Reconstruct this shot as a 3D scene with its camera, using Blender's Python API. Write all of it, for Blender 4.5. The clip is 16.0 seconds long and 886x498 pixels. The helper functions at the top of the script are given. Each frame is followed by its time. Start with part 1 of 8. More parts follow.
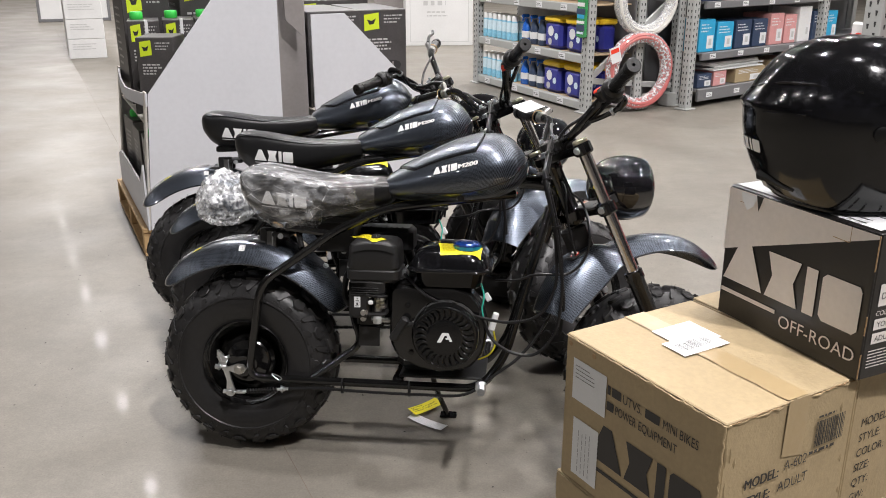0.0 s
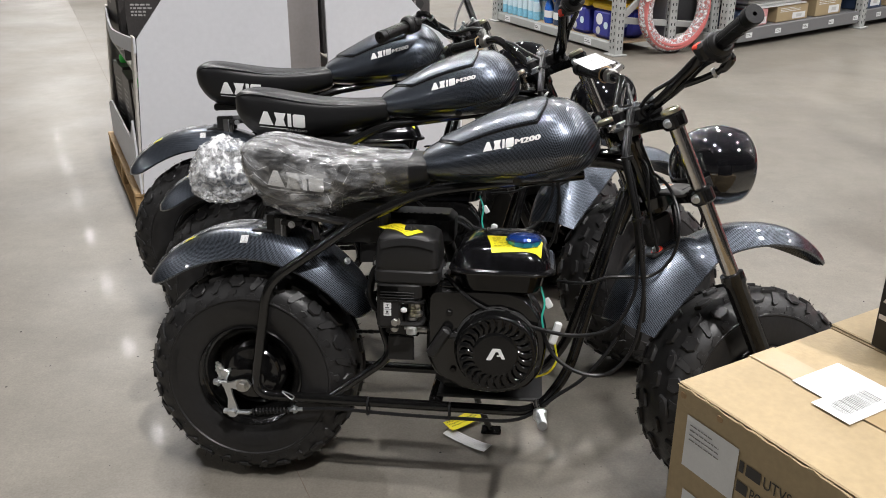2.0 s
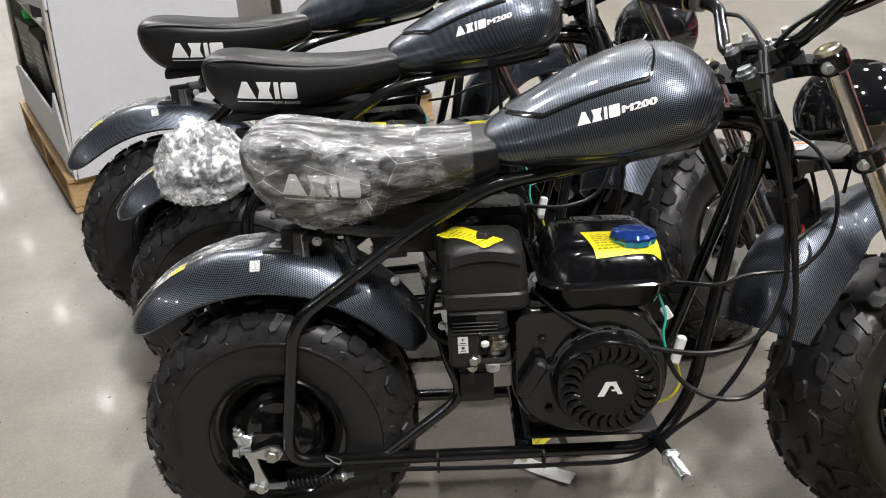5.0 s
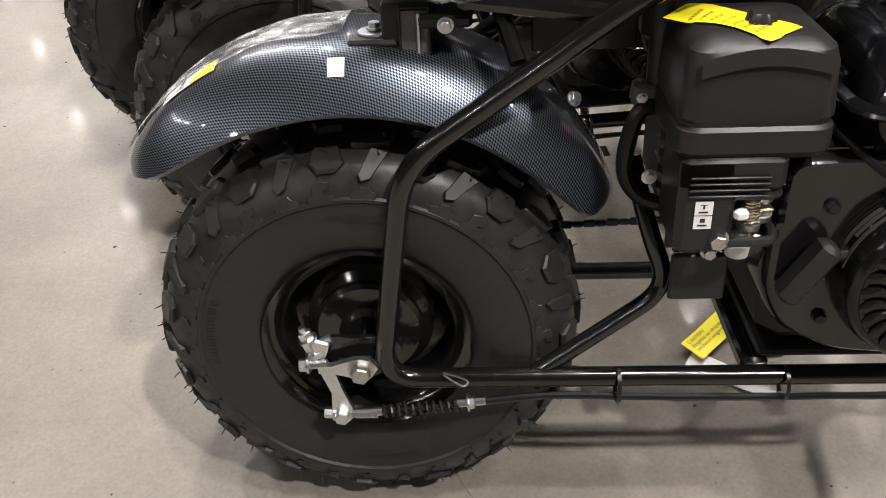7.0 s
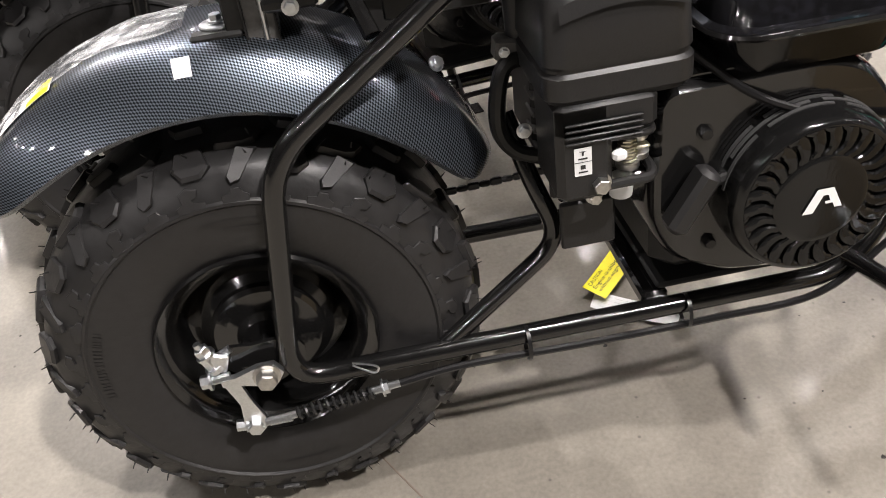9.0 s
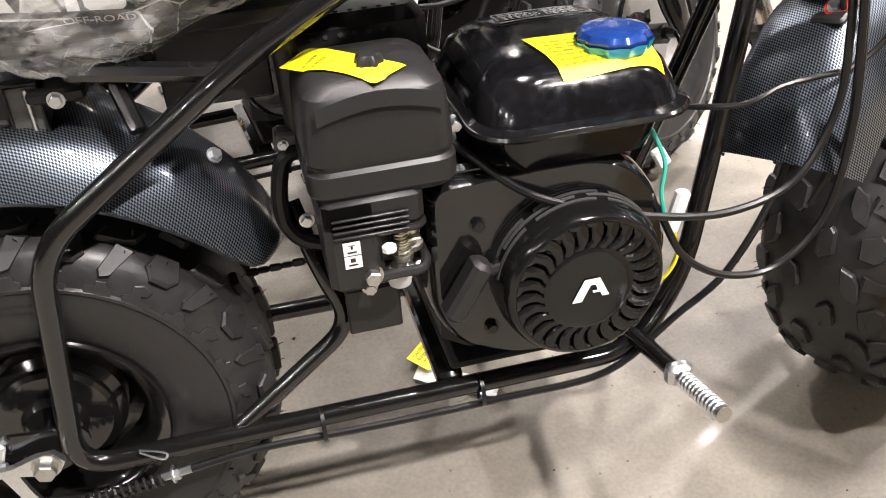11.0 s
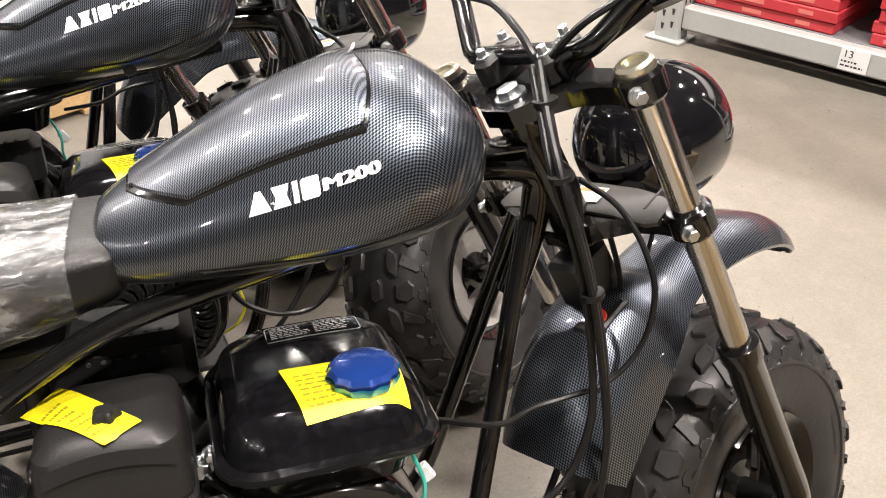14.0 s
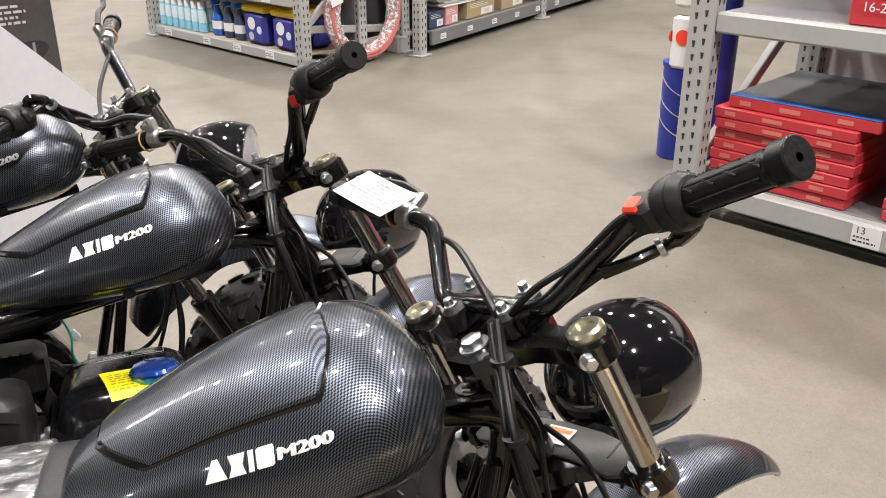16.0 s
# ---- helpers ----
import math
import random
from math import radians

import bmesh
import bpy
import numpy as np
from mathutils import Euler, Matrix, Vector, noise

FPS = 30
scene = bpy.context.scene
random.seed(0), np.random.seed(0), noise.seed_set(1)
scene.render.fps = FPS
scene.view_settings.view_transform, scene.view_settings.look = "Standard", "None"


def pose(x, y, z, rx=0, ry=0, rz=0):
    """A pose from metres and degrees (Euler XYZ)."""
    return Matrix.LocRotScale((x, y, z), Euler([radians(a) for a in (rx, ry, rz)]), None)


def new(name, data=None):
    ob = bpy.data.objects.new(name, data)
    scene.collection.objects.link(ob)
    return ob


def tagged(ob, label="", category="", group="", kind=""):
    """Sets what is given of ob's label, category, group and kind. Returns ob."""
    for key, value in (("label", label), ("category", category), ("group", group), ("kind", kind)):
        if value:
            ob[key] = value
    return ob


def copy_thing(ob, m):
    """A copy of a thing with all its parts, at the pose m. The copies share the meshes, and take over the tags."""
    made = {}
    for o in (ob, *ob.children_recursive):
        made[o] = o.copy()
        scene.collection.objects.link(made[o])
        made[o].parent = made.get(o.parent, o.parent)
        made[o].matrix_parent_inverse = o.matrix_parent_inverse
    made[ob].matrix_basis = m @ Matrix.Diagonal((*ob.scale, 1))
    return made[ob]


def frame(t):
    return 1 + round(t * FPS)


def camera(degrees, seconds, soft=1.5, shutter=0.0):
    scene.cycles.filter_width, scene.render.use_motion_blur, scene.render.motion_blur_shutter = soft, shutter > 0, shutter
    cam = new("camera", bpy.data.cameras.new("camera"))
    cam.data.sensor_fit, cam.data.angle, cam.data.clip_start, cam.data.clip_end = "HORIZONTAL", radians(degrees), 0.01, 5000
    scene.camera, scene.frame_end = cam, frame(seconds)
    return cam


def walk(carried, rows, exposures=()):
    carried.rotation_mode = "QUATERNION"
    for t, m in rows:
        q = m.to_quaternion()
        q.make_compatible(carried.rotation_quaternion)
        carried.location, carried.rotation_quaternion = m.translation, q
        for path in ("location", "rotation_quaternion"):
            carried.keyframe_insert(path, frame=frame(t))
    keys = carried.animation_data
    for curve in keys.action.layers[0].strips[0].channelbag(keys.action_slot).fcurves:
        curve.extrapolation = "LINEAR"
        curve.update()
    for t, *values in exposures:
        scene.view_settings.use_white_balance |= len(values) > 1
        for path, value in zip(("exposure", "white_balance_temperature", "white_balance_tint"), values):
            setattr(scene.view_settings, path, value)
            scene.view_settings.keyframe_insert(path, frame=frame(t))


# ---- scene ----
cam = camera(53.5, 16.0, 0.95)
METRES, EYE, TILT, LEAN, TURN = 2.4, 1.331, -19.0, 0.0, 0.0
ROWS = [
    (0.0, 0.0, 0.0, 0.0, 0.0, 0.0, -0.0),
    (0.5, 0.0094, 0.0053, -0.0003, 0.28, -0.04, -0.2),
    (1.0, -0.0086, 0.0557, 0.012, 0.67, -0.68, -0.63),
    (1.5, -0.0322, 0.1153, 0.0296, 0.54, -2.8, -0.48),
    (2.0, -0.0379, 0.1858, 0.0487, 0.45, -4.04, -0.22),
    (2.5, -0.0471, 0.2493, 0.0623, 0.79, -5.97, -0.35),
    (3.0, -0.088, 0.3016, 0.0799, 0.76, -7.2, 1.21),
    (5.5, -0.1466, 0.4257, 0.1059, -6.63, -11.46, 3.74),
    (6.0, -0.1609, 0.5053, 0.0764, -5.88, -15.71, -0.21),
    (6.5, -0.1732, 0.5921, 0.0634, -2.78, -18.17, 0.74),
    (7.0, -0.198, 0.633, 0.0583, -3.28, -21.58, 3.79),
    (7.5, -0.215, 0.6424, 0.0548, -5.38, -23.29, 6.53),
    (8.0, -0.2124, 0.641, 0.0537, -7.89, -24.02, 7.67),
    (8.5, -0.2022, 0.6426, 0.0551, -10.78, -24.54, 8.95),
    (9.0, -0.1933, 0.6442, 0.0579, -13.36, -24.84, 10.14),
    (9.5, -0.1652, 0.6379, 0.0637, -16.96, -24.81, 10.34),
    (12.0, -0.1277, 0.6244, 0.0757, -18.3, -20.79, 6.69),
    (12.5, -0.1038, 0.6132, 0.0834, -18.25, -19.2, 6.17),
    (13.0, -0.0666, 0.601, 0.0961, -19.16, -17.64, 6.53),
    (13.5, -0.0599, 0.6085, 0.1217, -21.64, -16.14, 6.9),
    (14.0, -0.0549, 0.6163, 0.1398, -22.32, -15.13, 6.71),
    (14.5, -0.0389, 0.6108, 0.1574, -21.63, -12.64, 5.73),
    (15.0, -0.0279, 0.6051, 0.1682, -20.75, -10.12, 5.75),
    (15.5, -0.0237, 0.6011, 0.1802, -20.23, -7.64, 6.08),
    (16.0, -0.022, 0.5995, 0.1855, -19.88, -5.85, 6.7),
]
walk(cam, [(t, pose(0, 0, EYE, TILT, LEAN, TURN) @ pose(METRES * x, METRES * y, METRES * z, 90 + pitch, roll, yaw)) for t, x, y, z, yaw, pitch, roll in ROWS],
     exposures=[(0.0, -0.15, 6200, 15), (3.0, -0.33, 6150, 12), (5.5, 0.12, 6250, 13), (6.0, 0.36, 6400, 14), (7.0, 0.29, 6450, 16), (8.5, 0.4, 6450, 16), (9.5, 0.74, 6400, 16), (12.0, 1.08, 6600, 17),
                (13.0, 1.06, 6700, 17), (13.5, 0.76, 6700, 16), (14.0, 0.57, 6700, 16), (15.0, 0.22, 6600, 15), (16.0, 0.03, 6500, 15)])

import collections
import itertools

from mathutils import bvhtree

# ---- light: rows of ceiling luminaires in a closed hall ----
world = bpy.data.worlds.new("hall_air")
scene.world = world
world.use_nodes = True
world.node_tree.nodes["Background"].inputs[0].default_value = (0.75, 0.78, 0.8, 1)
world.node_tree.nodes["Background"].inputs[1].default_value = 0.02

HALL = 23.0                     # the hall's grid is turned by this much
LAMP_Z = 6.8
LAMP_W = 222.0


def ceiling_lamps():
    turn = Matrix.Rotation(radians(27.0), 4, "Z")

    def lamp(power):
        data = bpy.data.lights.new("luminaire", "AREA")
        data.shape, data.size, data.size_y = "RECTANGLE", 0.15, 0.3
        data.energy, data.color = power, (1.0, 0.962, 0.895)
        return data
    # unseen left row turned down to darken the floor; single near lamp boosted for shadows
    usual, dimmed = lamp(LAMP_W), lamp(LAMP_W * 0.45)
    spots = [(turn @ Vector((row, 3.5 + 3.1 * n, LAMP_Z)), dimmed if row < 0 else usual) for row in (-9.1, 1.3, 6.5, 11.7) for n in range(-1 if row == 1.3 else -2, 10 if row == 1.3 else 6)]
    for at, data in spots + [(Vector((2.0, -1.1, LAMP_Z)), lamp(LAMP_W * 2.7))]:
        ob = new("luminaire", data)
        ob.matrix_world = Matrix.Translation(at) @ turn


ceiling_lamps()


# ---- materials ----
def mat(name, color, rough=0.5, metal=0.0, coat=0.0, bump=0.0, scale=60.0, vary=0.0, vscale=3.0, rvary=0.0, spec=0.5):
    """A painted or moulded surface: two scales of tone, uneven gloss and a fine relief."""
    m = bpy.data.materials.new(name)
    m.use_nodes = True
    nt = m.node_tree
    b = nt.nodes["Principled BSDF"]
    b.inputs["Base Color"].default_value = (*color, 1)
    b.inputs["Roughness"].default_value = rough
    b.inputs["Metallic"].default_value = metal
    b.inputs["Coat Weight"].default_value = coat
    b.inputs["Coat Roughness"].default_value = 0.04
    b.inputs["Specular IOR Level"].default_value = spec
    co = nt.nodes.new("ShaderNodeTexCoord")
    if vary or rvary:
        n1, n2 = nt.nodes.new("ShaderNodeTexNoise"), nt.nodes.new("ShaderNodeTexNoise")
        n1.inputs["Scale"].default_value, n2.inputs["Scale"].default_value = vscale, vscale * 11
        n1.inputs["Detail"].default_value, n2.inputs["Detail"].default_value = 5, 4
        add = nt.nodes.new("ShaderNodeMath")
        add.operation = "ADD"
        for k, n in enumerate((n1, n2)):
            nt.links.new(co.outputs["Object"], n.inputs["Vector"])
            nt.links.new(n.outputs["Fac"], add.inputs[k])
        if vary:
            rng = nt.nodes.new("ShaderNodeMapRange")
            rng.inputs["From Min"].default_value, rng.inputs["From Max"].default_value = 0.6, 1.4
            rng.inputs["To Min"].default_value, rng.inputs["To Max"].default_value = 1 - vary, 1 + vary
            mul = nt.nodes.new("ShaderNodeVectorMath")
            mul.operation = "SCALE"
            mul.inputs[0].default_value = color
            nt.links.new(add.outputs[0], rng.inputs["Value"])
            nt.links.new(rng.outputs[0], mul.inputs["Scale"])
            nt.links.new(mul.outputs[0], b.inputs["Base Color"])
        if rvary:
            rr = nt.nodes.new("ShaderNodeMapRange")
            rr.inputs["From Min"].default_value, rr.inputs["From Max"].default_value = 0.6, 1.4
            rr.inputs["To Min"].default_value, rr.inputs["To Max"].default_value = max(0.02, rough - rvary), rough + rvary
            nt.links.new(add.outputs[0], rr.inputs["Value"])
            nt.links.new(rr.outputs[0], b.inputs["Roughness"])
    if bump:
        n3, bp = nt.nodes.new("ShaderNodeTexNoise"), nt.nodes.new("ShaderNodeBump")
        n3.inputs["Scale"].default_value, n3.inputs["Detail"].default_value = scale, 3
        bp.inputs["Strength"].default_value, bp.inputs["Distance"].default_value = bump, 0.002
        nt.links.new(co.outputs["Object"], n3.inputs["Vector"])
        nt.links.new(n3.outputs["Fac"], bp.inputs["Height"])
        nt.links.new(bp.outputs[0], b.inputs["Normal"])
    return m


def carbon_material():
    """Printed carbon weave under clear lacquer, in metres along the surface's own length and girth."""
    m = mat("carbon_weave", (0.03, 0.035, 0.04), 0.25, 0.0, 1.0)
    nt = m.node_tree
    b = nt.nodes["Principled BSDF"]
    uv = nt.nodes.new("ShaderNodeUVMap")
    uv.uv_map = "girth"
    sep = nt.nodes.new("ShaderNodeSeparateXYZ")
    nt.links.new(uv.outputs[0], sep.inputs[0])
    waves = []
    for way, pitch in (("ADD", 0.0025), ("SUBTRACT", 0.004)):
        d, k, s = (nt.nodes.new("ShaderNodeMath") for _ in range(3))
        d.operation, k.operation, s.operation = way, "MULTIPLY", "SINE"
        k.inputs[1].default_value = math.pi / pitch
        nt.links.new(sep.outputs[0], d.inputs[0])
        nt.links.new(sep.outputs[1], d.inputs[1])
        nt.links.new(d.outputs[0], k.inputs[0])
        nt.links.new(k.outputs[0], s.inputs[0])
        waves.append(s)
    prod, ramp = nt.nodes.new("ShaderNodeMath"), nt.nodes.new("ShaderNodeValToRGB")
    prod.operation = "MULTIPLY_ADD"
    prod.inputs[2].default_value = 0.5
    nt.links.new(waves[0].outputs[0], prod.inputs[0])
    nt.links.new(waves[1].outputs[0], prod.inputs[1])
    nt.links.new(prod.outputs[0], ramp.inputs[0])
    e = ramp.color_ramp.elements
    e[0].position, e[0].color = 0.28, (0.011, 0.013, 0.017, 1)
    e[1].position, e[1].color = 0.8, (0.132, 0.152, 0.186, 1)
    nt.links.new(ramp.outputs[0], b.inputs["Base Color"])
    b.inputs["Metallic"].default_value = 0.85
    b.inputs["Roughness"].default_value = 0.36
    return m


def concrete_material():
    m = mat("polished_concrete", (0.4, 0.385, 0.36), 0.2, coat=0.009, spec=0.33)
    m.node_tree.nodes["Principled BSDF"].inputs["Coat Roughness"].default_value = 0.07
    nt = m.node_tree
    b = nt.nodes["Principled BSDF"]
    co = nt.nodes.new("ShaderNodeTexCoord")
    tone = None
    for scale, low, high, detail in ((0.5, 0.9, 1.07, 6), (2.4, 0.93, 1.05, 9), (6.5, 0.94, 1.05, 8), (17.0, 0.94, 1.05, 6), (60.0, 0.93, 1.05, 4), (170.0, 0.88, 1.1, 3)):
        n, r = nt.nodes.new("ShaderNodeTexNoise"), nt.nodes.new("ShaderNodeMapRange")
        n.inputs["Scale"].default_value, n.inputs["Detail"].default_value = scale, detail
        r.inputs["From Min"].default_value, r.inputs["From Max"].default_value = 0.3, 0.7
        r.inputs["To Min"].default_value, r.inputs["To Max"].default_value = low, high
        nt.links.new(co.outputs["Object"], n.inputs["Vector"])
        nt.links.new(n.outputs["Fac"], r.inputs["Value"])
        if tone is None:
            tone = r
        else:
            x = nt.nodes.new("ShaderNodeMath")
            x.operation = "MULTIPLY"
            nt.links.new(tone.outputs[0], x.inputs[0])
            nt.links.new(r.outputs[0], x.inputs[1])
            tone = x
    v, sp = nt.nodes.new("ShaderNodeTexVoronoi"), nt.nodes.new("ShaderNodeMapRange")
    v.inputs["Scale"].default_value = 26
    sp.inputs["From Min"].default_value, sp.inputs["From Max"].default_value = 0.03, 0.075
    sp.inputs["To Min"].default_value, sp.inputs["To Max"].default_value = 0.55, 1.0
    nt.links.new(co.outputs["Object"], v.inputs["Vector"])
    nt.links.new(v.outputs["Distance"], sp.inputs["Value"])
    last, mul = nt.nodes.new("ShaderNodeMath"), nt.nodes.new("ShaderNodeVectorMath")
    last.operation, mul.operation = "MULTIPLY", "SCALE"
    nt.links.new(tone.outputs[0], last.inputs[0])
    nt.links.new(sp.outputs[0], last.inputs[1])
    mul.inputs[0].default_value = (0.18, 0.1645, 0.1375)
    nt.links.new(last.outputs[0], mul.inputs["Scale"])
    nt.links.new(mul.outputs[0], b.inputs["Base Color"])
    g, gr = nt.nodes.new("ShaderNodeTexNoise"), nt.nodes.new("ShaderNodeMapRange")
    g.inputs["Scale"].default_value, g.inputs["Detail"].default_value = 1.7, 7
    gr.inputs["From Min"].default_value, gr.inputs["From Max"].default_value = 0.3, 0.7
    gr.inputs["To Min"].default_value, gr.inputs["To Max"].default_value = 0.4, 0.56
    nt.links.new(co.outputs["Object"], g.inputs["Vector"])
    nt.links.new(g.outputs["Fac"], gr.inputs["Value"])
    nt.links.new(gr.outputs[0], b.inputs["Roughness"])
    h, bp = nt.nodes.new("ShaderNodeTexNoise"), nt.nodes.new("ShaderNodeBump")
    h.inputs["Scale"].default_value, h.inputs["Detail"].default_value = 14, 6
    bp.inputs["Strength"].default_value, bp.inputs["Distance"].default_value = 0.05, 0.004
    nt.links.new(co.outputs["Object"], h.inputs["Vector"])
    nt.links.new(h.outputs["Fac"], bp.inputs["Height"])
    nt.links.new(bp.outputs[0], b.inputs["Normal"])
    return m


def smudged_material():
    """Black lacquer with dust and wiped finger marks that dull it in patches."""
    m = mat("smudged_black_lacquer", (0.005, 0.005, 0.0055), 0.12, coat=0.12, spec=0.35)
    nt = m.node_tree
    b = nt.nodes["Principled BSDF"]
    co, n1, n2 = nt.nodes.new("ShaderNodeTexCoord"), nt.nodes.new("ShaderNodeTexNoise"), nt.nodes.new("ShaderNodeTexNoise")
    n1.inputs["Scale"].default_value, n1.inputs["Detail"].default_value, n1.inputs["Distortion"].default_value = 9, 8, 1.2
    n2.inputs["Scale"].default_value, n2.inputs["Detail"].default_value = 120, 5
    both = nt.nodes.new("ShaderNodeMath")
    both.operation = "MULTIPLY"
    for k, n in enumerate((n1, n2)):
        nt.links.new(co.outputs["Object"], n.inputs["Vector"])
        nt.links.new(n.outputs["Fac"], both.inputs[k])
    for low, high, to in ((0.09, 0.2, "Roughness"), (0.02, 0.14, "Coat Roughness")):
        r = nt.nodes.new("ShaderNodeMapRange")
        r.inputs["From Min"].default_value, r.inputs["From Max"].default_value = 0.22, 0.4
        r.inputs["To Min"].default_value, r.inputs["To Max"].default_value = low, high
        nt.links.new(both.outputs[0], r.inputs["Value"])
        nt.links.new(r.outputs[0], b.inputs[to])
    ramp = nt.nodes.new("ShaderNodeValToRGB")
    e = ramp.color_ramp.elements
    e[0].position, e[0].color = 0.24, (0.0045, 0.0045, 0.005, 1)
    e[1].position, e[1].color = 0.4, (0.0075, 0.0075, 0.0095, 1)
    nt.links.new(both.outputs[0], ramp.inputs[0])
    nt.links.new(ramp.outputs[0], b.inputs["Base Color"])
    return m


def film_material(name, haze, gloss, scale, pull, deep):
    """Thin clear polythene: see-through, a faint haze, and crumpled facets whose gloss catches the lamps along their creases."""
    m = bpy.data.materials.new(name)
    m.use_nodes = True
    nt = m.node_tree
    out = nt.nodes["Material Output"]
    nt.nodes.remove(nt.nodes["Principled BSDF"])
    co, mp = nt.nodes.new("ShaderNodeTexCoord"), nt.nodes.new("ShaderNodeMapping")
    mp.inputs["Rotation"].default_value, mp.inputs["Scale"].default_value = (0, radians(-14), 0), (pull, 1, 1)
    nt.links.new(co.outputs["Object"], mp.inputs["Vector"])
    bend, mixv = nt.nodes.new("ShaderNodeTexNoise"), nt.nodes.new("ShaderNodeVectorMath")
    bend.inputs["Scale"].default_value, bend.inputs["Detail"].default_value = scale * 0.35, 3
    mixv.operation = "MULTIPLY_ADD"
    mixv.inputs[1].default_value = (1.6 / scale,) * 3
    nt.links.new(mp.outputs[0], bend.inputs["Vector"])
    nt.links.new(bend.outputs["Color"], mixv.inputs[0])
    nt.links.new(mp.outputs[0], mixv.inputs[2])
    geo, tilt = nt.nodes.new("ShaderNodeNewGeometry"), None
    for k, weight in ((0.8, 1.0), (2.1, 0.7), (5.5, 0.35)):
        v, mid, w = nt.nodes.new("ShaderNodeTexVoronoi"), nt.nodes.new("ShaderNodeVectorMath"), nt.nodes.new("ShaderNodeVectorMath")
        v.inputs["Scale"].default_value = scale * k
        mid.operation, w.operation = "SUBTRACT", "MULTIPLY_ADD"
        mid.inputs[1].default_value = (0.5, 0.5, 0.5)
        w.inputs[1].default_value = (weight * deep,) * 3
        nt.links.new(mixv.outputs[0], v.inputs["Vector"])
        nt.links.new(v.outputs["Color"], mid.inputs[0])
        nt.links.new(mid.outputs[0], w.inputs[0])
        nt.links.new(tilt.outputs[0] if tilt else geo.outputs["Normal"], w.inputs[2])
        tilt = w
    bp = nt.nodes.new("ShaderNodeVectorMath")
    bp.operation = "NORMALIZE"
    nt.links.new(tilt.outputs[0], bp.inputs[0])
    n, r = nt.nodes.new("ShaderNodeTexNoise"), nt.nodes.new("ShaderNodeMapRange")
    n.inputs["Scale"].default_value, n.inputs["Detail"].default_value, n.inputs["Distortion"].default_value = scale * 0.9, 8, 0.6
    r.inputs["From Min"].default_value, r.inputs["From Max"].default_value = 0.42, 0.68
    r.inputs["To Min"].default_value, r.inputs["To Max"].default_value = haze * 0.3, haze * 2.6
    nt.links.new(mp.outputs[0], n.inputs["Vector"])
    nt.links.new(n.outputs["Fac"], r.inputs["Value"])
    gaps = nt.nodes.new("ShaderNodeMapRange")
    gaps.inputs["From Min"].default_value, gaps.inputs["From Max"].default_value = 0.38, 0.56
    nt.links.new(n.outputs["Fac"], gaps.inputs["Value"])
    for k, wide, strength in ((0.5, 0.018, 0.95), (1.2, 0.022, 0.6), (2.6, 0.03, 0.4)):
        v, edge, top, broken = nt.nodes.new("ShaderNodeTexVoronoi"), nt.nodes.new("ShaderNodeMapRange"), nt.nodes.new("ShaderNodeMath"), nt.nodes.new("ShaderNodeMath")
        v.feature = "DISTANCE_TO_EDGE"
        v.inputs["Scale"].default_value = scale * k
        edge.inputs["From Min"].default_value, edge.inputs["From Max"].default_value = 0.0, wide
        edge.inputs["To Min"].default_value, edge.inputs["To Max"].default_value = strength, 0.0
        top.operation, broken.operation = "MAXIMUM", "MULTIPLY"
        for link in ((mp.outputs[0], v.inputs["Vector"]), (v.outputs["Distance"], edge.inputs["Value"]), (edge.outputs[0], broken.inputs[0]), (gaps.outputs[0], broken.inputs[1]),
                     (broken.outputs[0], top.inputs[0]), (r.outputs[0], top.inputs[1])):
            nt.links.new(*link)
        r = top
    clear, white, shine = (nt.nodes.new("ShaderNodeBsdf" + k) for k in ("Transparent", "Diffuse", "Glossy"))
    white.inputs[0].default_value = (0.8, 0.81, 0.82, 1)
    shine.inputs[0].default_value = (0.95, 0.95, 0.95, 1)
    shine.inputs["Roughness"].default_value = 0.12
    fr, boost, most = nt.nodes.new("ShaderNodeFresnel"), nt.nodes.new("ShaderNodeMath"), nt.nodes.new("ShaderNodeMath")
    fr.inputs[0].default_value = 1.5
    boost.operation, boost.use_clamp, most.operation = "MULTIPLY", True, "MINIMUM"
    boost.inputs[1].default_value, most.inputs[1].default_value = gloss, 0.4
    m1, m2 = nt.nodes.new("ShaderNodeMixShader"), nt.nodes.new("ShaderNodeMixShader")
    for link in ((r.outputs[0], m1.inputs[0]), (clear.outputs[0], m1.inputs[1]), (white.outputs[0], m1.inputs[2]), (bp.outputs[0], shine.inputs["Normal"]), (bp.outputs[0], fr.inputs["Normal"]), (bp.outputs[0], white.inputs["Normal"]),
                 (fr.outputs[0], boost.inputs[0]), (boost.outputs[0], most.inputs[0]), (most.outputs[0], m2.inputs[0]), (m1.outputs[0], m2.inputs[1]), (shine.outputs[0], m2.inputs[2]), (m2.outputs[0], out.inputs["Surface"])):
        nt.links.new(*link)
    return m


GLOSS = mat("gloss_black_enamel", (0.0058, 0.0057, 0.0057), 0.13, coat=0.35, bump=0.14, scale=55, rvary=0.05, vscale=9)
LAMPSHELL = mat("deep_gloss_black", (0.005, 0.005, 0.006), 0.06, coat=1.0)
SATIN = mat("satin_black_plastic", (0.0125, 0.0122, 0.0122), 0.42, spec=0.42, bump=0.12, scale=400, vary=0.15, vscale=12)
FANBLACK = mat("semi_gloss_black", (0.006, 0.006, 0.006), 0.13, spec=0.38, rvary=0.05, vscale=20, bump=0.05, scale=300)
DARK = mat("dull_black_metal", (0.01, 0.01, 0.01), 0.45, spec=0.4, bump=0.1, scale=120, vary=0.3, vscale=20)
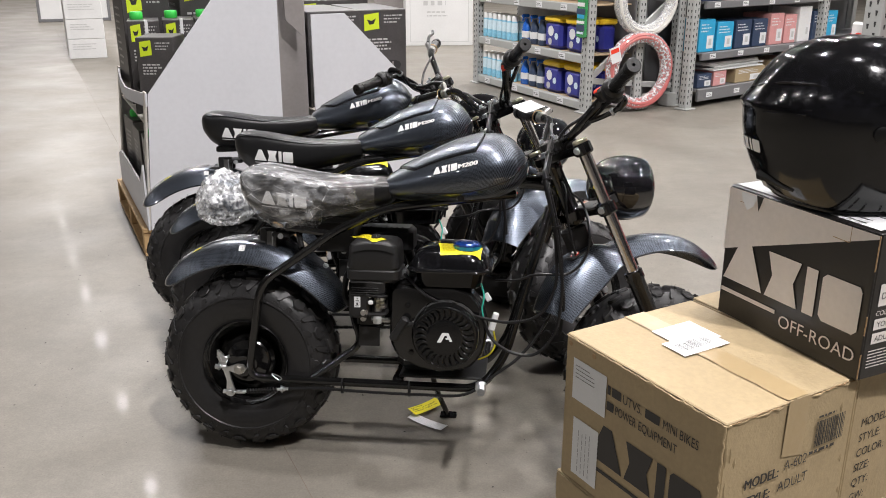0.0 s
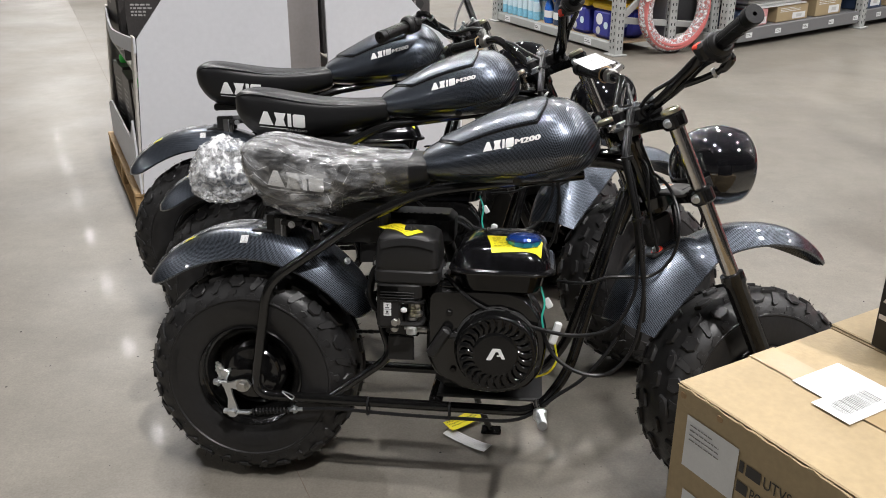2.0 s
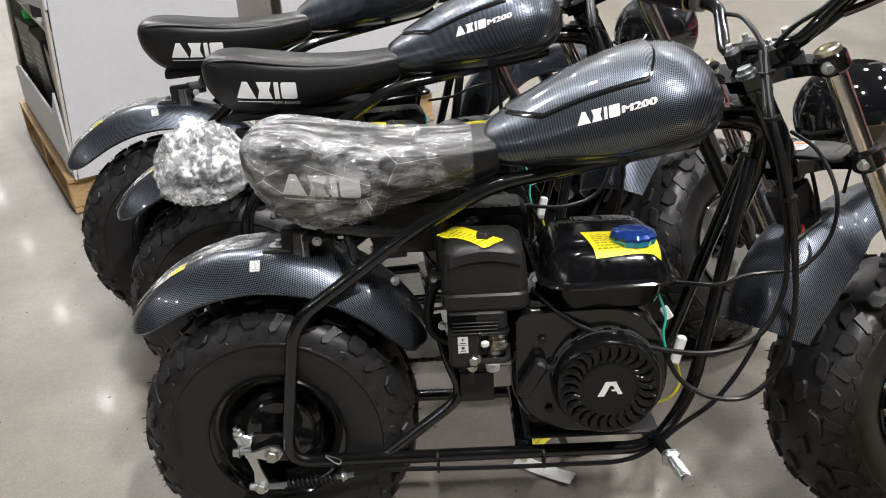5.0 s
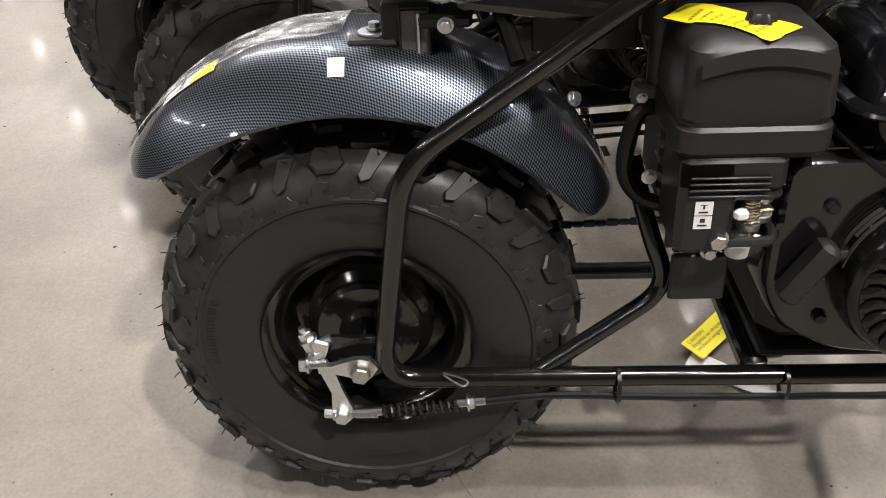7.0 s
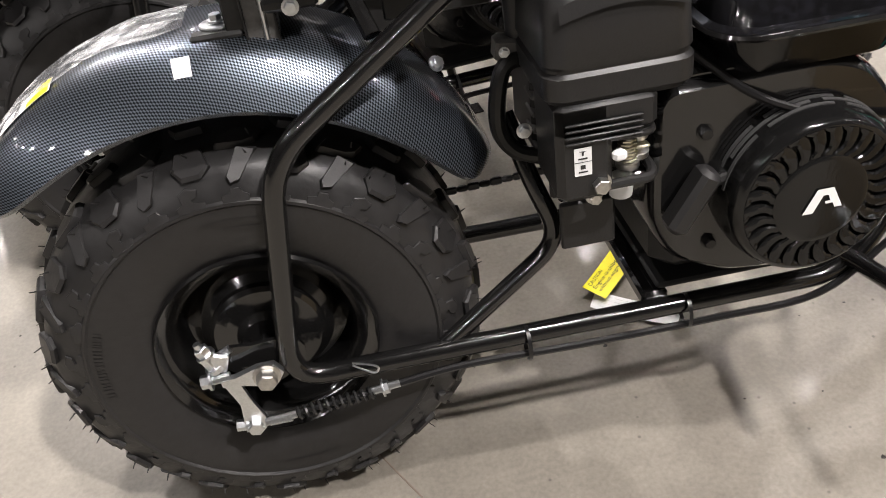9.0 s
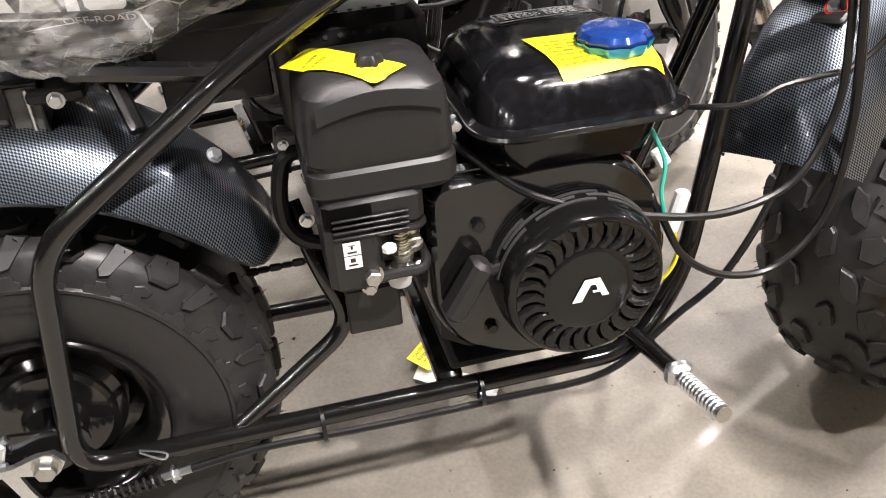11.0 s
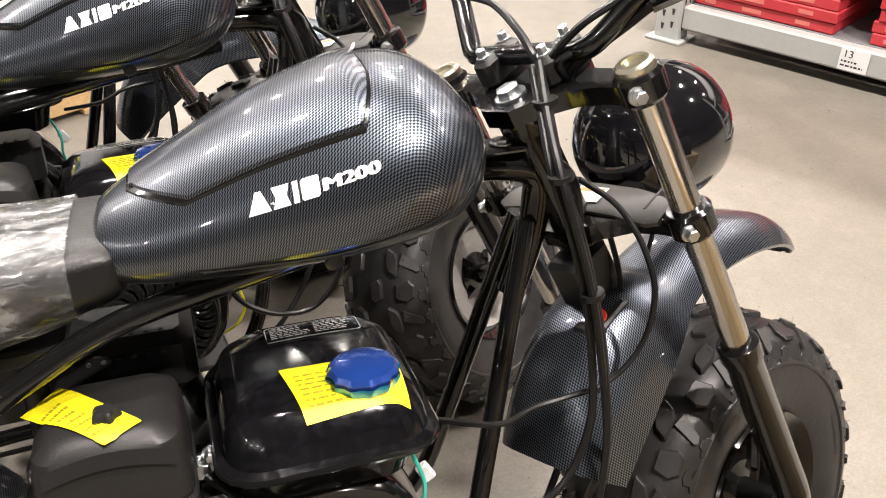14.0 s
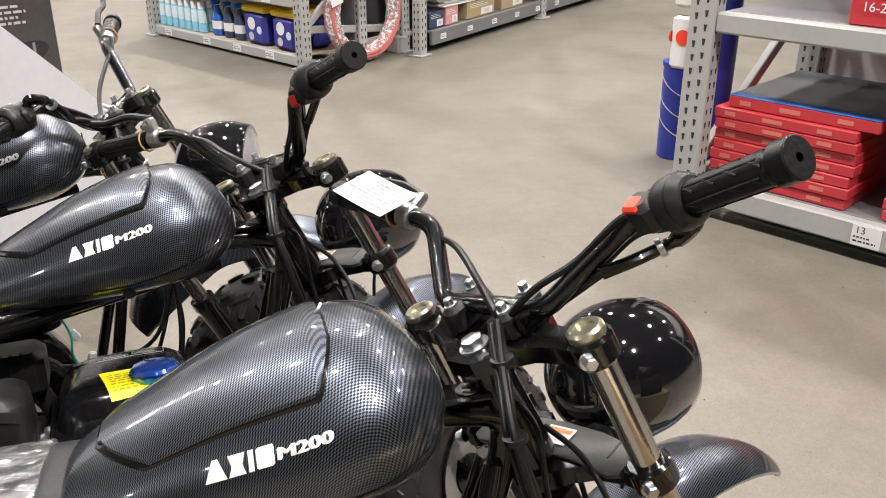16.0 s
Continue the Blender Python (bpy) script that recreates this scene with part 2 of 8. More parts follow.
RUBBER = mat("tyre_rubber", (0.0146, 0.0141, 0.0142), 0.42, spec=0.42, bump=0.25, scale=90, vary=0.3, vscale=7, rvary=0.1)
DULLPLATE = mat("dull_grey_plate", (0.07, 0.068, 0.065), 0.5, spec=0.4, vary=0.25, vscale=25, bump=0.1, scale=200)
ORANGE = mat("orange_print", (0.62, 0.2, 0.05), 0.5)
GRIP = mat("grip_rubber", (0.005, 0.005, 0.005), 0.36, spec=0.35, bump=0.2, scale=250)
VINYL = mat("black_vinyl", (0.0085, 0.0085, 0.009), 0.36, spec=0.36, bump=0.22, scale=330, rvary=0.05, vscale=14)
CABLE = mat("cable_sheath", (0.007, 0.007, 0.0075), 0.35, spec=0.4)
CARBON = carbon_material()
CHROME = mat("brushed_chrome", (0.62, 0.59, 0.56), 0.17, 1.0, bump=0.05, scale=300)
ZINC = mat("zinc_plated_steel", (0.66, 0.68, 0.7), 0.3, 1.0, bump=0.15, scale=160, vary=0.15, vscale=30)
STEEL = mat("machined_steel", (0.5, 0.49, 0.47), 0.35, 1.0, vary=0.2, vscale=30)
BRASS = mat("yellow_zinc_cap", (0.66, 0.63, 0.5), 0.3, 1.0)
YELLOW = mat("yellow_label", (0.86, 0.76, 0.015), 0.45, bump=0.1, scale=60)
INK = mat("black_ink", (0.02, 0.02, 0.02), 0.6)
AMBERINK = mat("brown_ink", (0.36, 0.29, 0.012), 0.6)
WHITE = mat("white_print", (0.76, 0.76, 0.75), 0.5)
GREYPRINT = mat("grey_print", (0.5, 0.5, 0.49), 0.5)
TAGINK = mat("soft_black_print", (0.16, 0.16, 0.16), 0.6)
SILVERRIM = mat("dusty_silver_rim", (0.2, 0.192, 0.178), 0.5, 0.25, bump=0.12, scale=120, vary=0.22, vscale=16, rvary=0.12)
PAPER = mat("label_paper", (0.7, 0.71, 0.71), 0.6, vary=0.04, vscale=30)
BLUECAP = mat("blue_metallic_cap", (0.015, 0.06, 0.3), 0.22, 0.35, coat=1.0)
TEALFILM = mat("teal_film", (0.02, 0.33, 0.55), 0.2, 0.2, coat=0.8)
REDPL = mat("red_switch_plastic", (0.75, 0.05, 0.02), 0.4)
GREENW = mat("green_wire", (0.03, 0.4, 0.3), 0.5)
LENS = mat("lamp_lens", (0.35, 0.36, 0.37), 0.08, 0.3, coat=1.0)
KRAFT = mat("kraft_board", (0.37, 0.284, 0.162), 0.68, bump=0.35, scale=170, vary=0.13, vscale=9, rvary=0.06)
KRAFTEDGE = mat("kraft_edge", (0.36, 0.235, 0.12), 0.8, bump=0.4, scale=240, vary=0.15, vscale=20)
TAPE = mat("packing_tape", (0.375, 0.278, 0.15), 0.28, bump=0.25, scale=50)
BOARDINK = mat("board_ink", (0.035, 0.032, 0.03), 0.6)
BLACKBOARD = mat("black_printed_board", (0.012, 0.0105, 0.0098), 0.33, bump=0.15, scale=90, vary=0.12, vscale=8)
GREYBOARD = mat("grey_printed_board", (0.78, 0.735, 0.7), 0.5, bump=0.15, scale=90, vary=0.06, vscale=8)
PANEL = mat("grey_display_board", (0.625, 0.632, 0.66), 0.6, bump=0.12, scale=60, vary=0.05, vscale=4)
PANELIN = mat("raw_display_board", (0.6, 0.57, 0.52), 0.8, vary=0.12, vscale=8)
CORE = mat("taupe_display_core", (0.25, 0.23, 0.222), 0.6, vary=0.1, vscale=6)
PINE = mat("pallet_pine", (0.5, 0.33, 0.16), 0.75, bump=0.5, scale=80, vary=0.25, vscale=9)
RACK = mat("grey_rack_enamel", (0.37, 0.378, 0.365), 0.45, bump=0.05, scale=60, vary=0.06, vscale=5)
DARKRACK = mat("dark_shelf_enamel", (0.16, 0.16, 0.165), 0.45, vary=0.1, vscale=6)
# near-black for pieces laid on a surface as the shade inside slots
SLOT_SHADE = mat("slot_shadow", (0.03, 0.03, 0.03), 0.8)
PLY = mat("shelf_plywood", (0.5, 0.38, 0.24), 0.7, vary=0.2, vscale=7)
REDBOX = mat("red_carton", (0.47, 0.035, 0.045), 0.35, vary=0.08, vscale=9, bump=0.1, scale=40)
PEACH = mat("peach_print", (0.62, 0.17, 0.14), 0.5)
BLUEPAD = mat("blue_carton_print", (0.03, 0.13, 0.42), 0.4, vary=0.2, vscale=9)
BLUEBUCKET = mat("blue_bucket_plastic", (0.02, 0.035, 0.3), 0.35, vary=0.12, vscale=8)
CLEAN = mat("blue_tub_plastic", (0.025, 0.03, 0.24), 0.35, vary=0.15, vscale=30)
CLEANLID = mat("yellow_lid_plastic", (0.8, 0.55, 0.02), 0.4)
CANW = mat("white_can_print", (0.62, 0.76, 0.83), 0.3, vary=0.2, vscale=30)
CANB = mat("light_blue_can_print", (0.25, 0.55, 0.72), 0.3, vary=0.25, vscale=40)
BOTTLE = mat("blue_bottle_plastic", (0.02, 0.12, 0.5), 0.25, vary=0.3, vscale=40)
HOSEW = mat("white_tubing", (0.72, 0.71, 0.66), 0.3, coat=0.3, vary=0.08, vscale=30)
HOSER = mat("red_tubing", (0.55, 0.16, 0.15), 0.28, coat=0.4, vary=0.15, vscale=30)
CYANBOX = mat("cyan_carton", (0.03, 0.35, 0.6), 0.4, vary=0.15, vscale=20)
NAVYBOX = mat("navy_carton", (0.03, 0.05, 0.1), 0.4, vary=0.2, vscale=20)
PINKBOX = mat("pale_red_carton", (0.62, 0.3, 0.29), 0.4, vary=0.2, vscale=20)
LIME = mat("lime_label", (0.6, 0.75, 0.02), 0.45)
GREENCAP = mat("green_cap_plastic", (0.05, 0.6, 0.08), 0.4)
GOODS = mat("dark_product_box", (0.06, 0.056, 0.056), 0.38, vary=0.25, vscale=14, bump=0.1, scale=50)
WHITEBOX = mat("white_carton", (0.7, 0.7, 0.69), 0.55, vary=0.06, vscale=5)
GRIT = mat("dark_grit", (0.03, 0.027, 0.024), 0.7, vary=0.4, vscale=40)
CONCRETE = concrete_material()
JOINT = mat("floor_joint_filler", (0.15, 0.115, 0.09), 0.6, vary=0.2, vscale=20)
STONEWALL = mat("hall_wall_paint", (0.62, 0.61, 0.59), 0.7, vary=0.08, vscale=0.6)
DECK = mat("ceiling_deck_paint", (0.1, 0.1, 0.105), 0.7, vary=0.1, vscale=0.8)
FENDERFILM = film_material("clear_fender_film", 0.24, 1.5, 60, 0.5, 0.5)
FILM = film_material("clear_seat_film", 0.185, 1.7, 40, 0.5, 0.7)
BAGFILM = film_material("crumpled_clear_film", 0.4, 1.0, 52, 1.0, 0.42)
HELMET = smudged_material()


# ---- mesh helpers ----
class Geo:
    """Collects vertices and faces; girth holds metres along and round the surface."""

    def __init__(self):
        self.v, self.f, self.girth = [], [], []

    def add(self, verts, faces, girth=None):
        k = len(self.v)
        self.v += [tuple(p) for p in verts]
        self.f += [tuple(k + i for i in f) for f in faces]
        self.girth += girth or [(0.0, 0.0)] * len(verts)
        return self

    def rings(self, rings, closed=True, caps=True, loop=False):
        n = len(rings[0])
        vs, fs, g, along = [], [], [], 0.0
        for k, ring in enumerate(rings):
            if k:
                along += (Vector(ring[n // 4]) - Vector(rings[k - 1][n // 4])).length
            round_ = 0.0
            for i, p in enumerate(ring):
                if i:
                    round_ += (Vector(p) - Vector(ring[i - 1])).length
                vs.append(tuple(p))
                g.append((along, round_))
        for k in range(len(rings) - (0 if loop else 1)):
            a, b = k * n, ((k + 1) % len(rings)) * n
            for i in range(n if closed else n - 1):
                j = (i + 1) % n
                fs.append((a + i, a + j, b + j, b + i))
        if caps and closed and not loop:
            fs.append(tuple(range(n))[::-1])
            fs.append(tuple((len(rings) - 1) * n + i for i in range(n)))
        return self.add(vs, fs, g)

    def tube(self, path, r, n=10, caps=True, loop=False):
        pts = [Vector(p) for p in path]
        rad = r if isinstance(r, (list, tuple)) else [r] * len(pts)
        side = None
        rings = []
        for i, p in enumerate(pts):
            a = pts[i - 1] if i or loop else p
            b = pts[(i + 1) % len(pts)] if i < len(pts) - 1 or loop else p
            t = (b - a).normalized()
            if side is None:
                side = t.orthogonal().normalized()
            side = (side - t * side.dot(t)).normalized()
            up = t.cross(side)
            rings.append([p + rad[i] * (math.cos(2 * math.pi * k / n) * side + math.sin(2 * math.pi * k / n) * up) for k in range(n)])
        return self.rings(rings, True, caps, loop)

    def lathe(self, profile, at=(0, 0, 0), axis=(0, 0, 1), n=32, caps=True):
        """profile: radius and height along the axis."""
        ax = Vector(axis).normalized()
        s = ax.orthogonal().normalized()
        u = ax.cross(s)
        return self.rings([[Vector(at) + ax * h + r * (math.cos(2 * math.pi * k / n) * s + math.sin(2 * math.pi * k / n) * u) for k in range(n)]
                           for r, h in profile], True, caps)

    def box(self, at, size, bevel=0.004, m=None):
        """A box with chamfered edges; m turns it about its middle."""
        hx, hy, hz = (s / 2 for s in size)
        b = min(bevel, hx * 0.9, hy * 0.9, hz * 0.9)
        ring = lambda x, y, z, c: [(x - c, -y, z), (x, -y + c, z), (x, y - c, z), (x - c, y, z), (-x + c, y, z), (-x, y - c, z), (-x, -y + c, z), (-x + c, -y, z)]
        rr = [ring(hx - b, hy - b, -hz, b * 0.6), ring(hx, hy, -hz + b, b), ring(hx, hy, hz - b, b), ring(hx - b, hy - b, hz, b * 0.6)]
        t = Matrix.Translation(at) @ (m.to_4x4() if m else Matrix())
        return self.rings([[t @ Vector(p) for p in r] for r in rr])

    def prism(self, outline, depth, m=None):
        """A flat outline in x, y thickened along z from 0 to depth, then moved by m."""
        t = m or Matrix()
        n = len(outline)
        vs = [t @ Vector((x, y, 0)) for x, y in outline] + [t @ Vector((x, y, depth)) for x, y in outline]
        fs = [tuple(range(n))[::-1], tuple(range(n, 2 * n))] + [(i, (i + 1) % n, n + (i + 1) % n, n + i) for i in range(n)]
        return self.add(vs, fs)


def bent(points, radius=0.03, seg=5):
    """A polyline with its corners rounded."""
    p = [Vector(q) for q in points]
    out = [p[0]]
    for i in range(1, len(p) - 1):
        a, b = p[i - 1] - p[i], p[i + 1] - p[i]
        d = min(radius, a.length * 0.48, b.length * 0.48)
        s, e = p[i] + a.normalized() * d, p[i] + b.normalized() * d
        for k in range(seg + 1):
            t = k / seg
            out.append((1 - t) ** 2 * s + 2 * t * (1 - t) * p[i] + t * t * e)
    return out + [p[-1]]


def flowing(points, steps=6):
    """A smooth curve through the points."""
    p = [Vector(q) for q in points]
    p = [2 * p[0] - p[1]] + p + [2 * p[-1] - p[-2]]
    out = []
    for i in range(1, len(p) - 2):
        for k in range(steps):
            t = k / steps
            out.append(0.5 * (2 * p[i] + (p[i + 1] - p[i - 1]) * t + (2 * p[i - 1] - 5 * p[i] + 4 * p[i + 1] - p[i + 2]) * t * t
                              + (3 * p[i] - p[i - 1] - 3 * p[i + 1] + p[i + 2]) * t ** 3))
    return out + [p[-2]]


def sections(rows, steps=5):
    """Rows of numbers, filled in smoothly between."""
    rows = [np.array(r, float) for r in rows]
    p = [2 * rows[0] - rows[1]] + rows + [2 * rows[-1] - rows[-2]]
    out = []
    for i in range(1, len(p) - 2):
        for k in range(steps):
            t = k / steps
            out.append(0.5 * (2 * p[i] + (p[i + 1] - p[i - 1]) * t + (2 * p[i - 1] - 5 * p[i] + 4 * p[i + 1] - p[i + 2]) * t * t
                              + (3 * p[i] - p[i - 1] - 3 * p[i + 1] + p[i + 2]) * t ** 3))
    return out + [rows[-1]]


def mesh_of(name, geo, material, angle=35.0):
    me = bpy.data.meshes.new(name)
    me.from_pydata(geo.v, [], geo.f)
    me.materials.append(material)
    layer = me.uv_layers.new(name="girth")
    idx = np.zeros(len(me.loops), np.int32)
    me.loops.foreach_get("vertex_index", idx)
    layer.data.foreach_set("uv", np.array(geo.girth, np.float32)[idx].ravel())
    bm = bmesh.new()
    bm.from_mesh(me)
    bmesh.ops.recalc_face_normals(bm, faces=bm.faces)
    bm.to_mesh(me)
    bm.free()
    me.shade_smooth()
    me.set_sharp_from_angle(angle=radians(angle))
    return me


def apart(geo, touch):
    """The separate pieces of a Geo; with touch, pieces whose boxes meet stay together."""
    root = list(range(len(geo.v)))

    def find(i):
        while root[i] != i:
            root[i] = root[root[i]]
            i = root[i]
        return i
    for f in geo.f:
        for i in f[1:]:
            root[find(i)] = find(f[0])
    groups = collections.OrderedDict()
    for i in range(len(geo.v)):
        groups.setdefault(find(i), []).append(i)
    lots = [(ids, np.min([geo.v[i] for i in ids], 0), np.max([geo.v[i] for i in ids], 0)) for ids in groups.values()]
    done = not touch
    while not done:
        done = True
        for a, b in itertools.combinations(range(len(lots)), 2):
            if np.all(lots[a][1] <= lots[b][2] + 1e-4) and np.all(lots[b][1] <= lots[a][2] + 1e-4):
                lots[a] = (lots[a][0] + lots[b][0], np.minimum(lots[a][1], lots[b][1]), np.maximum(lots[a][2], lots[b][2]))
                del lots[b]
                done = False
                break
    out = []
    for ids, _, _ in lots:
        place = {i: k for k, i in enumerate(ids)}
        g = Geo()
        g.v, g.girth = [geo.v[i] for i in ids], [geo.girth[i] for i in ids]
        g.f = [tuple(place[i] for i in f) for f in geo.f if f[0] in place]
        out.append(g)
    return out


def parts(name, geo, material, parent, label="", touch=True, at=None):
    """Each separate piece as a part of its own."""
    return [part(name, g, material, parent, label, at) for g in apart(geo, touch)]


def part(name, geo, material, parent=None, label="", at=None, angle=35.0):
    """ONE mesh object under a thing or a part (or a thing itself, with no parent)."""
    ob = new(name, mesh_of(name, geo, material, angle))
    if parent is not None:
        ob.parent = parent
    if at is not None:
        ob.matrix_basis = at
    if label:
        ob["label"] = label
    if name in ("slot", "small_print", "fine_print", "label_print", "barcode"):
        tagged(ob, kind="stuff")
    return ob


def thing(name, at, label, category, group="", kind=""):
    ob = new(name)
    ob.empty_display_size = 0.1
    ob.matrix_basis = at
    return tagged(ob, label, category, group, kind)


LETTERS = {}


def letters(text, height, bold=0.0, depth=0.0006):
    """Words in the built-in font as a flat mesh in x, y; height is that of a capital."""
    if text not in LETTERS:
        cu = bpy.data.curves.new("words", "FONT")
        cu.body, cu.size, cu.resolution_u, cu.offset = text, 1.0, 3, bold
        ob = bpy.data.objects.new("words", cu)
        me = ob.to_mesh()
        LETTERS[text] = ([tuple(v.co) for v in me.vertices], [tuple(p.vertices) for p in me.polygons])
        ob.to_mesh_clear()
        bpy.data.objects.remove(ob)
        bpy.data.curves.remove(cu)
    vs, fs = LETTERS[text]
    k = height / 0.69
    return [(x * k, y * k, depth) for x, y, z in vs], fs


# Plain blocks in place of the maker's mark: x, y in units of its height.
MARK = (
    [(0, 0), (0.42, 1), (0.72, 1), (1.14, 0)],
    [(1.22, 0), (1.38, 0.5), (1.22, 1), (2.1, 1), (1.94, 0.5), (2.1, 0)],
    [(2.24, 0), (2.24, 1), (2.52, 1), (2.52, 0)],
    [(2.64, 0.1), (2.64, 0.9), (2.74, 1), (3.5, 1), (3.56, 0.9), (3.56, 0.1), (3.46, 0), (2.74, 0)],
)


def mark_geo(height, place, cut=8):
    """The blocks of the mark, laid on a surface by place(x, y) -> point."""
    g = Geo()
    for outline in MARK:
        bm = bmesh.new()
        f = bm.faces.new([bm.verts.new((x, y, 0)) for x, y in outline])
        bmesh.ops.triangulate(bm, faces=[f])
        bmesh.ops.subdivide_edges(bm, edges=bm.edges, cuts=2, use_grid_fill=True)
        bm.verts.index_update()
        g.add([place(v.co.x * height, v.co.y * height) for v in bm.verts], [tuple(v.index for v in f.verts) for f in bm.faces])
        bm.free()
    return g


def words_geo(text, height, place, bold=0.0):
    vs, fs = letters(text, height, bold)
    return Geo().add([place(x, y) for x, y, z in vs], fs)


def fitted_words(text, height, width, place):
    """Words squeezed or stretched to a width."""
    vs, fs = letters(text, height)
    x0, x1 = min(v[0] for v in vs), max(v[0] for v in vs)
    return Geo().add([place((x - x0) * width / (x1 - x0), y) for x, y, z in vs], fs)


def on_plane(origin, right, up, lift=0.0012):
    o, r, u = Vector(origin), Vector(right).normalized(), Vector(up).normalized()
    n = r.cross(u)
    return lambda x, y: o + r * x + u * y + n * lift


def bar_rows(g, place, x0, y0, width, rows, pitch, height, seed=1, gap=0.12):
    """Lines of small bars in place of writing too small to read."""
    rnd = random.Random(seed)
    for k in range(rows):
        x, y = x0, y0 - k * pitch
        end = x0 + width * rnd.uniform(0.6, 1.0)
        while x < end:
            w = rnd.uniform(0.06, 0.2) * width
            a, b = x, min(x + w, end)
            g.add([place(a, y), place(b, y), place(b, y + height), place(a, y + height)], [(0, 1, 2, 3)])
            x = b + gap * height * 6
    return g


# ---- setting ----
def setting():
    g = Geo()
    g.add([(-45, -20, 0), (45, -20, 0), (45, 60, 0), (-45, 60, 0)], [(0, 1, 2, 3)])
    part("floor", g, CONCRETE)
    fl = bpy.data.objects["floor"]
    tagged(fl, "polished pale grey concrete floor with stains and specks", "floor", kind="structure")
    g = Geo()
    j = Matrix.Rotation(radians(HALL + 2), 4, "Z")
    joint = part("floor_joint", Geo().box((0, 0, 0.0), (0.002, 30, 0.002), 0.0005), JOINT)
    joint.matrix_basis = Matrix.Translation((-0.42, 2.1, 0.0)) @ j
    tagged(joint, "filled saw-cut joint in the concrete floor", "floor joint", kind="structure")
    roof = part("ceiling", Geo().box((0, 20, 8.15), (90, 80, 0.3), 0.01), DECK)
    tagged(roof, "dark painted metal roof deck of the hall", "ceiling", kind="structure")
    for name, at, size in (("wall_north", (0, 60.15, 4), (90.6, 0.3, 8)), ("wall_south", (0, -20.15, 4), (90.6, 0.3, 8)),
                           ("wall_east", (45.15, 20, 4), (0.3, 80, 8)), ("wall_west", (-45.15, 20, 4), (0.3, 80, 8))):
        tagged(part(name, Geo().box(at, size, 0.01), STONEWALL), "plain light painted wall of the store hall", "wall", kind="structure")


setting()


# ---- mini bike: x ahead of the rear axle, y to its left, z up; the fork's own axes are ahead, left and along the stem ----
STEM = Vector((0.813, 0.0, 0.825))
RAKE = radians(25.2)
BAR_AT = Vector((0.04, 0.0, 0.02))


def steer(angle):
    c, s = math.cos(RAKE), math.sin(RAKE)
    axes = Matrix(((c, 0, -s, STEM.x), (0, 1, 0, STEM.y), (s, 0, c, STEM.z), (0, 0, 0, 1)))
    return axes @ Matrix.Rotation(radians(angle), 4, "Z")


def fork_turn(angle):
    """The fork legs lean a little ahead of the stem, about the axle."""
    hub = Matrix.Translation((0.03, 0, -0.66))
    return steer(angle) @ hub @ Matrix.Rotation(radians(1.0), 4, "Y") @ hub.inverted()


def bar_turn(angle, roll):
    return steer(angle) @ Matrix.Translation(BAR_AT) @ Matrix.Rotation(radians(roll), 4, "Y")


TANK_ROWS = [
    (0.392, 0.752, 0.716, 0.050), (0.400, 0.764, 0.706, 0.074), (0.430, 0.783, 0.700, 0.094), (0.480, 0.810, 0.697, 0.110),
    (0.540, 0.841, 0.698, 0.125), (0.600, 0.864, 0.701, 0.137), (0.650, 0.877, 0.706, 0.142), (0.690, 0.878, 0.713, 0.139),
    (0.720, 0.866, 0.724, 0.127), (0.745, 0.842, 0.742, 0.102), (0.762, 0.815, 0.762, 0.064), (0.769, 0.795, 0.782, 0.024)]
TANK = sections(TANK_ROWS, 4)
SEAT = sections([
    (0.006, 0.752, 0.728, 0.050), (0.014, 0.768, 0.702, 0.078), (0.040, 0.779, 0.668, 0.098), (0.085, 0.777, 0.645, 0.107), (0.150, 0.766, 0.640, 0.110),
    (0.220, 0.755, 0.650, 0.107), (0.290, 0.750, 0.662, 0.101), (0.350, 0.750, 0.674, 0.094), (0.400, 0.752, 0.686, 0.086), (0.414, 0.746, 0.696, 0.078)], 4)


def shell_ring(row, upper, lower, waist, n=36, grow=0.0):
    x, top, low, half = row
    zc = low + waist * (top - low)
    out = []
    for k in range(n):
        a = 2 * math.pi * k / n - math.pi / 2
        c, s = math.cos(a), math.sin(a)
        e = 2 / (upper if s > 0 else lower)
        h = (top - zc if s > 0 else zc - low) + grow
        out.append(Vector((x, (half + grow) * math.copysign(abs(c) ** e, c), zc + h * math.copysign(abs(s) ** e, s))))
    return out


def shell_side(rows, upper, lower, waist, x, z, lift):
    """The point of the right side of a shell at x, z."""
    xs = [r[0] for r in rows]
    top, low, half = (float(np.interp(x, xs, [r[k] for r in rows])) for k in (1, 2, 3))
    zc = low + waist * (top - low)
    n, h = (upper, top - zc) if z > zc else (lower, zc - low)
    y = half * max(0.0, 1 - min(1.0, abs(z - zc) / h) ** n) ** (1 / n)
    return Vector((x, -y - lift, z))


TANK_SHAPE = (2.15, 2.6, 0.42)
SEAT_SHAPE = (4.0, 3.0, 0.62)


TYRE_SIDE = [(0.187, 0.0912), (0.19, 0.0905), (0.2135, 0.083), (0.2265, 0.067), (0.2335, 0.04), (0.2355, 0.0)]


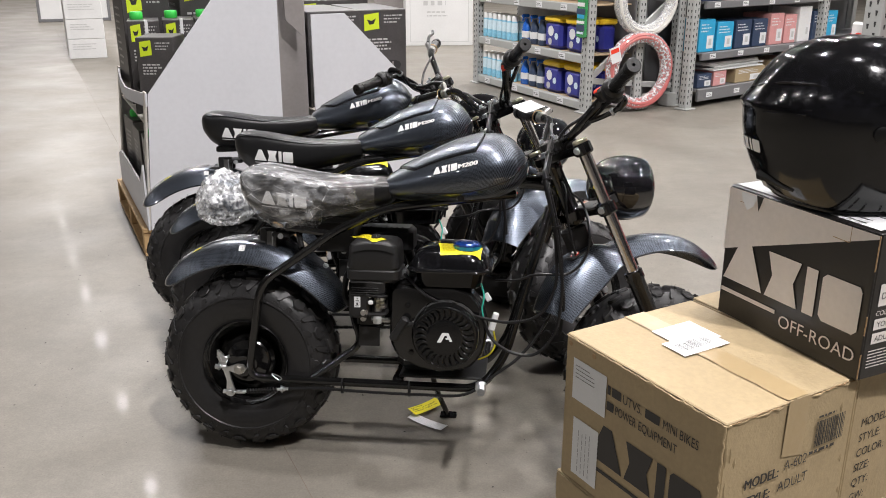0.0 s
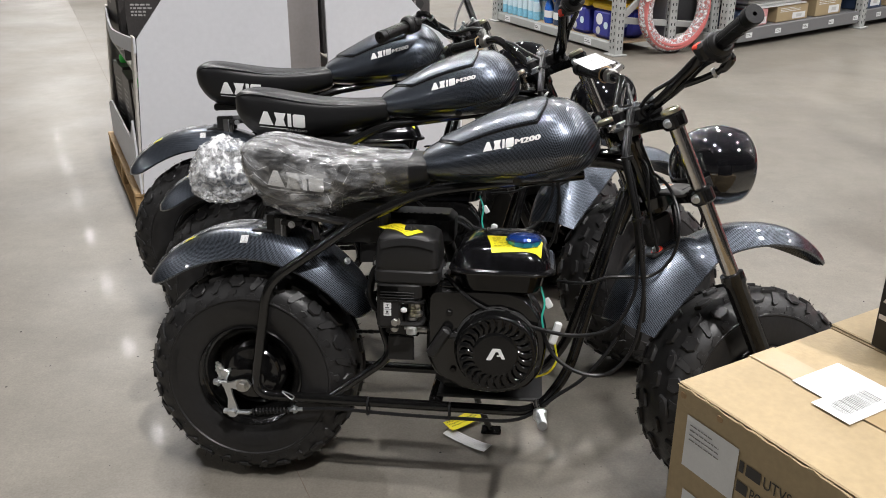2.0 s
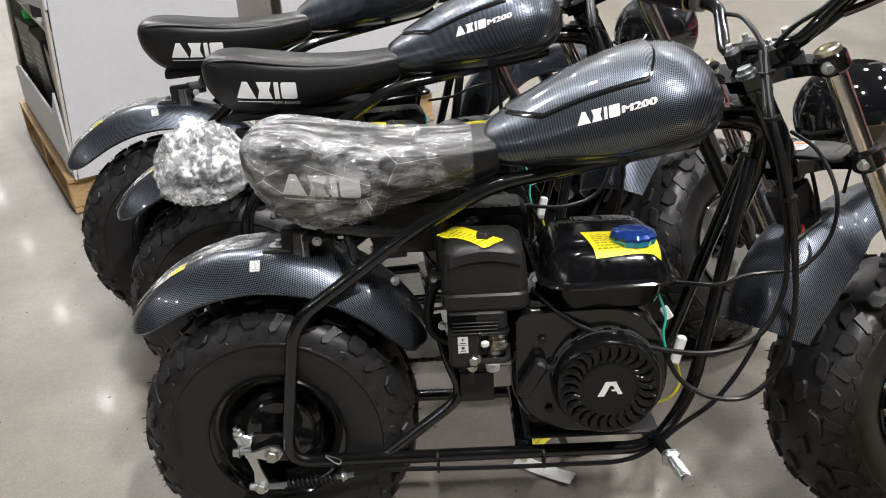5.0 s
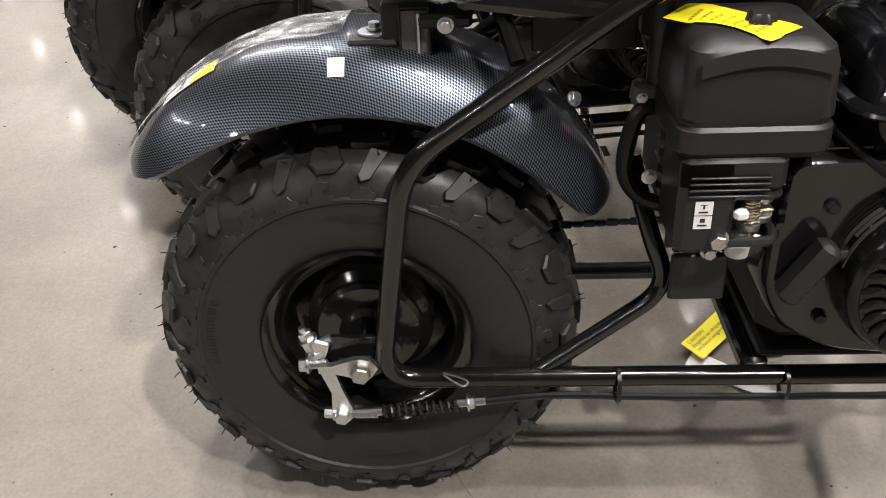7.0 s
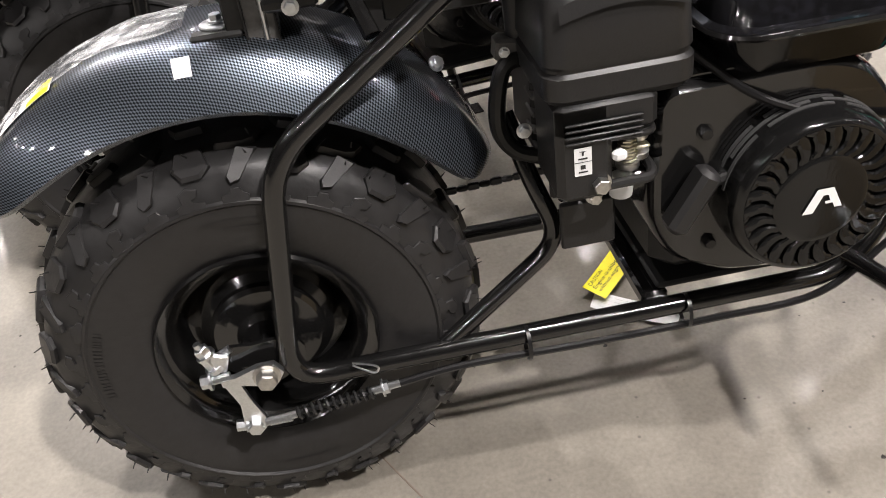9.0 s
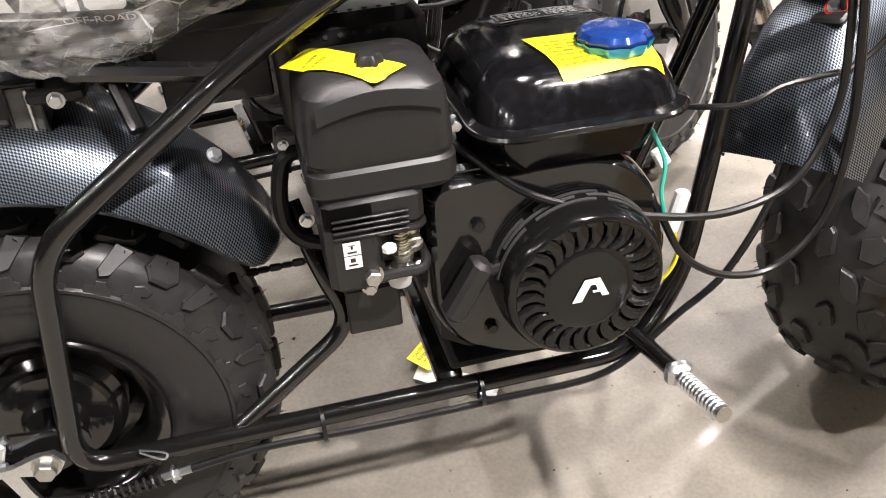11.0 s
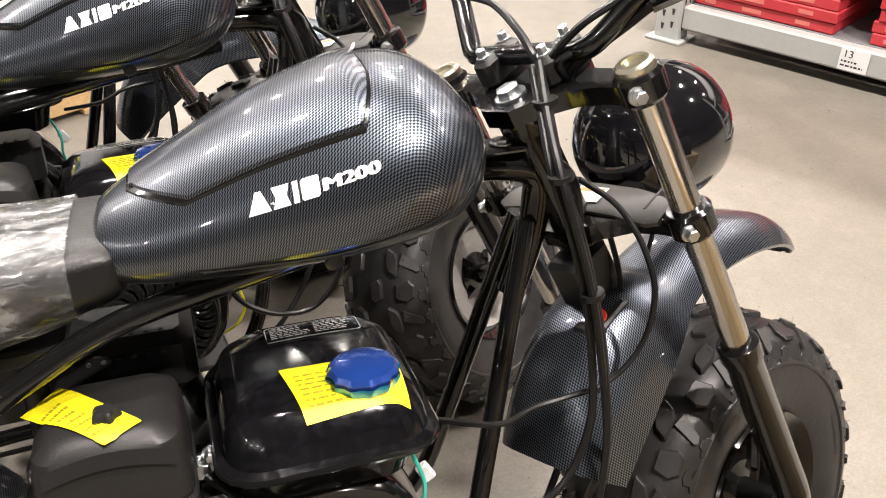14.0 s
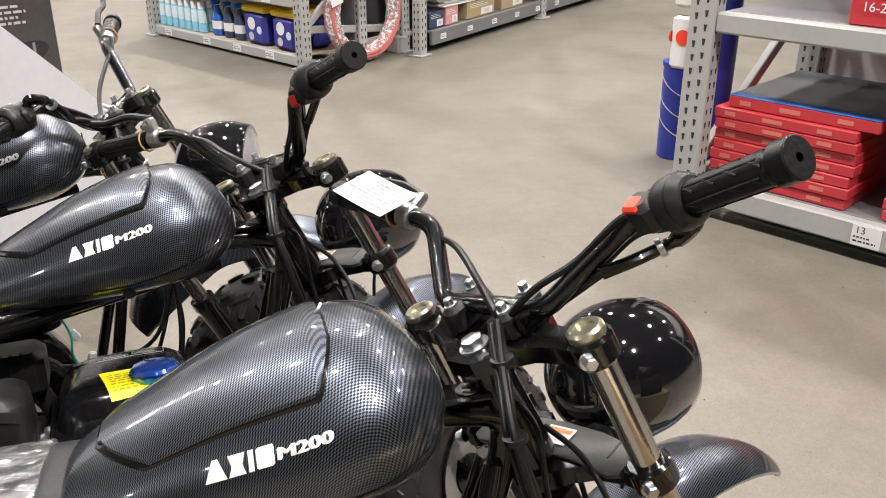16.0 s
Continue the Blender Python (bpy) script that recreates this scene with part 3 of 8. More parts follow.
def tyre_geo():
    g = Geo()
    prof = [(0.112, -0.066), (0.116, -0.078), (0.126, -0.083), (0.15, -0.0905), (0.172, -0.0925), (0.181, -0.0918), (0.1835, -0.0942), (0.1865, -0.0938), (0.1885, -0.0908),
            (0.2135, -0.083), (0.2265, -0.067), (0.2335, -0.04), (0.2355, 0.0)]
    prof = prof + [(r, -h) for r, h in prof[-2::-1]] + [(0.105, 0.05), (0.105, -0.05)]
    return g.lathe(prof + prof[:1], axis=(0, 1, 0), n=80, caps=False)


def tyre_letters():
    """Moulded lettering on the walls, too fine to read."""
    g = Geo()
    rnd = random.Random(4)
    for s in (-1, 1):
        for first, last, r, high in ((1.35, 1.75, 0.166, 0.005), (1.36, 1.62, 0.157, 0.004), (2.75, 3.25, 0.172, 0.009), (4.6, 5.0, 0.166, 0.005), (5.8, 6.2, 0.17, 0.009)):
            b = first
            while b < last:
                wd = rnd.uniform(0.008, 0.018) * (high / 0.006)
                vs = []
                for dr, db in ((-high / 2, 0), (high / 2, 0), (high / 2, wd), (-high / 2, wd)):
                    rr = r + dr
                    y = 0.0905 + 0.002 * (1 - ((rr - 0.172) / 0.022) ** 2) if rr > 0.15 else 0.0905
                    vs.append((rr * math.cos(b + db), s * (y + 0.0006), rr * math.sin(b + db)))
                g.add(vs, [(0, 1, 2, 3)])
                b += wd * 1.5
    return g


def tyre_skin(s, lift):
    """Radius, distance from the mid-plane and outward slope at s metres from the wall's ring towards the crown."""
    p = [Vector(q) for q in TYRE_SIDE]
    for a, b in zip(p, p[1:]):
        d = (b - a).length
        if s <= d or b is p[-1]:
            t = (b - a) / d
            n = Vector((-t.y, t.x))
            n = n if n.x + n.y > 0 else -n
            q = a + t * s + n * lift
            return q.x, q.y
        s -= d


def tread_piece(outline, at, height, way, nibs=()):
    """A moulded block on the tyre's skin. outline: metres round the wheel and towards the crown, about at; way: -1 or 1 for the side."""
    g = Geo()
    n = len(outline)
    cu, cs = sum(p[0] for p in outline) / n, sum(p[1] for p in outline) / n
    vs = []

    def spot(u, s, lift):
        r, y = tyre_skin(s, lift)
        return Vector((r * math.cos(u / 0.222), way * y, r * math.sin(u / 0.222)))
    for k, h in ((1.05, -0.0015), (1.0, height * 0.72), (0.9, height)):
        vs += [spot(at[0] + cu + (u - cu) * k, at[1] + cs + (v - cs) * k, h) for u, v in outline]
    g.add(vs, [tuple(range(2 * n, 3 * n))] + [(j * n + i, j * n + (i + 1) % n, (j + 1) * n + (i + 1) % n, (j + 1) * n + i) for j in (0, 1) for i in range(n)])
    for u, v, long in nibs:
        p, q = spot(at[0] + u, at[1] + v, height * 0.8), spot(at[0] + u + long * 0.3, at[1] + v, height + long)
        w = Vector((0.0007, 0, -0.0007))
        g.add([p - w, p + w, q + w * 0.5, q - w * 0.5], [(0, 1, 2, 3)])
    return g


def slanted(long, wide, shear):
    return [(p * long / 2 + shear * q * wide / 2, q * wide / 2) for p, q in ((-1, -0.45), (-0.5, -1), (0.85, -1), (1, -0.9), (1, 0.45), (0.5, 1), (-0.85, 1), (-1, 0.9))]


TREAD = (
    (slanted(0.033, 0.021, 0.5), (0.0, 0.0945), 0.0075, ((0.008, 0.004, 0.006),)),
    (slanted(0.034, 0.021, -0.5), (0.047, 0.0635), 0.0075, ((-0.01, 0.0, 0.007),)),
    ([(-0.018, -0.006), (-0.009, -0.0145), (0.01, -0.0145), (0.018, -0.003), (0.012, 0.0135), (-0.012, 0.0135)], (0.0, 0.042), 0.0062, ((0.0, 0.006, 0.008), (0.014, -0.004, 0.005))),
    ([(-0.015, 0.015), (0.003, 0.017), (0.015, -0.01), (0.012, -0.017), (0.002, -0.014)], (0.046, 0.034), 0.005, ((-0.006, 0.01, 0.007),)),
    ([(-0.012, -0.001), (0.02, -0.001), (0.02, 0.0055), (0.0125, 0.008), (0.0125, 0.017), (0.003, 0.021), (-0.008, 0.018), (-0.006, 0.0115), (0.001, 0.0095), (0.0, 0.006), (-0.012, 0.0045)], (0.008, 0.0), 0.0019, ()),
    ([(-0.016, -0.001), (0.014, -0.001), (0.014, 0.006), (0.0045, 0.0075), (0.003, 0.012), (-0.007, 0.0125), (-0.0095, 0.008), (-0.016, 0.0055)], (0.056, 0.0), 0.0019, ()),
)
TREAD_MESH = {}


def fit_tyre(wheel):
    """The tyre and its tread blocks on a rim."""
    if not TREAD_MESH:
        TREAD_MESH["tyre"] = mesh_of("tyre", tyre_geo(), RUBBER)
        TREAD_MESH["letters"] = mesh_of("sidewall_lettering", tyre_letters(), RUBBER)
        for k, (outline, at, high, nibs) in enumerate(TREAD):
            for way in (-1, 1):
                TREAD_MESH[k, way] = mesh_of("tread_block", tread_piece(outline, at, high, way, nibs), RUBBER, 25)
    tyre = new("tyre", TREAD_MESH["tyre"])
    tyre["label"] = "knobby black rubber tyre"
    pieces = [tyre, tagged(new("sidewall_lettering", TREAD_MESH["letters"]), "fine moulded lettering", kind="stuff")]
    n = 15
    for i, k, way in itertools.product(range(n), range(len(TREAD)), (-1, 1)):
        o = new("tread_block", TREAD_MESH[k, way])
        o.matrix_basis = Matrix.Rotation(2 * math.pi * (i + (0.5 if way > 0 else 0.0)) / n, 4, "Y")
        pieces.append(o)
    for o in pieces:
        o.parent = wheel


def rim_geo():
    g = Geo()
    g.lathe([(0.1, -0.045), (0.1, -0.064), (0.112, -0.07), (0.1195, -0.082), (0.117, -0.086), (0.109, -0.08), (0.099, -0.07), (0.093, -0.05), (0.09, -0.02),
             (0.075, -0.012), (0.05, -0.012), (0.05, 0.012), (0.075, 0.012), (0.09, 0.02), (0.093, 0.05), (0.099, 0.07), (0.109, 0.08), (0.117, 0.086),
             (0.1195, 0.082), (0.112, 0.07), (0.1, 0.064), (0.1, 0.045)], axis=(0, 1, 0), n=48, caps=False)
    return g


def crease(p, way, freq, seed):
    """Sharp folds: a ridged noise, long along way."""
    w = Vector(way).normalized()
    along = p.dot(w)
    q = (p - w * along) * freq + w * along * freq * 0.22 + Vector((seed, seed * 0.7, 3.0))
    return 1 - abs(noise.noise(q)) * 2.4


def film_geo(rows, shape, grow, x_end, sag, seed):
    """Loose film drawn over a shell, with sharp folds."""
    xs = [r[0] for r in rows]
    rings = []
    n = 90
    for i in range(n):
        x = xs[0] + (x_end - xs[0]) * i / (n - 1)
        row = (x,) + tuple(float(np.interp(x, xs, [r[k] for r in rows])) for k in (1, 2, 3))
        ring = []
        c = Vector((x, 0, (row[1] + row[2]) / 2))
        for p in shell_ring(row, *shape, n=150, grow=grow):
            f = 0.55 * max(0, crease(p, (0.9, 0.1, -0.42), 26, seed)) + 0.35 * max(0, crease(p, (0.5, 0.2, 0.8), 48, seed + 4)) + 0.25 * max(0, crease(p, (0.8, 0.5, -0.1), 90, seed + 9))
            out = (p - c)
            out.x = 0
            out = out.normalized()
            low = max(0.0, (row[1] - 0.07 - p.z) / 0.07)
            q = p + out * (0.0055 * f * (0.35 + 0.85 * min(1, low + 0.2)))
            q.z -= sag * low * max(0.0, 1 - abs(x - 0.17) / 0.17) * (0.6 + 0.5 * f)
            ring.append(q)
        rings.append(ring)
    return Geo().rings(rings, caps=True)


def arc_fender(centre, rows, n=18, thick=0.0035, crown_power=2.6):
    """A blade bent round an axle. rows: angle (degrees, from ahead to up), crown radius, edge radius, half width."""
    rings = []
    for ang, crown, edge, half in rows:
        a = radians(ang)
        d = Vector((math.cos(a), 0, math.sin(a)))
        pts = []
        for k in range(n + 1):
            q = -1 + 2 * k / n
            r = crown - (crown - edge) * abs(q) ** crown_power
            pts.append(centre + d * r + Vector((0, half * math.copysign(abs(q) ** 0.9, q), 0)))
        inner = [p - d * thick * 1.3 - Vector((0, math.copysign(thick * 0.8, p.y - centre.y) if abs(p.y - centre.y) > half * 0.8 else 0, 0)) for p in pts[::-1]]
        rings.append(pts + inner)
    return Geo().rings(rings)


def hex_bolt(g, at, axis, r, h):
    ax = Vector(axis).normalized()
    g.lathe([(r * 1.35, 0), (r * 1.35, h * 0.25)], at, axis, 14)
    return g.lathe([(r, h * 0.25), (r, h * 0.92), (r * 0.85, h)], at, axis, 6)


def make_bike(at, angle, roll):
    bike = thing("mini_bike", at, "black mini bike with carbon-weave tank and knobby fat tyres", "mini bike", "mini bikes in a row")

    # frame: two side loops, the spine, stays and cross tubes
    g = Geo()
    for s in (-1, 1):
        y = s * 0.106
        g.tube(bent([(0.735, s * 0.02, 0.721), (0.60, s * 0.05, 0.706), (0.40, s * 0.085, 0.682), (0.272, y, 0.622), (0.069, y, 0.475), (0.031, y, 0.215),
                     (0.658, y, 0.212), (0.722, s * 0.09, 0.30), (0.826, s * 0.012, 0.685)], 0.046, 7), 0.0115, 14)
        if s < 0:
            g.tube(bent([(0.298, -0.045, 0.45), (0.314, -0.08, 0.385), (0.34, -0.088, 0.318), (0.2, -0.1, 0.215)], 0.05, 7), 0.0098, 12)
        g.tube([(0.18, s * 0.1, 0.572), (0.162, s * 0.06, 0.62)], 0.008, 8)
        g.tube([(0.135, s * 0.07, 0.622), (0.262, s * 0.104, 0.614)], 0.0095, 8)
    for x, z, y in ((0.135, 0.622, 0.07), (0.655, 0.214, 0.1)):
        g.tube([(x, -y, z), (x, y, z)], 0.0105, 10)
    g.box((0.438, 0, 0.222), (0.03, 0.205, 0.018), 0.004)
    part("frame", g, GLOSS, bike, "gloss black welded tube frame")
    g = Geo()
    ax = Vector((-math.sin(RAKE), 0, math.cos(RAKE)))
    g.lathe([(0.024, -0.2), (0.027, -0.195), (0.027, -0.175), (0.0235, -0.17), (0.0235, -0.05), (0.027, -0.045), (0.027, -0.028), (0.022, -0.024)], STEM, ax, 24)
    g.tube(bent([(0.70, 0, 0.751), (0.79, 0, 0.7495), (0.847, 0, 0.738), (0.838, 0, 0.665), (0.812, 0, 0.595)], 0.042, 7), 0.0165, 14)
    g.box((0.795, 0, 0.768), (0.06, 0.045, 0.008), 0.003)
    neck = part("head_tube", g, GLOSS, bike)
    part("neck_bolt", hex_bolt(Geo(), (0.8, -0.005, 0.773), (0, 0, 1), 0.009, 0.006), ZINC, neck)
    g = Geo()
    g.box((0.555, 0, 0.236), (0.23, 0.2, 0.008), 0.003)
    g.box((0.372, -0.1, 0.4), (0.09, 0.008, 0.05), 0.003)
    parts("engine_plate", g, DARK, bike)
    for s in (-1, 1):
        reach = lambda a: 0.027 + 0.026 * math.exp(-((a - 155) / 28) ** 2) + 0.018 * math.exp(-((a - 20) / 40) ** 2)
        g = Geo().prism([(-0.016 + reach(a) * math.cos(radians(a)), reach(a) * math.sin(radians(a))) for a in range(-150, 210, 12)], 0.005,
                        Matrix.Translation((0.028, s * 0.1, 0.243)) @ Matrix.Rotation(radians(90), 4, "X"))
        part("axle_plate", g, GLOSS, bike)

    # rear wheel
    hub_at = Matrix.Translation((0.015, 0, 0.247))
    wheel = part("rear_wheel", rim_geo(), GLOSS, bike, "gloss black steel rim", hub_at)
    fit_tyre(wheel)
    g = Geo().lathe([(0.0, -0.072), (0.028, -0.072), (0.034, -0.064), (0.058, -0.062), (0.0625, -0.058), (0.0625, -0.05), (0.066, -0.048), (0.0725, -0.044), (0.0725, -0.022), (0.066, -0.018), (0.066, -0.012), (0.05, -0.012)],
                    axis=(0, 1, 0), n=44)
    g.tube([(0, -0.1, 0), (0, 0.11, 0)], 0.011, 12)
    part("brake_drum", g, GLOSS, wheel)
    g = Geo().lathe([(0.072, 0.03), (0.078, 0.03), (0.078, 0.036), (0.06, 0.036)], axis=(0, 1, 0), n=40)
    part("sprocket", g, DARK, wheel)
    # rear brake linkage
    link = part("brake_lever", Geo().prism([(-0.009, -0.012), (0.012, -0.012), (0.02, 0.0), (0.012, 0.012), (-0.006, 0.012), (-0.03, 0.004), (-0.045, 0.003), (-0.045, -0.005), (-0.03, -0.006)], 0.008,
                Matrix.Translation((0.01, -0.116, 0.243)) @ Matrix.Rotation(radians(90), 4, "X")), ZINC, bike, "zinc-plated rear brake lever and linkage")
    g = Geo()
    g.prism([(-0.034, -0.004), (-0.018, -0.004), (-0.012, -0.03), (-0.002, -0.06), (-0.008, -0.076), (-0.02, -0.076), (-0.026, -0.06), (-0.024, -0.035)], 0.006,
            Matrix.Translation((0.0, -0.116, 0.243)) @ Matrix.Rotation(radians(90), 4, "X"))
    hex_bolt(g, (-0.015, -0.118, 0.176), (0, -1, 0), 0.009, 0.012)
    part("arm", g, ZINC, link)
    g = hex_bolt(Geo(), (0.012, -0.122, 0.243), (0, -1, 0), 0.011, 0.016)
    part("axle_nut", g, STEEL, link)
    g = Geo()
    hex_bolt(g, (-0.038, -0.108, 0.252), (-0.35, 0, 0.9), 0.0085, 0.022)
    hex_bolt(g, (-0.044, -0.109, 0.272), (-0.35, 0, 0.9), 0.0078, 0.012)
    g.tube([(-0.038, -0.109, 0.25), (-0.05, -0.109, 0.289)], 0.0042, 8)
    g.box((-0.034, -0.112, 0.262), (0.02, 0.006, 0.024), 0.002, Matrix.Rotation(radians(20), 3, "Y"))
    hex_bolt(g, (-0.044, -0.118, 0.2455), (-1, 0, 0), 0.0075, 0.012)
    hex_bolt(g, (-0.022, -0.118, 0.176), (-1, 0, 0.1), 0.0065, 0.014)
    g.tube([(-0.05, -0.118, 0.245), (-0.025, -0.118, 0.247)], 0.005, 8)
    g.tube([(-0.048, -0.105, 0.258), (-0.02, -0.105, 0.272)], 0.0045, 8)
    parts("clevis", g, ZINC, link)
    rod = Geo().tube([(-0.004, -0.122, 0.178), (0.03, -0.122, 0.181)], 0.0045, 8)
    for k in range(9):
        rod.lathe([(0.0055, -0.001), (0.0055, 0.001)], (0.001 + 0.0028 * k, -0.122, 0.1785), (1, 0, 0.08), 8)
    part("adjuster", rod, ZINC, link)
    spring = [(0.03 + 0.085 * k / 90, -0.122 + 0.006 * math.cos(k * 0.75), 0.181 + 0.008 * k / 90 + 0.006 * math.sin(k * 0.75)) for k in range(91)]
    part("spring", Geo().tube(spring, 0.002, 5), DARK, link)
    part("inner_rod", Geo().tube([(0.025, -0.122, 0.181), (0.115, -0.122, 0.189)], 0.003, 8), CABLE, link)
    pin = [(0.1, -0.121, 0.234), (0.118, -0.122, 0.228), (0.126, -0.122, 0.222), (0.122, -0.122, 0.216), (0.114, -0.122, 0.22), (0.1, -0.121, 0.231)]
    part("split_pin", Geo().tube(flowing(pin), 0.0013, 5), ZINC, link)
    g = Geo().tube([(0.112, -0.12, 0.189), (0.145, -0.12, 0.193)], 0.0045, 8)
    hex_bolt(g, (0.125, -0.12, 0.1905), (1, 0, 0.12), 0.0075, 0.008)
    part("ferrule", g, ZINC, link)
    part("brake_cable", Geo().tube(flowing([(0.14, -0.12, 0.192), (0.22, -0.117, 0.197), (0.35, -0.118, 0.1935), (0.5, -0.118, 0.1925), (0.62, -0.12, 0.2), (0.70, -0.12, 0.26), (0.76, -0.12, 0.31),
                                            (0.82, -0.1, 0.39), (0.87, -0.07, 0.5)]), 0.0042, 8), CABLE, bike)
    for x in (0.29, 0.47):
        part("cable_tie", Geo().rings([[(x + e, -0.11 + 0.0165 * math.cos(a), 0.2045 + 0.0215 * math.sin(a)) for a in (2 * math.pi * k / 18 for k in range(18))] for e in (-0.0022, 0.0022)], caps=False), CABLE, bike)
    # chain on the left
    g = Geo()
    for k in range(34):
        for z0, z1 in ((0.318, 0.335),):
            t = k / 33
            g.box((0.03 + 0.44 * t, 0.033, z0 + (z1 - z0) * t), (0.0148, 0.008 if k % 2 else 0.0045, 0.0075 if k % 2 else 0.0095), 0.0025)
    part("chain", g, DARK, bike)

    # rear fender
    rows = sections([(140.5, 0.317, 0.311, 0.035), (138, 0.322, 0.304, 0.07), (133.5, 0.326, 0.291, 0.088), (125, 0.33, 0.283, 0.096), (105, 0.333, 0.278, 0.098), (85, 0.333, 0.276, 0.098),
                     (65, 0.332, 0.273, 0.097), (50, 0.322, 0.272, 0.093), (37, 0.314, 0.275, 0.086), (31, 0.309, 0.281, 0.066), (29, 0.305, 0.29, 0.035)], 4)
    fender = part("rear_fender", arc_fender(Vector((0.02, 0, 0.25)), rows, crown_power=3.3), CARBON, bike, "glossy carbon-weave rear fender")
    g = Geo()
    c = Vector((0.02, 0, 0.25))

    def on_fender(ang, y, lift=0.001):
        a = radians(ang)
        r = float(np.interp(-ang, [-q[0] for q in rows], [q[1] for q in rows]))
        e = float(np.interp(-ang, [-q[0] for q in rows], [q[2] for q in rows]))
        hw = float(np.interp(-ang, [-q[0] for q in rows], [q[3] for q in rows]))
        return c + Vector((math.cos(a), 0, math.sin(a))) * (r - (r - e) * min(1, abs(y) / hw) ** 3.67 + lift) + Vector((0, y, 0))

    def fender_patch(name, a0, a1, y0, y1, material, lift=0.0012):
        g = Geo()
        n = 5
        g.add([on_fender(a0 + (a1 - a0) * i / n, y0 + (y1 - y0) * k / n, lift) for i in range(n + 1) for k in range(n + 1)],
              [(i * (n + 1) + k, i * (n + 1) + k + 1, (i + 1) * (n + 1) + k + 1, (i + 1) * (n + 1) + k) for i in range(n) for k in range(n)])
        return part(name, g, material, fender)

    # torn protective film still on the crown
    g, pts = Geo(), []
    na, ny = 60, 26
    for i in range(na + 1):
        ang = 91 + 47 * i / na
        for k in range(ny + 1):
            edge = -0.043 + 0.012 * noise.noise(Vector((ang * 0.11, 2.0, 5.0))) + 0.012 * (1 - i / na)
            y = edge + (0.075 - edge) * k / ny
            fold = crease(Vector((ang * 0.006, y, 0)), (1, 0.35, 0), 34, 7.0)
            pts.append(on_fender(ang, y, 0.0024 + 0.0022 * max(0.0, fold)))
    g.add(pts, [(i * (ny + 1) + k, i * (ny + 1) + k + 1, (i + 1) * (ny + 1) + k + 1, (i + 1) * (ny + 1) + k) for i in range(na) for k in range(ny)])
    part("protective_film", g, FENDERFILM, fender, "clear creased film on the fender crown")
    fender_patch("square_sticker", 90.1, 93.1, -0.0805, -0.0665, PAPER)
    g = Geo()
    rnd = random.Random(8)
    for i in range(7):
        for k in range(7):
            if rnd.random() < 0.45:
                a, y = 90.3 + 0.37 * i, -0.0797 + 0.0018 * k
                g.add([on_fender(a, y, 0.0018), on_fender(a + 0.34, y, 0.0018), on_fender(a + 0.34, y + 0.0016, 0.0018), on_fender(a, y + 0.0016, 0.0018)], [(0, 1, 2, 3)])
    part("sticker_print", g, GREYPRINT, fender)
    fender_patch("warning_sticker", 114, 126, -0.04, -0.012, PAPER)
    fender_patch("warning_band", 114.3, 119, -0.0395, -0.0125, YELLOW, 0.0018)
    fender_patch("warning_stripe", 121.0, 122.0, -0.036, -0.016, INK, 0.0018)
    g = Geo()
    g.box((0.045, -0.028, 0.577), (0.05, 0.05, 0.008), 0.003)
    g.box((0.0775, -0.035, 0.586), (0.047, 0.03, 0.058), 0.002)
    g.box((0.09, 0.035, 0.578), (0.034, 0.03, 0.05), 0.003)
    g.box((0.115, 0, 0.6), (0.05, 0.13, 0.012), 0.003)
    parts("fender_bracket", g, DARK, bike)
    for at_, axis_ in (((0.045, -0.028, 0.585), (0, 0, 1)), ((0.115, -0.066, 0.598), (0, -1, 0)), ((0.235, -0.06, 0.52), (0.5, -0.6, 0.6)), ((0.31, -0.08, 0.445), (0, -1, 0))):
        part("bolt", hex_bolt(Geo(), at_, axis_, 0.0058, 0.007), ZINC, bike)
    part("washer", Geo().lathe([(0.006, 0.0), (0.017, 0.0), (0.0172, 0.0012), (0.016, 0.0024), (0.006, 0.0028)], (0.045, -0.028, 0.5812), (0, 0, 1), 24), ZINC, bike)
    # pressed plate in the bracket, its rim turned outwards
    holder = part("mount_plate", Geo().box((0.0855, -0.0512, 0.587), (0.027, 0.002, 0.044), 0.0008), DULLPLATE, bike, "dull scratched steel mounting plate")
    for x in (0.0715, 0.0995):
        part("plate_rim", Geo().box((x, -0.0525, 0.587), (0.0025, 0.006, 0.05), 0.0008), DARK, holder)
    for z in (0.5625, 0.6115):
        part("plate_rim", Geo().box((0.0855, -0.0525, z), (0.0305, 0.006, 0.0025), 0.0008), DARK, holder)
    part("plate_rib", Geo().box((0.089, -0.0528, 0.587), (0.0045, 0.004, 0.04), 0.0012), ZINC, holder)

    # dark guard, post and bracket between the fender and the engine
    part("inner_guard", Geo().box((0.25, 0.0, 0.588), (0.105, 0.005, 0.08), 0.002), DARK, bike)
    part("inner_post", Geo().tube([(0.318, -0.05, 0.52), (0.316, -0.046, 0.64)], 0.0125, 12), SATIN, bike)
    bracket = part("engine_bracket", Geo().box((0.312, -0.052, 0.52), (0.04, 0.024, 0.022), 0.003, Matrix.Rotation(radians(8), 3, "Y")), DULLPLATE, bike, "dull grey steel bracket")
    part("bolt", hex_bolt(Geo(), (0.3, -0.064, 0.521), (0, -1, 0), 0.004, 0.005), ZINC, bracket)

    # seat
    seat = part("seat", Geo().rings([shell_ring(r, *SEAT_SHAPE, n=40) for r in SEAT]), VINYL, bike, "black vinyl saddle with printed mark")
    for s in (-1, 1):
        path = [(r[0], s * r[3] * 0.955, r[1] - 0.014) for r in SEAT[3:-2]]
        part("piping", Geo().tube(path, 0.0022, 6), VINYL, seat)

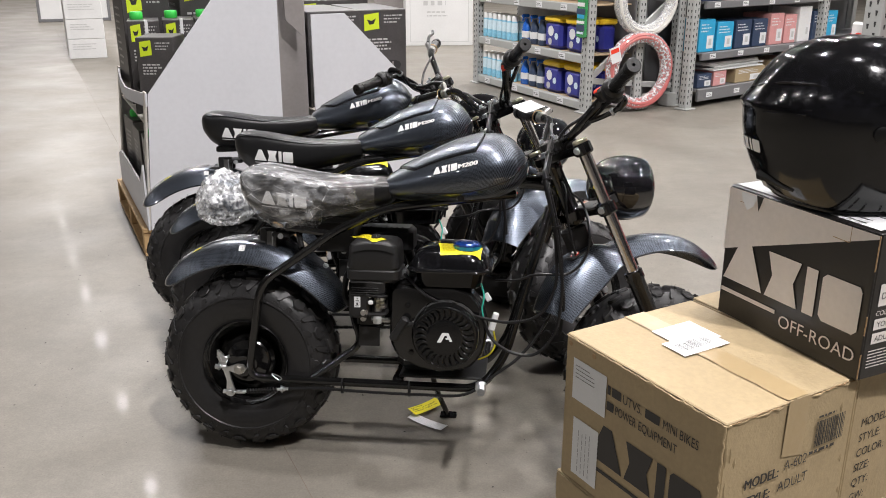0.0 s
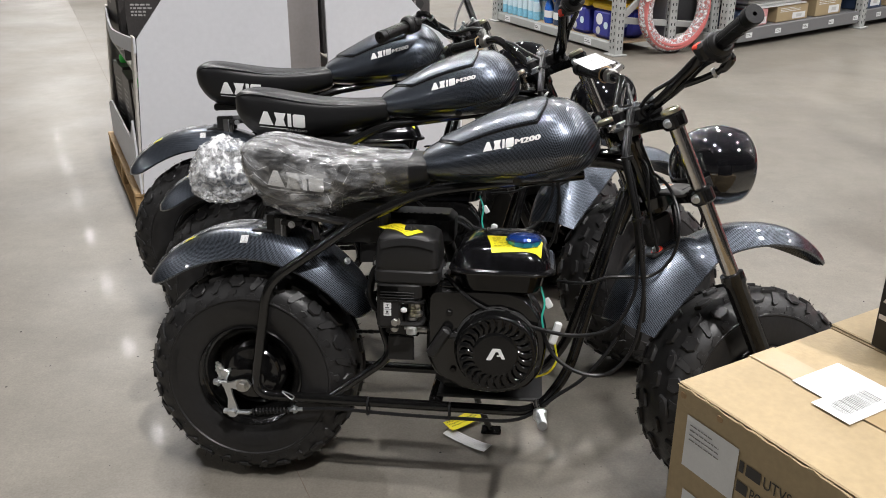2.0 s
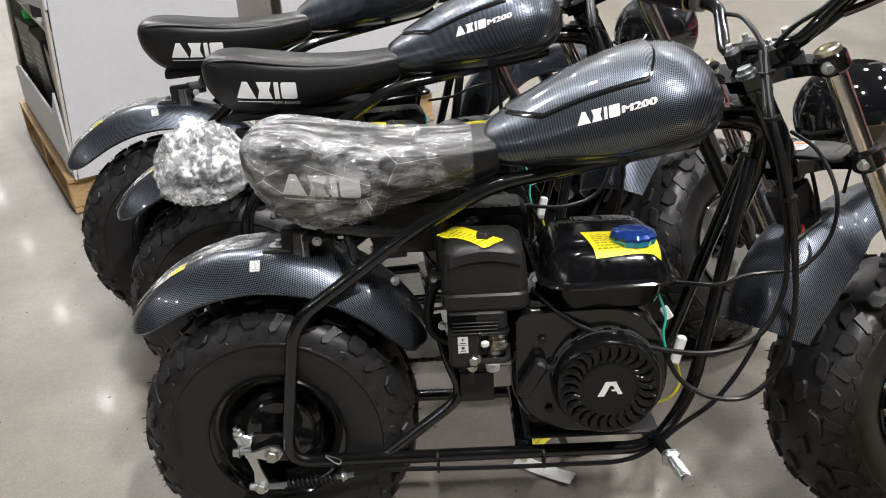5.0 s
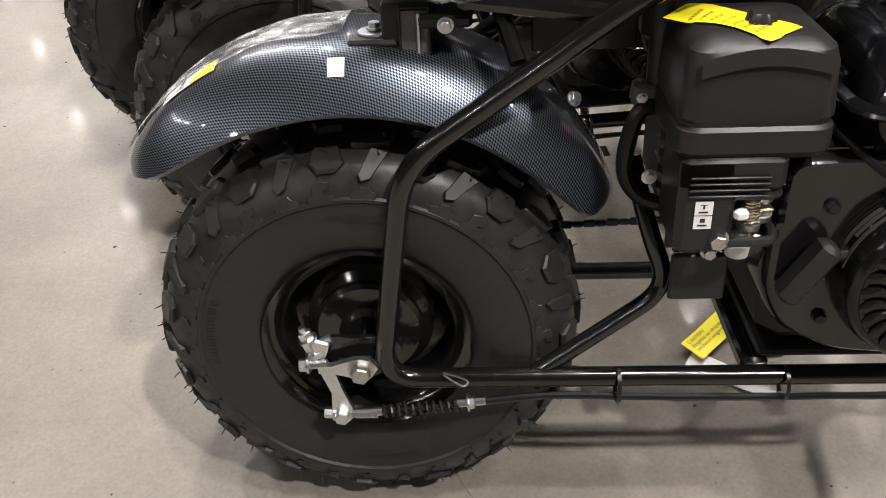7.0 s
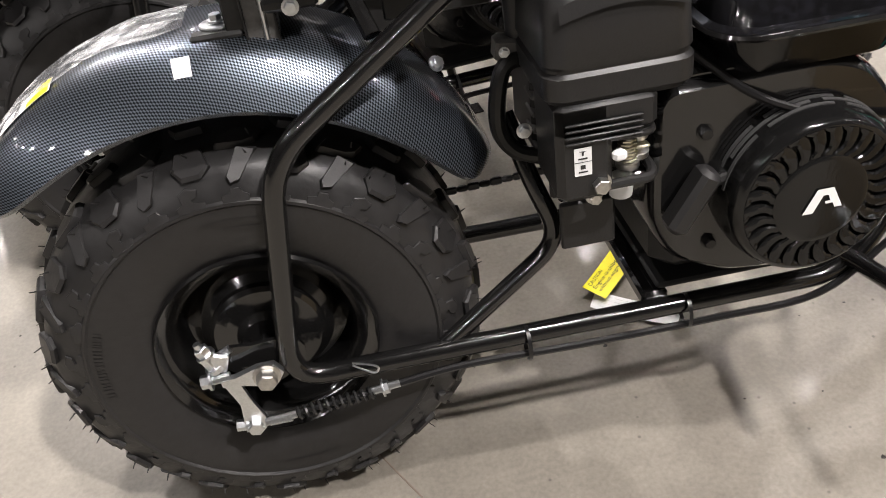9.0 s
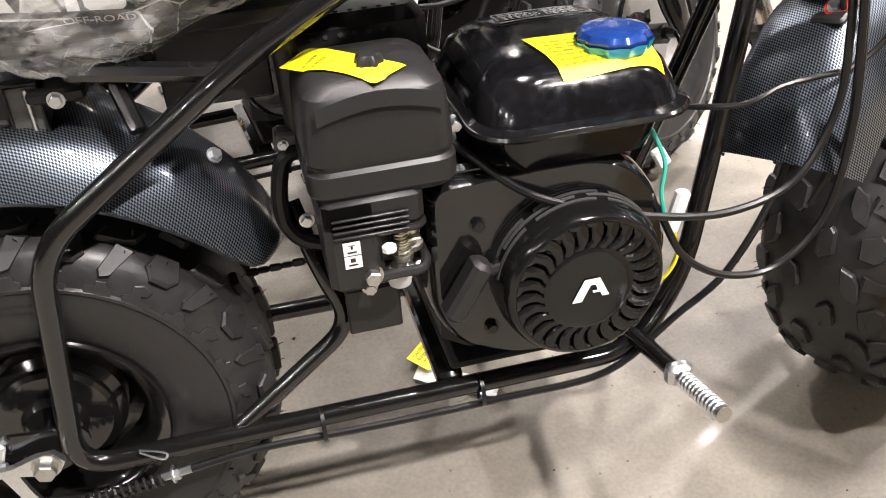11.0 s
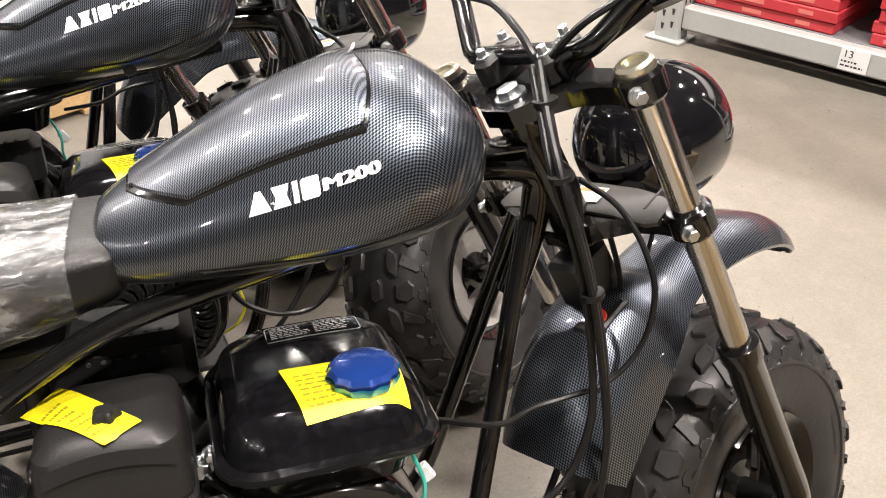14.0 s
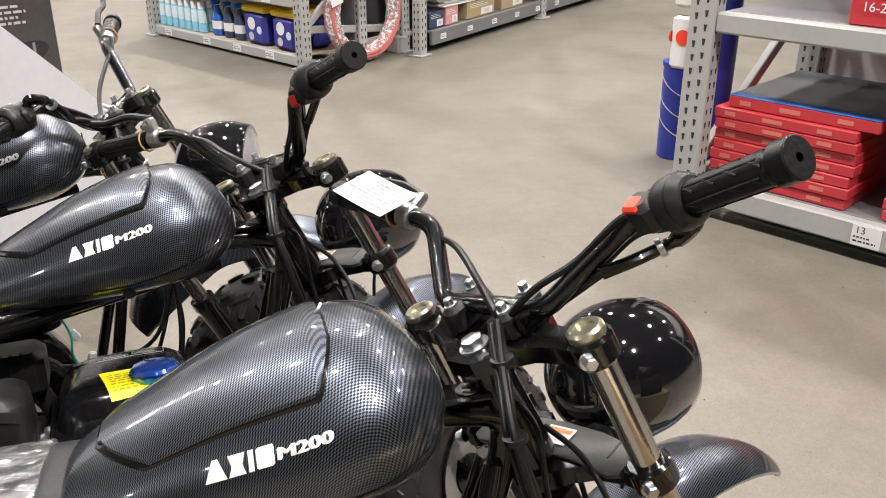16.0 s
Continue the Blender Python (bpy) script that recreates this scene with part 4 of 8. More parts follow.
    def on_seat(x, y):
        return shell_side(SEAT, *SEAT_SHAPE, x + 0.076, y + 0.69 - 0.1 * x, 0.0014)
    part("printed_mark", mark_geo(0.034, on_seat), WHITE, seat, "white printed blocks")
    g = Geo()
    for k in range(10):
        a, b = 0.001 + 0.0074 * k, 0.001 + 0.0074 * (k + 1)
        g.add([on_seat(a, -0.0075), on_seat(b, -0.0075), on_seat(b, -0.0055), on_seat(a, -0.0055)], [(0, 1, 2, 3)])
    part("printed_rule", g, WHITE, seat)
    part("printed_lettering", words_geo("OFF-ROAD", 0.0062, lambda x, y: on_seat(0.07 + x * 1.25, y - 0.0115)), WHITE, seat)
    g = Geo()
    g.box((0.2, 0, 0.645), (0.3, 0.12, 0.02), 0.004)
    part("seat_pan", g, DARK, bike)

    # tank
    tank = part("fuel_tank", Geo().rings([shell_ring(r, *TANK_SHAPE, n=48) for r in TANK]), CARBON, bike, "glossy grey carbon-weave tank with a lid")

    def lid(grow, x0, x1, reach, material, name):
        rings = []
        for row in sections(TANK_ROWS, 14):
            if not x0 - 1e-6 <= row[0] <= x1:
                continue
            k = min(1.0, max(0.0, (row[0] - x0) / 0.05)) ** 0.5 * min(1.0, max(0.06, (x1 + 0.002 - row[0]) / 0.022)) ** 0.5
            lim = reach * max(0.25, k)
            xs = []
            zc = row[2] + TANK_SHAPE[2] * (row[1] - row[2])
            for i in range(25):
                a = math.pi / 2 + lim * (-1 + 2 * i / 24)
                cc, ss = math.cos(a), math.sin(a)
                e = 2 / TANK_SHAPE[0]
                xs.append(Vector((row[0], (row[3] + grow) * math.copysign(abs(cc) ** e, cc), zc + (row[1] - zc + grow) * abs(ss) ** e)))
            rings.append(xs + [p - Vector((0, 0, 0.006)) for p in xs[::-1]])
        return part(name, Geo().rings(rings), material, tank)
    # black rim added under the lid for the shaded gap round its edge
    lid(0.0022, 0.425, 0.655, 0.92, GLOSS, "lid_seal")
    lid(0.0052, 0.43, 0.652, 0.87, CARBON, "lid")

    def on_tank(x, y):
        return shell_side(TANK, *TANK_SHAPE, x + 0.527, y + 0.7755 + 0.25 * x, 0.0018)
    part("tank_mark", mark_geo(0.0172, on_tank), WHITE, tank, "white printed blocks")
    g = Geo()
    for k in range(6):
        g2 = words_geo("M200", 0.0092, lambda x, y: on_tank(0.0618 + x * 1.65 + 0.00055 * k, y + 0.0028 + 0.0005 * (k % 3)) - Vector((0, 0.0002 * k, 0)))
        g.add(g2.v, g2.f)
    part("tank_lettering", g, WHITE, tank)
    g = Geo()
    path = [shell_side(TANK, *TANK_SHAPE, r[0], r[2] + 0.03 + 0.02 * max(0, (r[0] - 0.6)) / 0.15, 0.0) for r in TANK[12:-3]]
    part("seam", g.tube(path, 0.0016, 6), GLOSS, tank)
    part("petcock", Geo().lathe([(0.009, 0), (0.009, 0.006), (0.004, 0.008)], (0.598, -0.108, 0.719), (0, -1, -0.4), 12), DARK, tank)
    part("lid_loop", Geo().tube(flowing([(0.647, -0.003, 0.882), (0.65, -0.006, 0.887), (0.653, 0.001, 0.889), (0.651, 0.005, 0.883)]), 0.0015, 6), WHITE, tank)

    # engine
    g = Geo()
    g.box((0.53, 0.0, 0.35), (0.19, 0.21, 0.2), 0.02)
    g.box((0.47, 0.03, 0.43), (0.13, 0.12, 0.12), 0.012)
    eng = part("engine_block", g, DARK, bike, "black single-cylinder engine")
    g = Geo()
    for k in range(6):
        g.box((0.44, 0.05, 0.38 + 0.018 * k), (0.12, 0.13, 0.005), 0.002)
    parts("cylinder_fin", g, DARK, eng)
    head = part("cylinder_head", Geo().box((0.347, -0.02, 0.455), (0.05, 0.1, 0.1), 0.01), DARK, eng, "black cast cylinder head")
    g = Geo()
    for k in range(5):
        g.box((0.345, -0.06, 0.42 + 0.018 * k), (0.05, 0.03, 0.005), 0.0015)
    parts("head_fin", g, DULLPLATE, head)
    part("breather_hose", Geo().tube(flowing([(0.325, -0.062, 0.512), (0.3, -0.064, 0.508), (0.289, -0.066, 0.475), (0.289, -0.066, 0.44), (0.304, -0.07, 0.418), (0.33, -0.075, 0.41)]), 0.0085, 10), GRIP, eng, "black rubber hose")
    part("drip_plate", Geo().box((0.362, -0.108, 0.345), (0.056, 0.008, 0.054), 0.002), SATIN, eng)
    g = Geo()
    outline = bent([(x, z, 0.0) for x, z in ((0.54, 0.493), (0.418, 0.49), (0.418, 0.34), (0.44, 0.295), (0.5, 0.266), (0.57, 0.259), (0.635, 0.275), (0.668, 0.32), (0.676, 0.38), (0.66, 0.44), (0.632, 0.478), (0.59, 0.493), (0.54, 0.493))], 0.02, 4)[:-1]
    rings = []
    for y, k in ((-0.07, 1.0), (-0.116, 1.0), (-0.126, 0.99), (-0.133, 0.968), (-0.138, 0.93), (-0.139, 0.6)):
        rings.append([(0.552 + (p.x - 0.552) * k, y, 0.378 + (p.y - 0.378) * k) for p in outline])
    g.rings(rings)
    g.box((0.53, -0.09, 0.492), (0.17, 0.07, 0.012), 0.005)
    part("blower_housing", g, GLOSS, eng, "gloss black fan shroud")
    g = Geo()
    hex_bolt(g, (0.483, -0.138, 0.395), (0, -1, 0), 0.008, 0.014)
    hex_bolt(g, (0.468, -0.138, 0.44), (0, -1, 0), 0.006, 0.008)
    hex_bolt(g, (0.478, -0.138, 0.315), (0, -1, 0), 0.006, 0.008)
    hex_bolt(g, (0.652, -0.138, 0.35), (0, -1, 0), 0.006, 0.01)
    parts("shroud_bolt", g, FANBLACK, eng)
    g = Geo().box((0.367, -0.104, 0.398), (0.066, 0.006, 0.052), 0.003)
    part("side_plate", g, FANBLACK, eng)
    part("drain_bolt", Geo().tube([(0.37, -0.118, 0.396), (0.405, -0.116, 0.398)], 0.0055, 8), ZINC, eng)
    # recoil starter
    fan = Vector((0.568, -0.138, 0.3685))
    g = Geo().lathe([(0.0885, 0.0), (0.0885, 0.012), (0.0872, 0.02), (0.0848, 0.03), (0.0808, 0.0388), (0.0785, 0.0412), (0.0758, 0.0418), (0.0748, 0.041), (0.0748, 0.032), (0.047, 0.032), (0.047, 0.0425), (0.0455, 0.0435), (0.04, 0.044), (0.0, 0.044)],
                    fan, (0, -1, 0), 64)
    rec = part("recoil_cover", g, FANBLACK, bike, "black slotted pull-start cover")
    fins = Geo()
    for k in range(26):
        a = 2 * math.pi * k / 26
        line = [(0.0752, a + 0.07), (0.0722, a + 0.055), (0.0695, a + 0.01), (0.063, a - 0.012), (0.057, a - 0.012), (0.0525, a + 0.01), (0.0498, a + 0.06), (0.0465, a + 0.085)]
        rows_ = []
        for r, b in line:
            w = 0.0056 * r / 0.06 if 0.05 < r < 0.072 else 0.0068 * r / 0.06
            rows_.append([fan + Vector((r * math.cos(b) - q * w * math.sin(b), -h, r * math.sin(b) + q * w * math.cos(b))) for q, h in ((1, 0.029), (1, 0.0405), (0.6, 0.0422), (-0.6, 0.0422), (-1, 0.0405), (-1, 0.029))])
        fins.rings(rows_)
    parts("cooling_fin", fins, FANBLACK, rec, "", False)
    # thin dark arcs on the rim, standing in for the shade in its slots
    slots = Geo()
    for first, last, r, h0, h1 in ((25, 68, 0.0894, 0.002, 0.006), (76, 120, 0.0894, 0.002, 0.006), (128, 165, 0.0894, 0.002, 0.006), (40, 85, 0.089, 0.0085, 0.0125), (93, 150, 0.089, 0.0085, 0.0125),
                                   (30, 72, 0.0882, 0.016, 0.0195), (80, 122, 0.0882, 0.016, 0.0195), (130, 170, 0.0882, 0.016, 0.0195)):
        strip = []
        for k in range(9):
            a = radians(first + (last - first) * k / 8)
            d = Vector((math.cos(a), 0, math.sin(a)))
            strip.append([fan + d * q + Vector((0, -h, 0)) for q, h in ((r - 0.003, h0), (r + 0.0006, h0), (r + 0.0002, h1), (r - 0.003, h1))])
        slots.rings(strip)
    parts("rim_slot", slots, SLOT_SHADE, rec, "", False)
    place = on_plane(fan + Vector((-0.019, -0.0447, -0.012)), (1, 0, 0), (0, 0, 1), 0.001)
    g = Geo()
    for poly in ([(0, 0), (0.013, 0.0255), (0.029, 0.0255), (0.0395, 0.003), (0.032, 0.003), (0.0295, 0.0085), (0.0225, 0.0085), (0.0215, 0.0115), (0.0268, 0.0115), (0.0245, 0.018), (0.0195, 0.018), (0.0105, 0)],):
        bm = bmesh.new()
        f = bm.faces.new([bm.verts.new((x, y, 0)) for x, y in poly])
        bmesh.ops.triangulate(bm, faces=[f])
        bm.verts.index_update()
        g.add([place(v.co.x, v.co.y) for v in bm.verts], [tuple(v.index for v in f.verts) for f in bm.faces])
        bm.free()
    part("badge", g, WHITE, rec, "white block badge")
    g = Geo().box((0.449, -0.158, 0.381), (0.022, 0.028, 0.07), 0.005, Matrix.Rotation(radians(32), 3, "Y"))
    g.tube([(0.452, -0.15, 0.388), (0.487, -0.15, 0.395)], 0.0065, 8)
    part("starter_grip", g, SATIN, rec)
    # air box with its lower cover
    rings = []
    for z, gx, gy in ((0.503, -0.004, -0.004), (0.51, 0.001, 0.001), (0.53, 0.001, 0.001), (0.5335, -0.002, -0.002), (0.5365, -0.002, -0.002), (0.54, 0.0, 0.0), (0.585, -0.003, -0.003),
                      (0.597, -0.006, -0.006), (0.606, -0.016, -0.016), (0.609, -0.03, -0.03)):
        hx, hy, cr = 0.067 + gx, 0.066 + gy, 0.02
        ring = []
        for sx, sy, a0 in ((1, -1, -90), (1, 1, 0), (-1, 1, 90), (-1, -1, 180)):
            for k in range(5):
                a = radians(a0 + 22.5 * k)
                ring.append(Vector((0.38 + sx * (hx - cr) + cr * math.cos(a), -0.102 + sy * (hy - cr) + cr * math.sin(a), z)))
        rings.append(ring)
    air = part("air_box", Geo().rings(rings), SATIN, bike, "satin black plastic air filter box")
    crown = Geo()
    for k in range(9):
        x = 0.327 + 0.11 * k / 8
        z = 0.588 + 0.010 * math.sin(math.pi * k / 8)
        crown.add([(x, -0.169, z - 0.010), (x, -0.166, z + 0.004)], [])
    crown.f += [(2 * k, 2 * k + 2, 2 * k + 3, 2 * k + 1) for k in range(8)]
    part("chamfer", crown, SATIN, air)
    knob = Geo()
    lobe = lambda k: 1 + 0.16 * math.cos(5 * 2 * math.pi * k / 40)
    ringk = lambda z, r: [(0.382 + r * lobe(k) * math.cos(2 * math.pi * k / 40), -0.124 + r * lobe(k) * math.sin(2 * math.pi * k / 40), z) for k in range(40)]
    knob.rings([ringk(0.606, 0.0125), ringk(0.6085, 0.0125), ringk(0.617, 0.0105), ringk(0.6195, 0.0085)])
    part("wing_knob", knob, SATIN, air)
    g = Geo()
    g.box((0.345, -0.128, 0.457), (0.052, 0.082, 0.1), 0.007)
    rods = Geo()
    rods.tube(bent([(0.365, -0.163, 0.418), (0.408, -0.163, 0.418), (0.413, -0.15, 0.42), (0.413, -0.125, 0.42)], 0.012), 0.005, 8)
    rods.tube(bent([(0.368, -0.166, 0.468), (0.405, -0.164, 0.466), (0.413, -0.15, 0.462), (0.413, -0.125, 0.46)], 0.012), 0.004, 8)
    ribs = Geo()
    for k in range(4):
        ribs.box((0.362, -0.171, 0.488 - 0.006 * k), (0.07, 0.003, 0.0022), 0.0008)
    low = part("carburettor_cover", g, SATIN, bike)
    part("cover_neck", Geo().box((0.366, -0.128, 0.489), (0.092, 0.082, 0.036), 0.006), SATIN, low)
    part("cover_back", Geo().box((0.39, -0.108, 0.445), (0.046, 0.04, 0.075), 0.006), SATIN, low)
    parts("guard_rod", rods, SATIN, low)
    coil = [(0.391 + 0.0085 * math.cos(0.8 * k), -0.146 + 0.0085 * math.sin(0.8 * k), 0.43 + 0.026 * k / 60) for k in range(61)]
    part("throttle_spring", Geo().tube(coil, 0.0011, 5), BRASS, low)
    part("throttle_post", Geo().lathe([(0.011, 0.0), (0.011, 0.006), (0.0055, 0.007), (0.0055, 0.036), (0.009, 0.037), (0.009, 0.042), (0.004, 0.043)], (0.391, -0.146, 0.424), (0, 0, 1), 16), STEEL, low)
    part("linkage", Geo().tube(bent([(0.372, -0.16, 0.462), (0.39, -0.162, 0.47), (0.405, -0.152, 0.466), (0.41, -0.13, 0.47)], 0.006), 0.0018, 6), ZINC, low)
    part("throttle_stop", Geo().box((0.402, -0.152, 0.447), (0.014, 0.01, 0.003), 0.001), BRASS, low)
    parts("rib", ribs, SATIN, low)
    place = on_plane((0.334, -0.1695, 0.437), (1, 0, 0), (0, 0, 1), 0.0008)
    part("control_sticker", Geo().add([place(0, 0), place(0.016, 0), place(0.016, 0.028), place(0, 0.028)], [(0, 1, 2, 3)]), PAPER, low)
    g = Geo()
    for x0, y0, w, h in ((0.0055, 0.0068, 0.0045, 0.0042), (0.0035, 0.0032, 0.0085, 0.0016), (0.0, 0.0136, 0.016, 0.0007), (0.0035, 0.0166, 0.0085, 0.0016), (0.007, 0.0205, 0.0018, 0.0036), (0.0048, 0.0242, 0.006, 0.0007)):
        g.add([place(x0, y0) + Vector((0, -0.0005, 0)), place(x0 + w, y0) + Vector((0, -0.0005, 0)), place(x0 + w, y0 + h) + Vector((0, -0.0005, 0)), place(x0, y0 + h) + Vector((0, -0.0005, 0))], [(0, 1, 2, 3)])
    part("sticker_symbol", g, INK, low)
    g = Geo()
    hex_bolt(g, (0.358, -0.165, 0.424), (0, -1, 0), 0.008, 0.012)
    hex_bolt(g, (0.355, -0.155, 0.405), (0, -1, 0), 0.006, 0.01)
    g.lathe([(0.011, 0), (0.011, 0.006), (0.006, 0.008), (0.006, 0.02), (0.009, 0.022), (0.009, 0.03)], (0.402, -0.14, 0.432), (0, -0.2, 1), 14)
    g.lathe([(0.007, 0), (0.007, 0.04)], (0.38, -0.115, 0.392), (1, 0, 0), 10)
    parts("carburettor", g, STEEL, eng)
    g = Geo().box((0.376, -0.168, 0.45), (0.013, 0.01, 0.011), 0.003)
    g.lathe([(0.011, 0), (0.012, 0.01), (0.009, 0.022)], (0.388, -0.135, 0.388), (0, 0, 1), 14)
    parts("choke_lever", g, PAPER, eng)
    # engine fuel tank with pressed flange
    rings = []
    for z, hx, hy, cr in ((0.486, 0.076, 0.082, 0.03), (0.49, 0.082, 0.088, 0.034), (0.528, 0.09, 0.097, 0.036), (0.5315, 0.107, 0.117, 0.042), (0.5385, 0.107, 0.117, 0.042), (0.5415, 0.1, 0.109, 0.04),
                          (0.556, 0.097, 0.105, 0.042), (0.573, 0.09, 0.098, 0.044), (0.584, 0.078, 0.086, 0.044), (0.589, 0.06, 0.066, 0.04), (0.591, 0.03, 0.034, 0.02)):
        ring = []
        for sx, sy, a0 in ((1, -1, -90), (1, 1, 0), (-1, 1, 90), (-1, -1, 180)):
            for k in range(7):
                a = radians(a0 + 15 * k)
                ring.append(Vector((0.574 + sx * (hx - cr) + cr * math.cos(a), -0.05 + sy * (hy - cr) + cr * math.sin(a), z)))
        rings.append(ring)
    etank = part("engine_tank", Geo().rings(rings), HELMET, bike, "gloss black pressed-steel engine tank with dusty smears")
    g = Geo()
    lip = [(0.574 + sx * 0.065 + 0.042 * math.cos(radians(a0 + 15 * k)), -0.05 + sy * 0.075 + 0.042 * math.sin(radians(a0 + 15 * k)), 0.535) for sx, sy, a0 in ((1, -1, -90), (1, 1, 0), (-1, 1, 90), (-1, -1, 180)) for k in range(7)]
    part("rolled_flange", g.tube(lip, 0.0035, 6, loop=True), GLOSS, etank)
    capg = Geo()
    ringc = lambda z, r, d: [(0.616 + (r + d * math.cos(12 * 2 * math.pi * k / 48)) * math.cos(2 * math.pi * k / 48), -0.107 + (r + d * math.cos(12 * 2 * math.pi * k / 48)) * math.sin(2 * math.pi * k / 48), z) for k in range(48)]
    capg.rings([ringc(0.584, 0.029, 0.0), ringc(0.593, 0.0335, 0.0012), ringc(0.599, 0.0345, 0.0014), ringc(0.604, 0.031, 0.0008), ringc(0.6065, 0.022, 0.0), ringc(0.607, 0.008, 0.0)])
    cap = part("filler_cap", capg, BLUECAP, etank, "blue metallic filler cap")
    part("cap_film", Geo().rings([ringc(0.586, 0.033, 0.001), ringc(0.5955, 0.036, 0.0018)], caps=False), TEALFILM, etank)

    def label(name, corners, seed, parent, z0):
        a, b, c_, d = (Vector(q) for q in corners)
        g = Geo()
        n = 22
        skin = bvhtree.BVHTree.FromPolygons([tuple(v.co) for v in parent.data.vertices], [tuple(f.vertices) for f in parent.data.polygons])

        def pts(u, v, lift):
            p = (a * (1 - u) + b * u) * (1 - v) + (d * (1 - u) + c_ * u) * v
            hit = skin.ray_cast(Vector((p.x, p.y, 1.0)), Vector((0, 0, -1)))[0]
            return Vector((p.x, p.y, max(hit.z if hit else z0, z0) + 0.002 + lift))
        vs = [pts(i / n, k / n, 0) for i in range(n + 1) for k in range(n + 1)]
        g.add(vs, [(i * (n + 1) + k, i * (n + 1) + k + 1, (i + 1) * (n + 1) + k + 1, (i + 1) * (n + 1) + k) for i in range(n) for k in range(n)])
        lab = part(name, g, YELLOW, parent, "yellow caution sticker with fine print")
        g = Geo()
        rnd = random.Random(seed)
        for row in range(7):
            v = 0.14 + 0.1 * row
            u = 0.07
            while u < 0.5:
                w = rnd.uniform(0.03, 0.1)
                g.add([pts(u, v, 0.001), pts(u + w, v, 0.001), pts(u + w, v + 0.035, 0.001), pts(u, v + 0.035, 0.001)], [(0, 1, 2, 3)])
                u += w + 0.025
        part("fine_print", g, AMBERINK, parent)
    label("tank_sticker", [(0.552, -0.148, 0.5725), (0.653, -0.142, 0.5725), (0.656, -0.078, 0.5935), (0.538, -0.071, 0.5935)], 3, etank, 0.56)
    label("air_box_sticker", [(0.381, -0.16, 0.612), (0.412, -0.14, 0.6115), (0.336, -0.05, 0.607), (0.307, -0.09, 0.605)], 5, air, 0.604)
    top = bvhtree.BVHTree.FromPolygons([tuple(v.co) for v in etank.data.vertices], [tuple(f.vertices) for f in etank.data.polygons])

    def place(x, y):
        """A point on the tank's crown."""
        px_, py_ = 0.535 + x, -0.008 + y
        hit = top.ray_cast(Vector((px_, py_, 1.0)), Vector((0, 0, -1)))[0]
        return Vector((px_, py_, (hit.z if hit else 0.57) + 0.0014))
    g = Geo()
    bar_rows(g, place, 0.005, 0.028, 0.042, 7, 0.0042, 0.0022, 2)
    bar_rows(g, place, 0.052, 0.028, 0.042, 7, 0.0042, 0.0022, 6)
    part("white_print", g, GREYPRINT, etank)
    ring = bent([(0.0, -0.004, 0), (0.1, -0.004, 0), (0.1, 0.034, 0), (0.0, 0.034, 0), (0.0, -0.002, 0)], 0.006)
    fine = [ring[i].lerp(ring[i + 1], k / 4) for i in range(len(ring) - 1) for k in range(4)]
    part("print_outline", Geo().tube([place(p.x, p.y) for p in fine], 0.0006, 4), GREYPRINT, etank)
    # muffler guard
    g = Geo().box((0.385, 0.045, 0.583), (0.155, 0.1, 0.07), 0.012)
    g.tube([(0.30, 0.06, 0.58), (0.27, 0.06, 0.578)], 0.012, 12)
    g.tube(bent([(0.44, 0.05, 0.56), (0.46, 0.05, 0.5), (0.47, 0.03, 0.46)], 0.03), 0.014, 12)
    muf = part("muffler", g, DARK, bike, "black exhaust muffler guard with slots")
    # small dark discs on the guard, for the shade in its holes
    g = Geo()
    for k in range(7):
        g.lathe([(0.0026, 0.0), (0.0026, 0.0012)], (0.345 + 0.0145 * k, -0.0052, 0.6), (0, -1, 0), 8)
        g.lathe([(0.0026, 0.0), (0.0026, 0.0012)], (0.345 + 0.0145 * k, 0.012, 0.618), (0, 0, 1), 8)
    parts("guard_slot", g, SLOT_SHADE, muf)
    g = Geo()
    hex_bolt(g, (0.452, -0.085, 0.512), (0, -1, 0.2), 0.009, 0.02)
    hex_bolt(g, (0.462, -0.09, 0.528), (0, -1, 0), 0.006, 0.012)
    parts("mounting_bolt", g, ZINC, eng)

    # footpeg and stand
    for s in (-1, 1):
        part("footpeg_bracket", Geo().tube(bent([(0.655, s * 0.05, 0.216), (0.66, s * 0.11, 0.232), (0.664, s * 0.2, 0.25)], 0.02), 0.0105, 12), GLOSS, bike)
        g = Geo().tube([(0.664, s * 0.196, 0.249), (0.668, s * 0.286, 0.265)], 0.0088, 14)
        g.box((0.664, s * 0.2, 0.25), (0.027, 0.018, 0.027), 0.005)
        part("footpeg", g, ZINC, bike, "zinc knurled footpeg")
        for k in range(11):
            part("ridge", Geo().lathe([(0.0088, -0.0024), (0.0104, -0.0008), (0.0104, 0.0008), (0.0088, 0.0024)], (0.6646 + 0.0003 * k, s * (0.216 + 0.0062 * k), 0.2525 + 0.0011 * k), (0.04, s, 0.18), 14), ZINC, bike)
    g = Geo().tube(bent([(0.50, 0.09, 0.215), (0.52, 0.13, 0.12), (0.55, 0.17, 0.032)], 0.02), 0.008, 10)
    g.box((0.552, 0.174, 0.03), (0.05, 0.035, 0.006), 0.002, Matrix.Rotation(radians(9), 3, "X"))
    part("kickstand", g, GLOSS, bike)

    # steering parts
    sm = steer(angle)
    g = Geo()
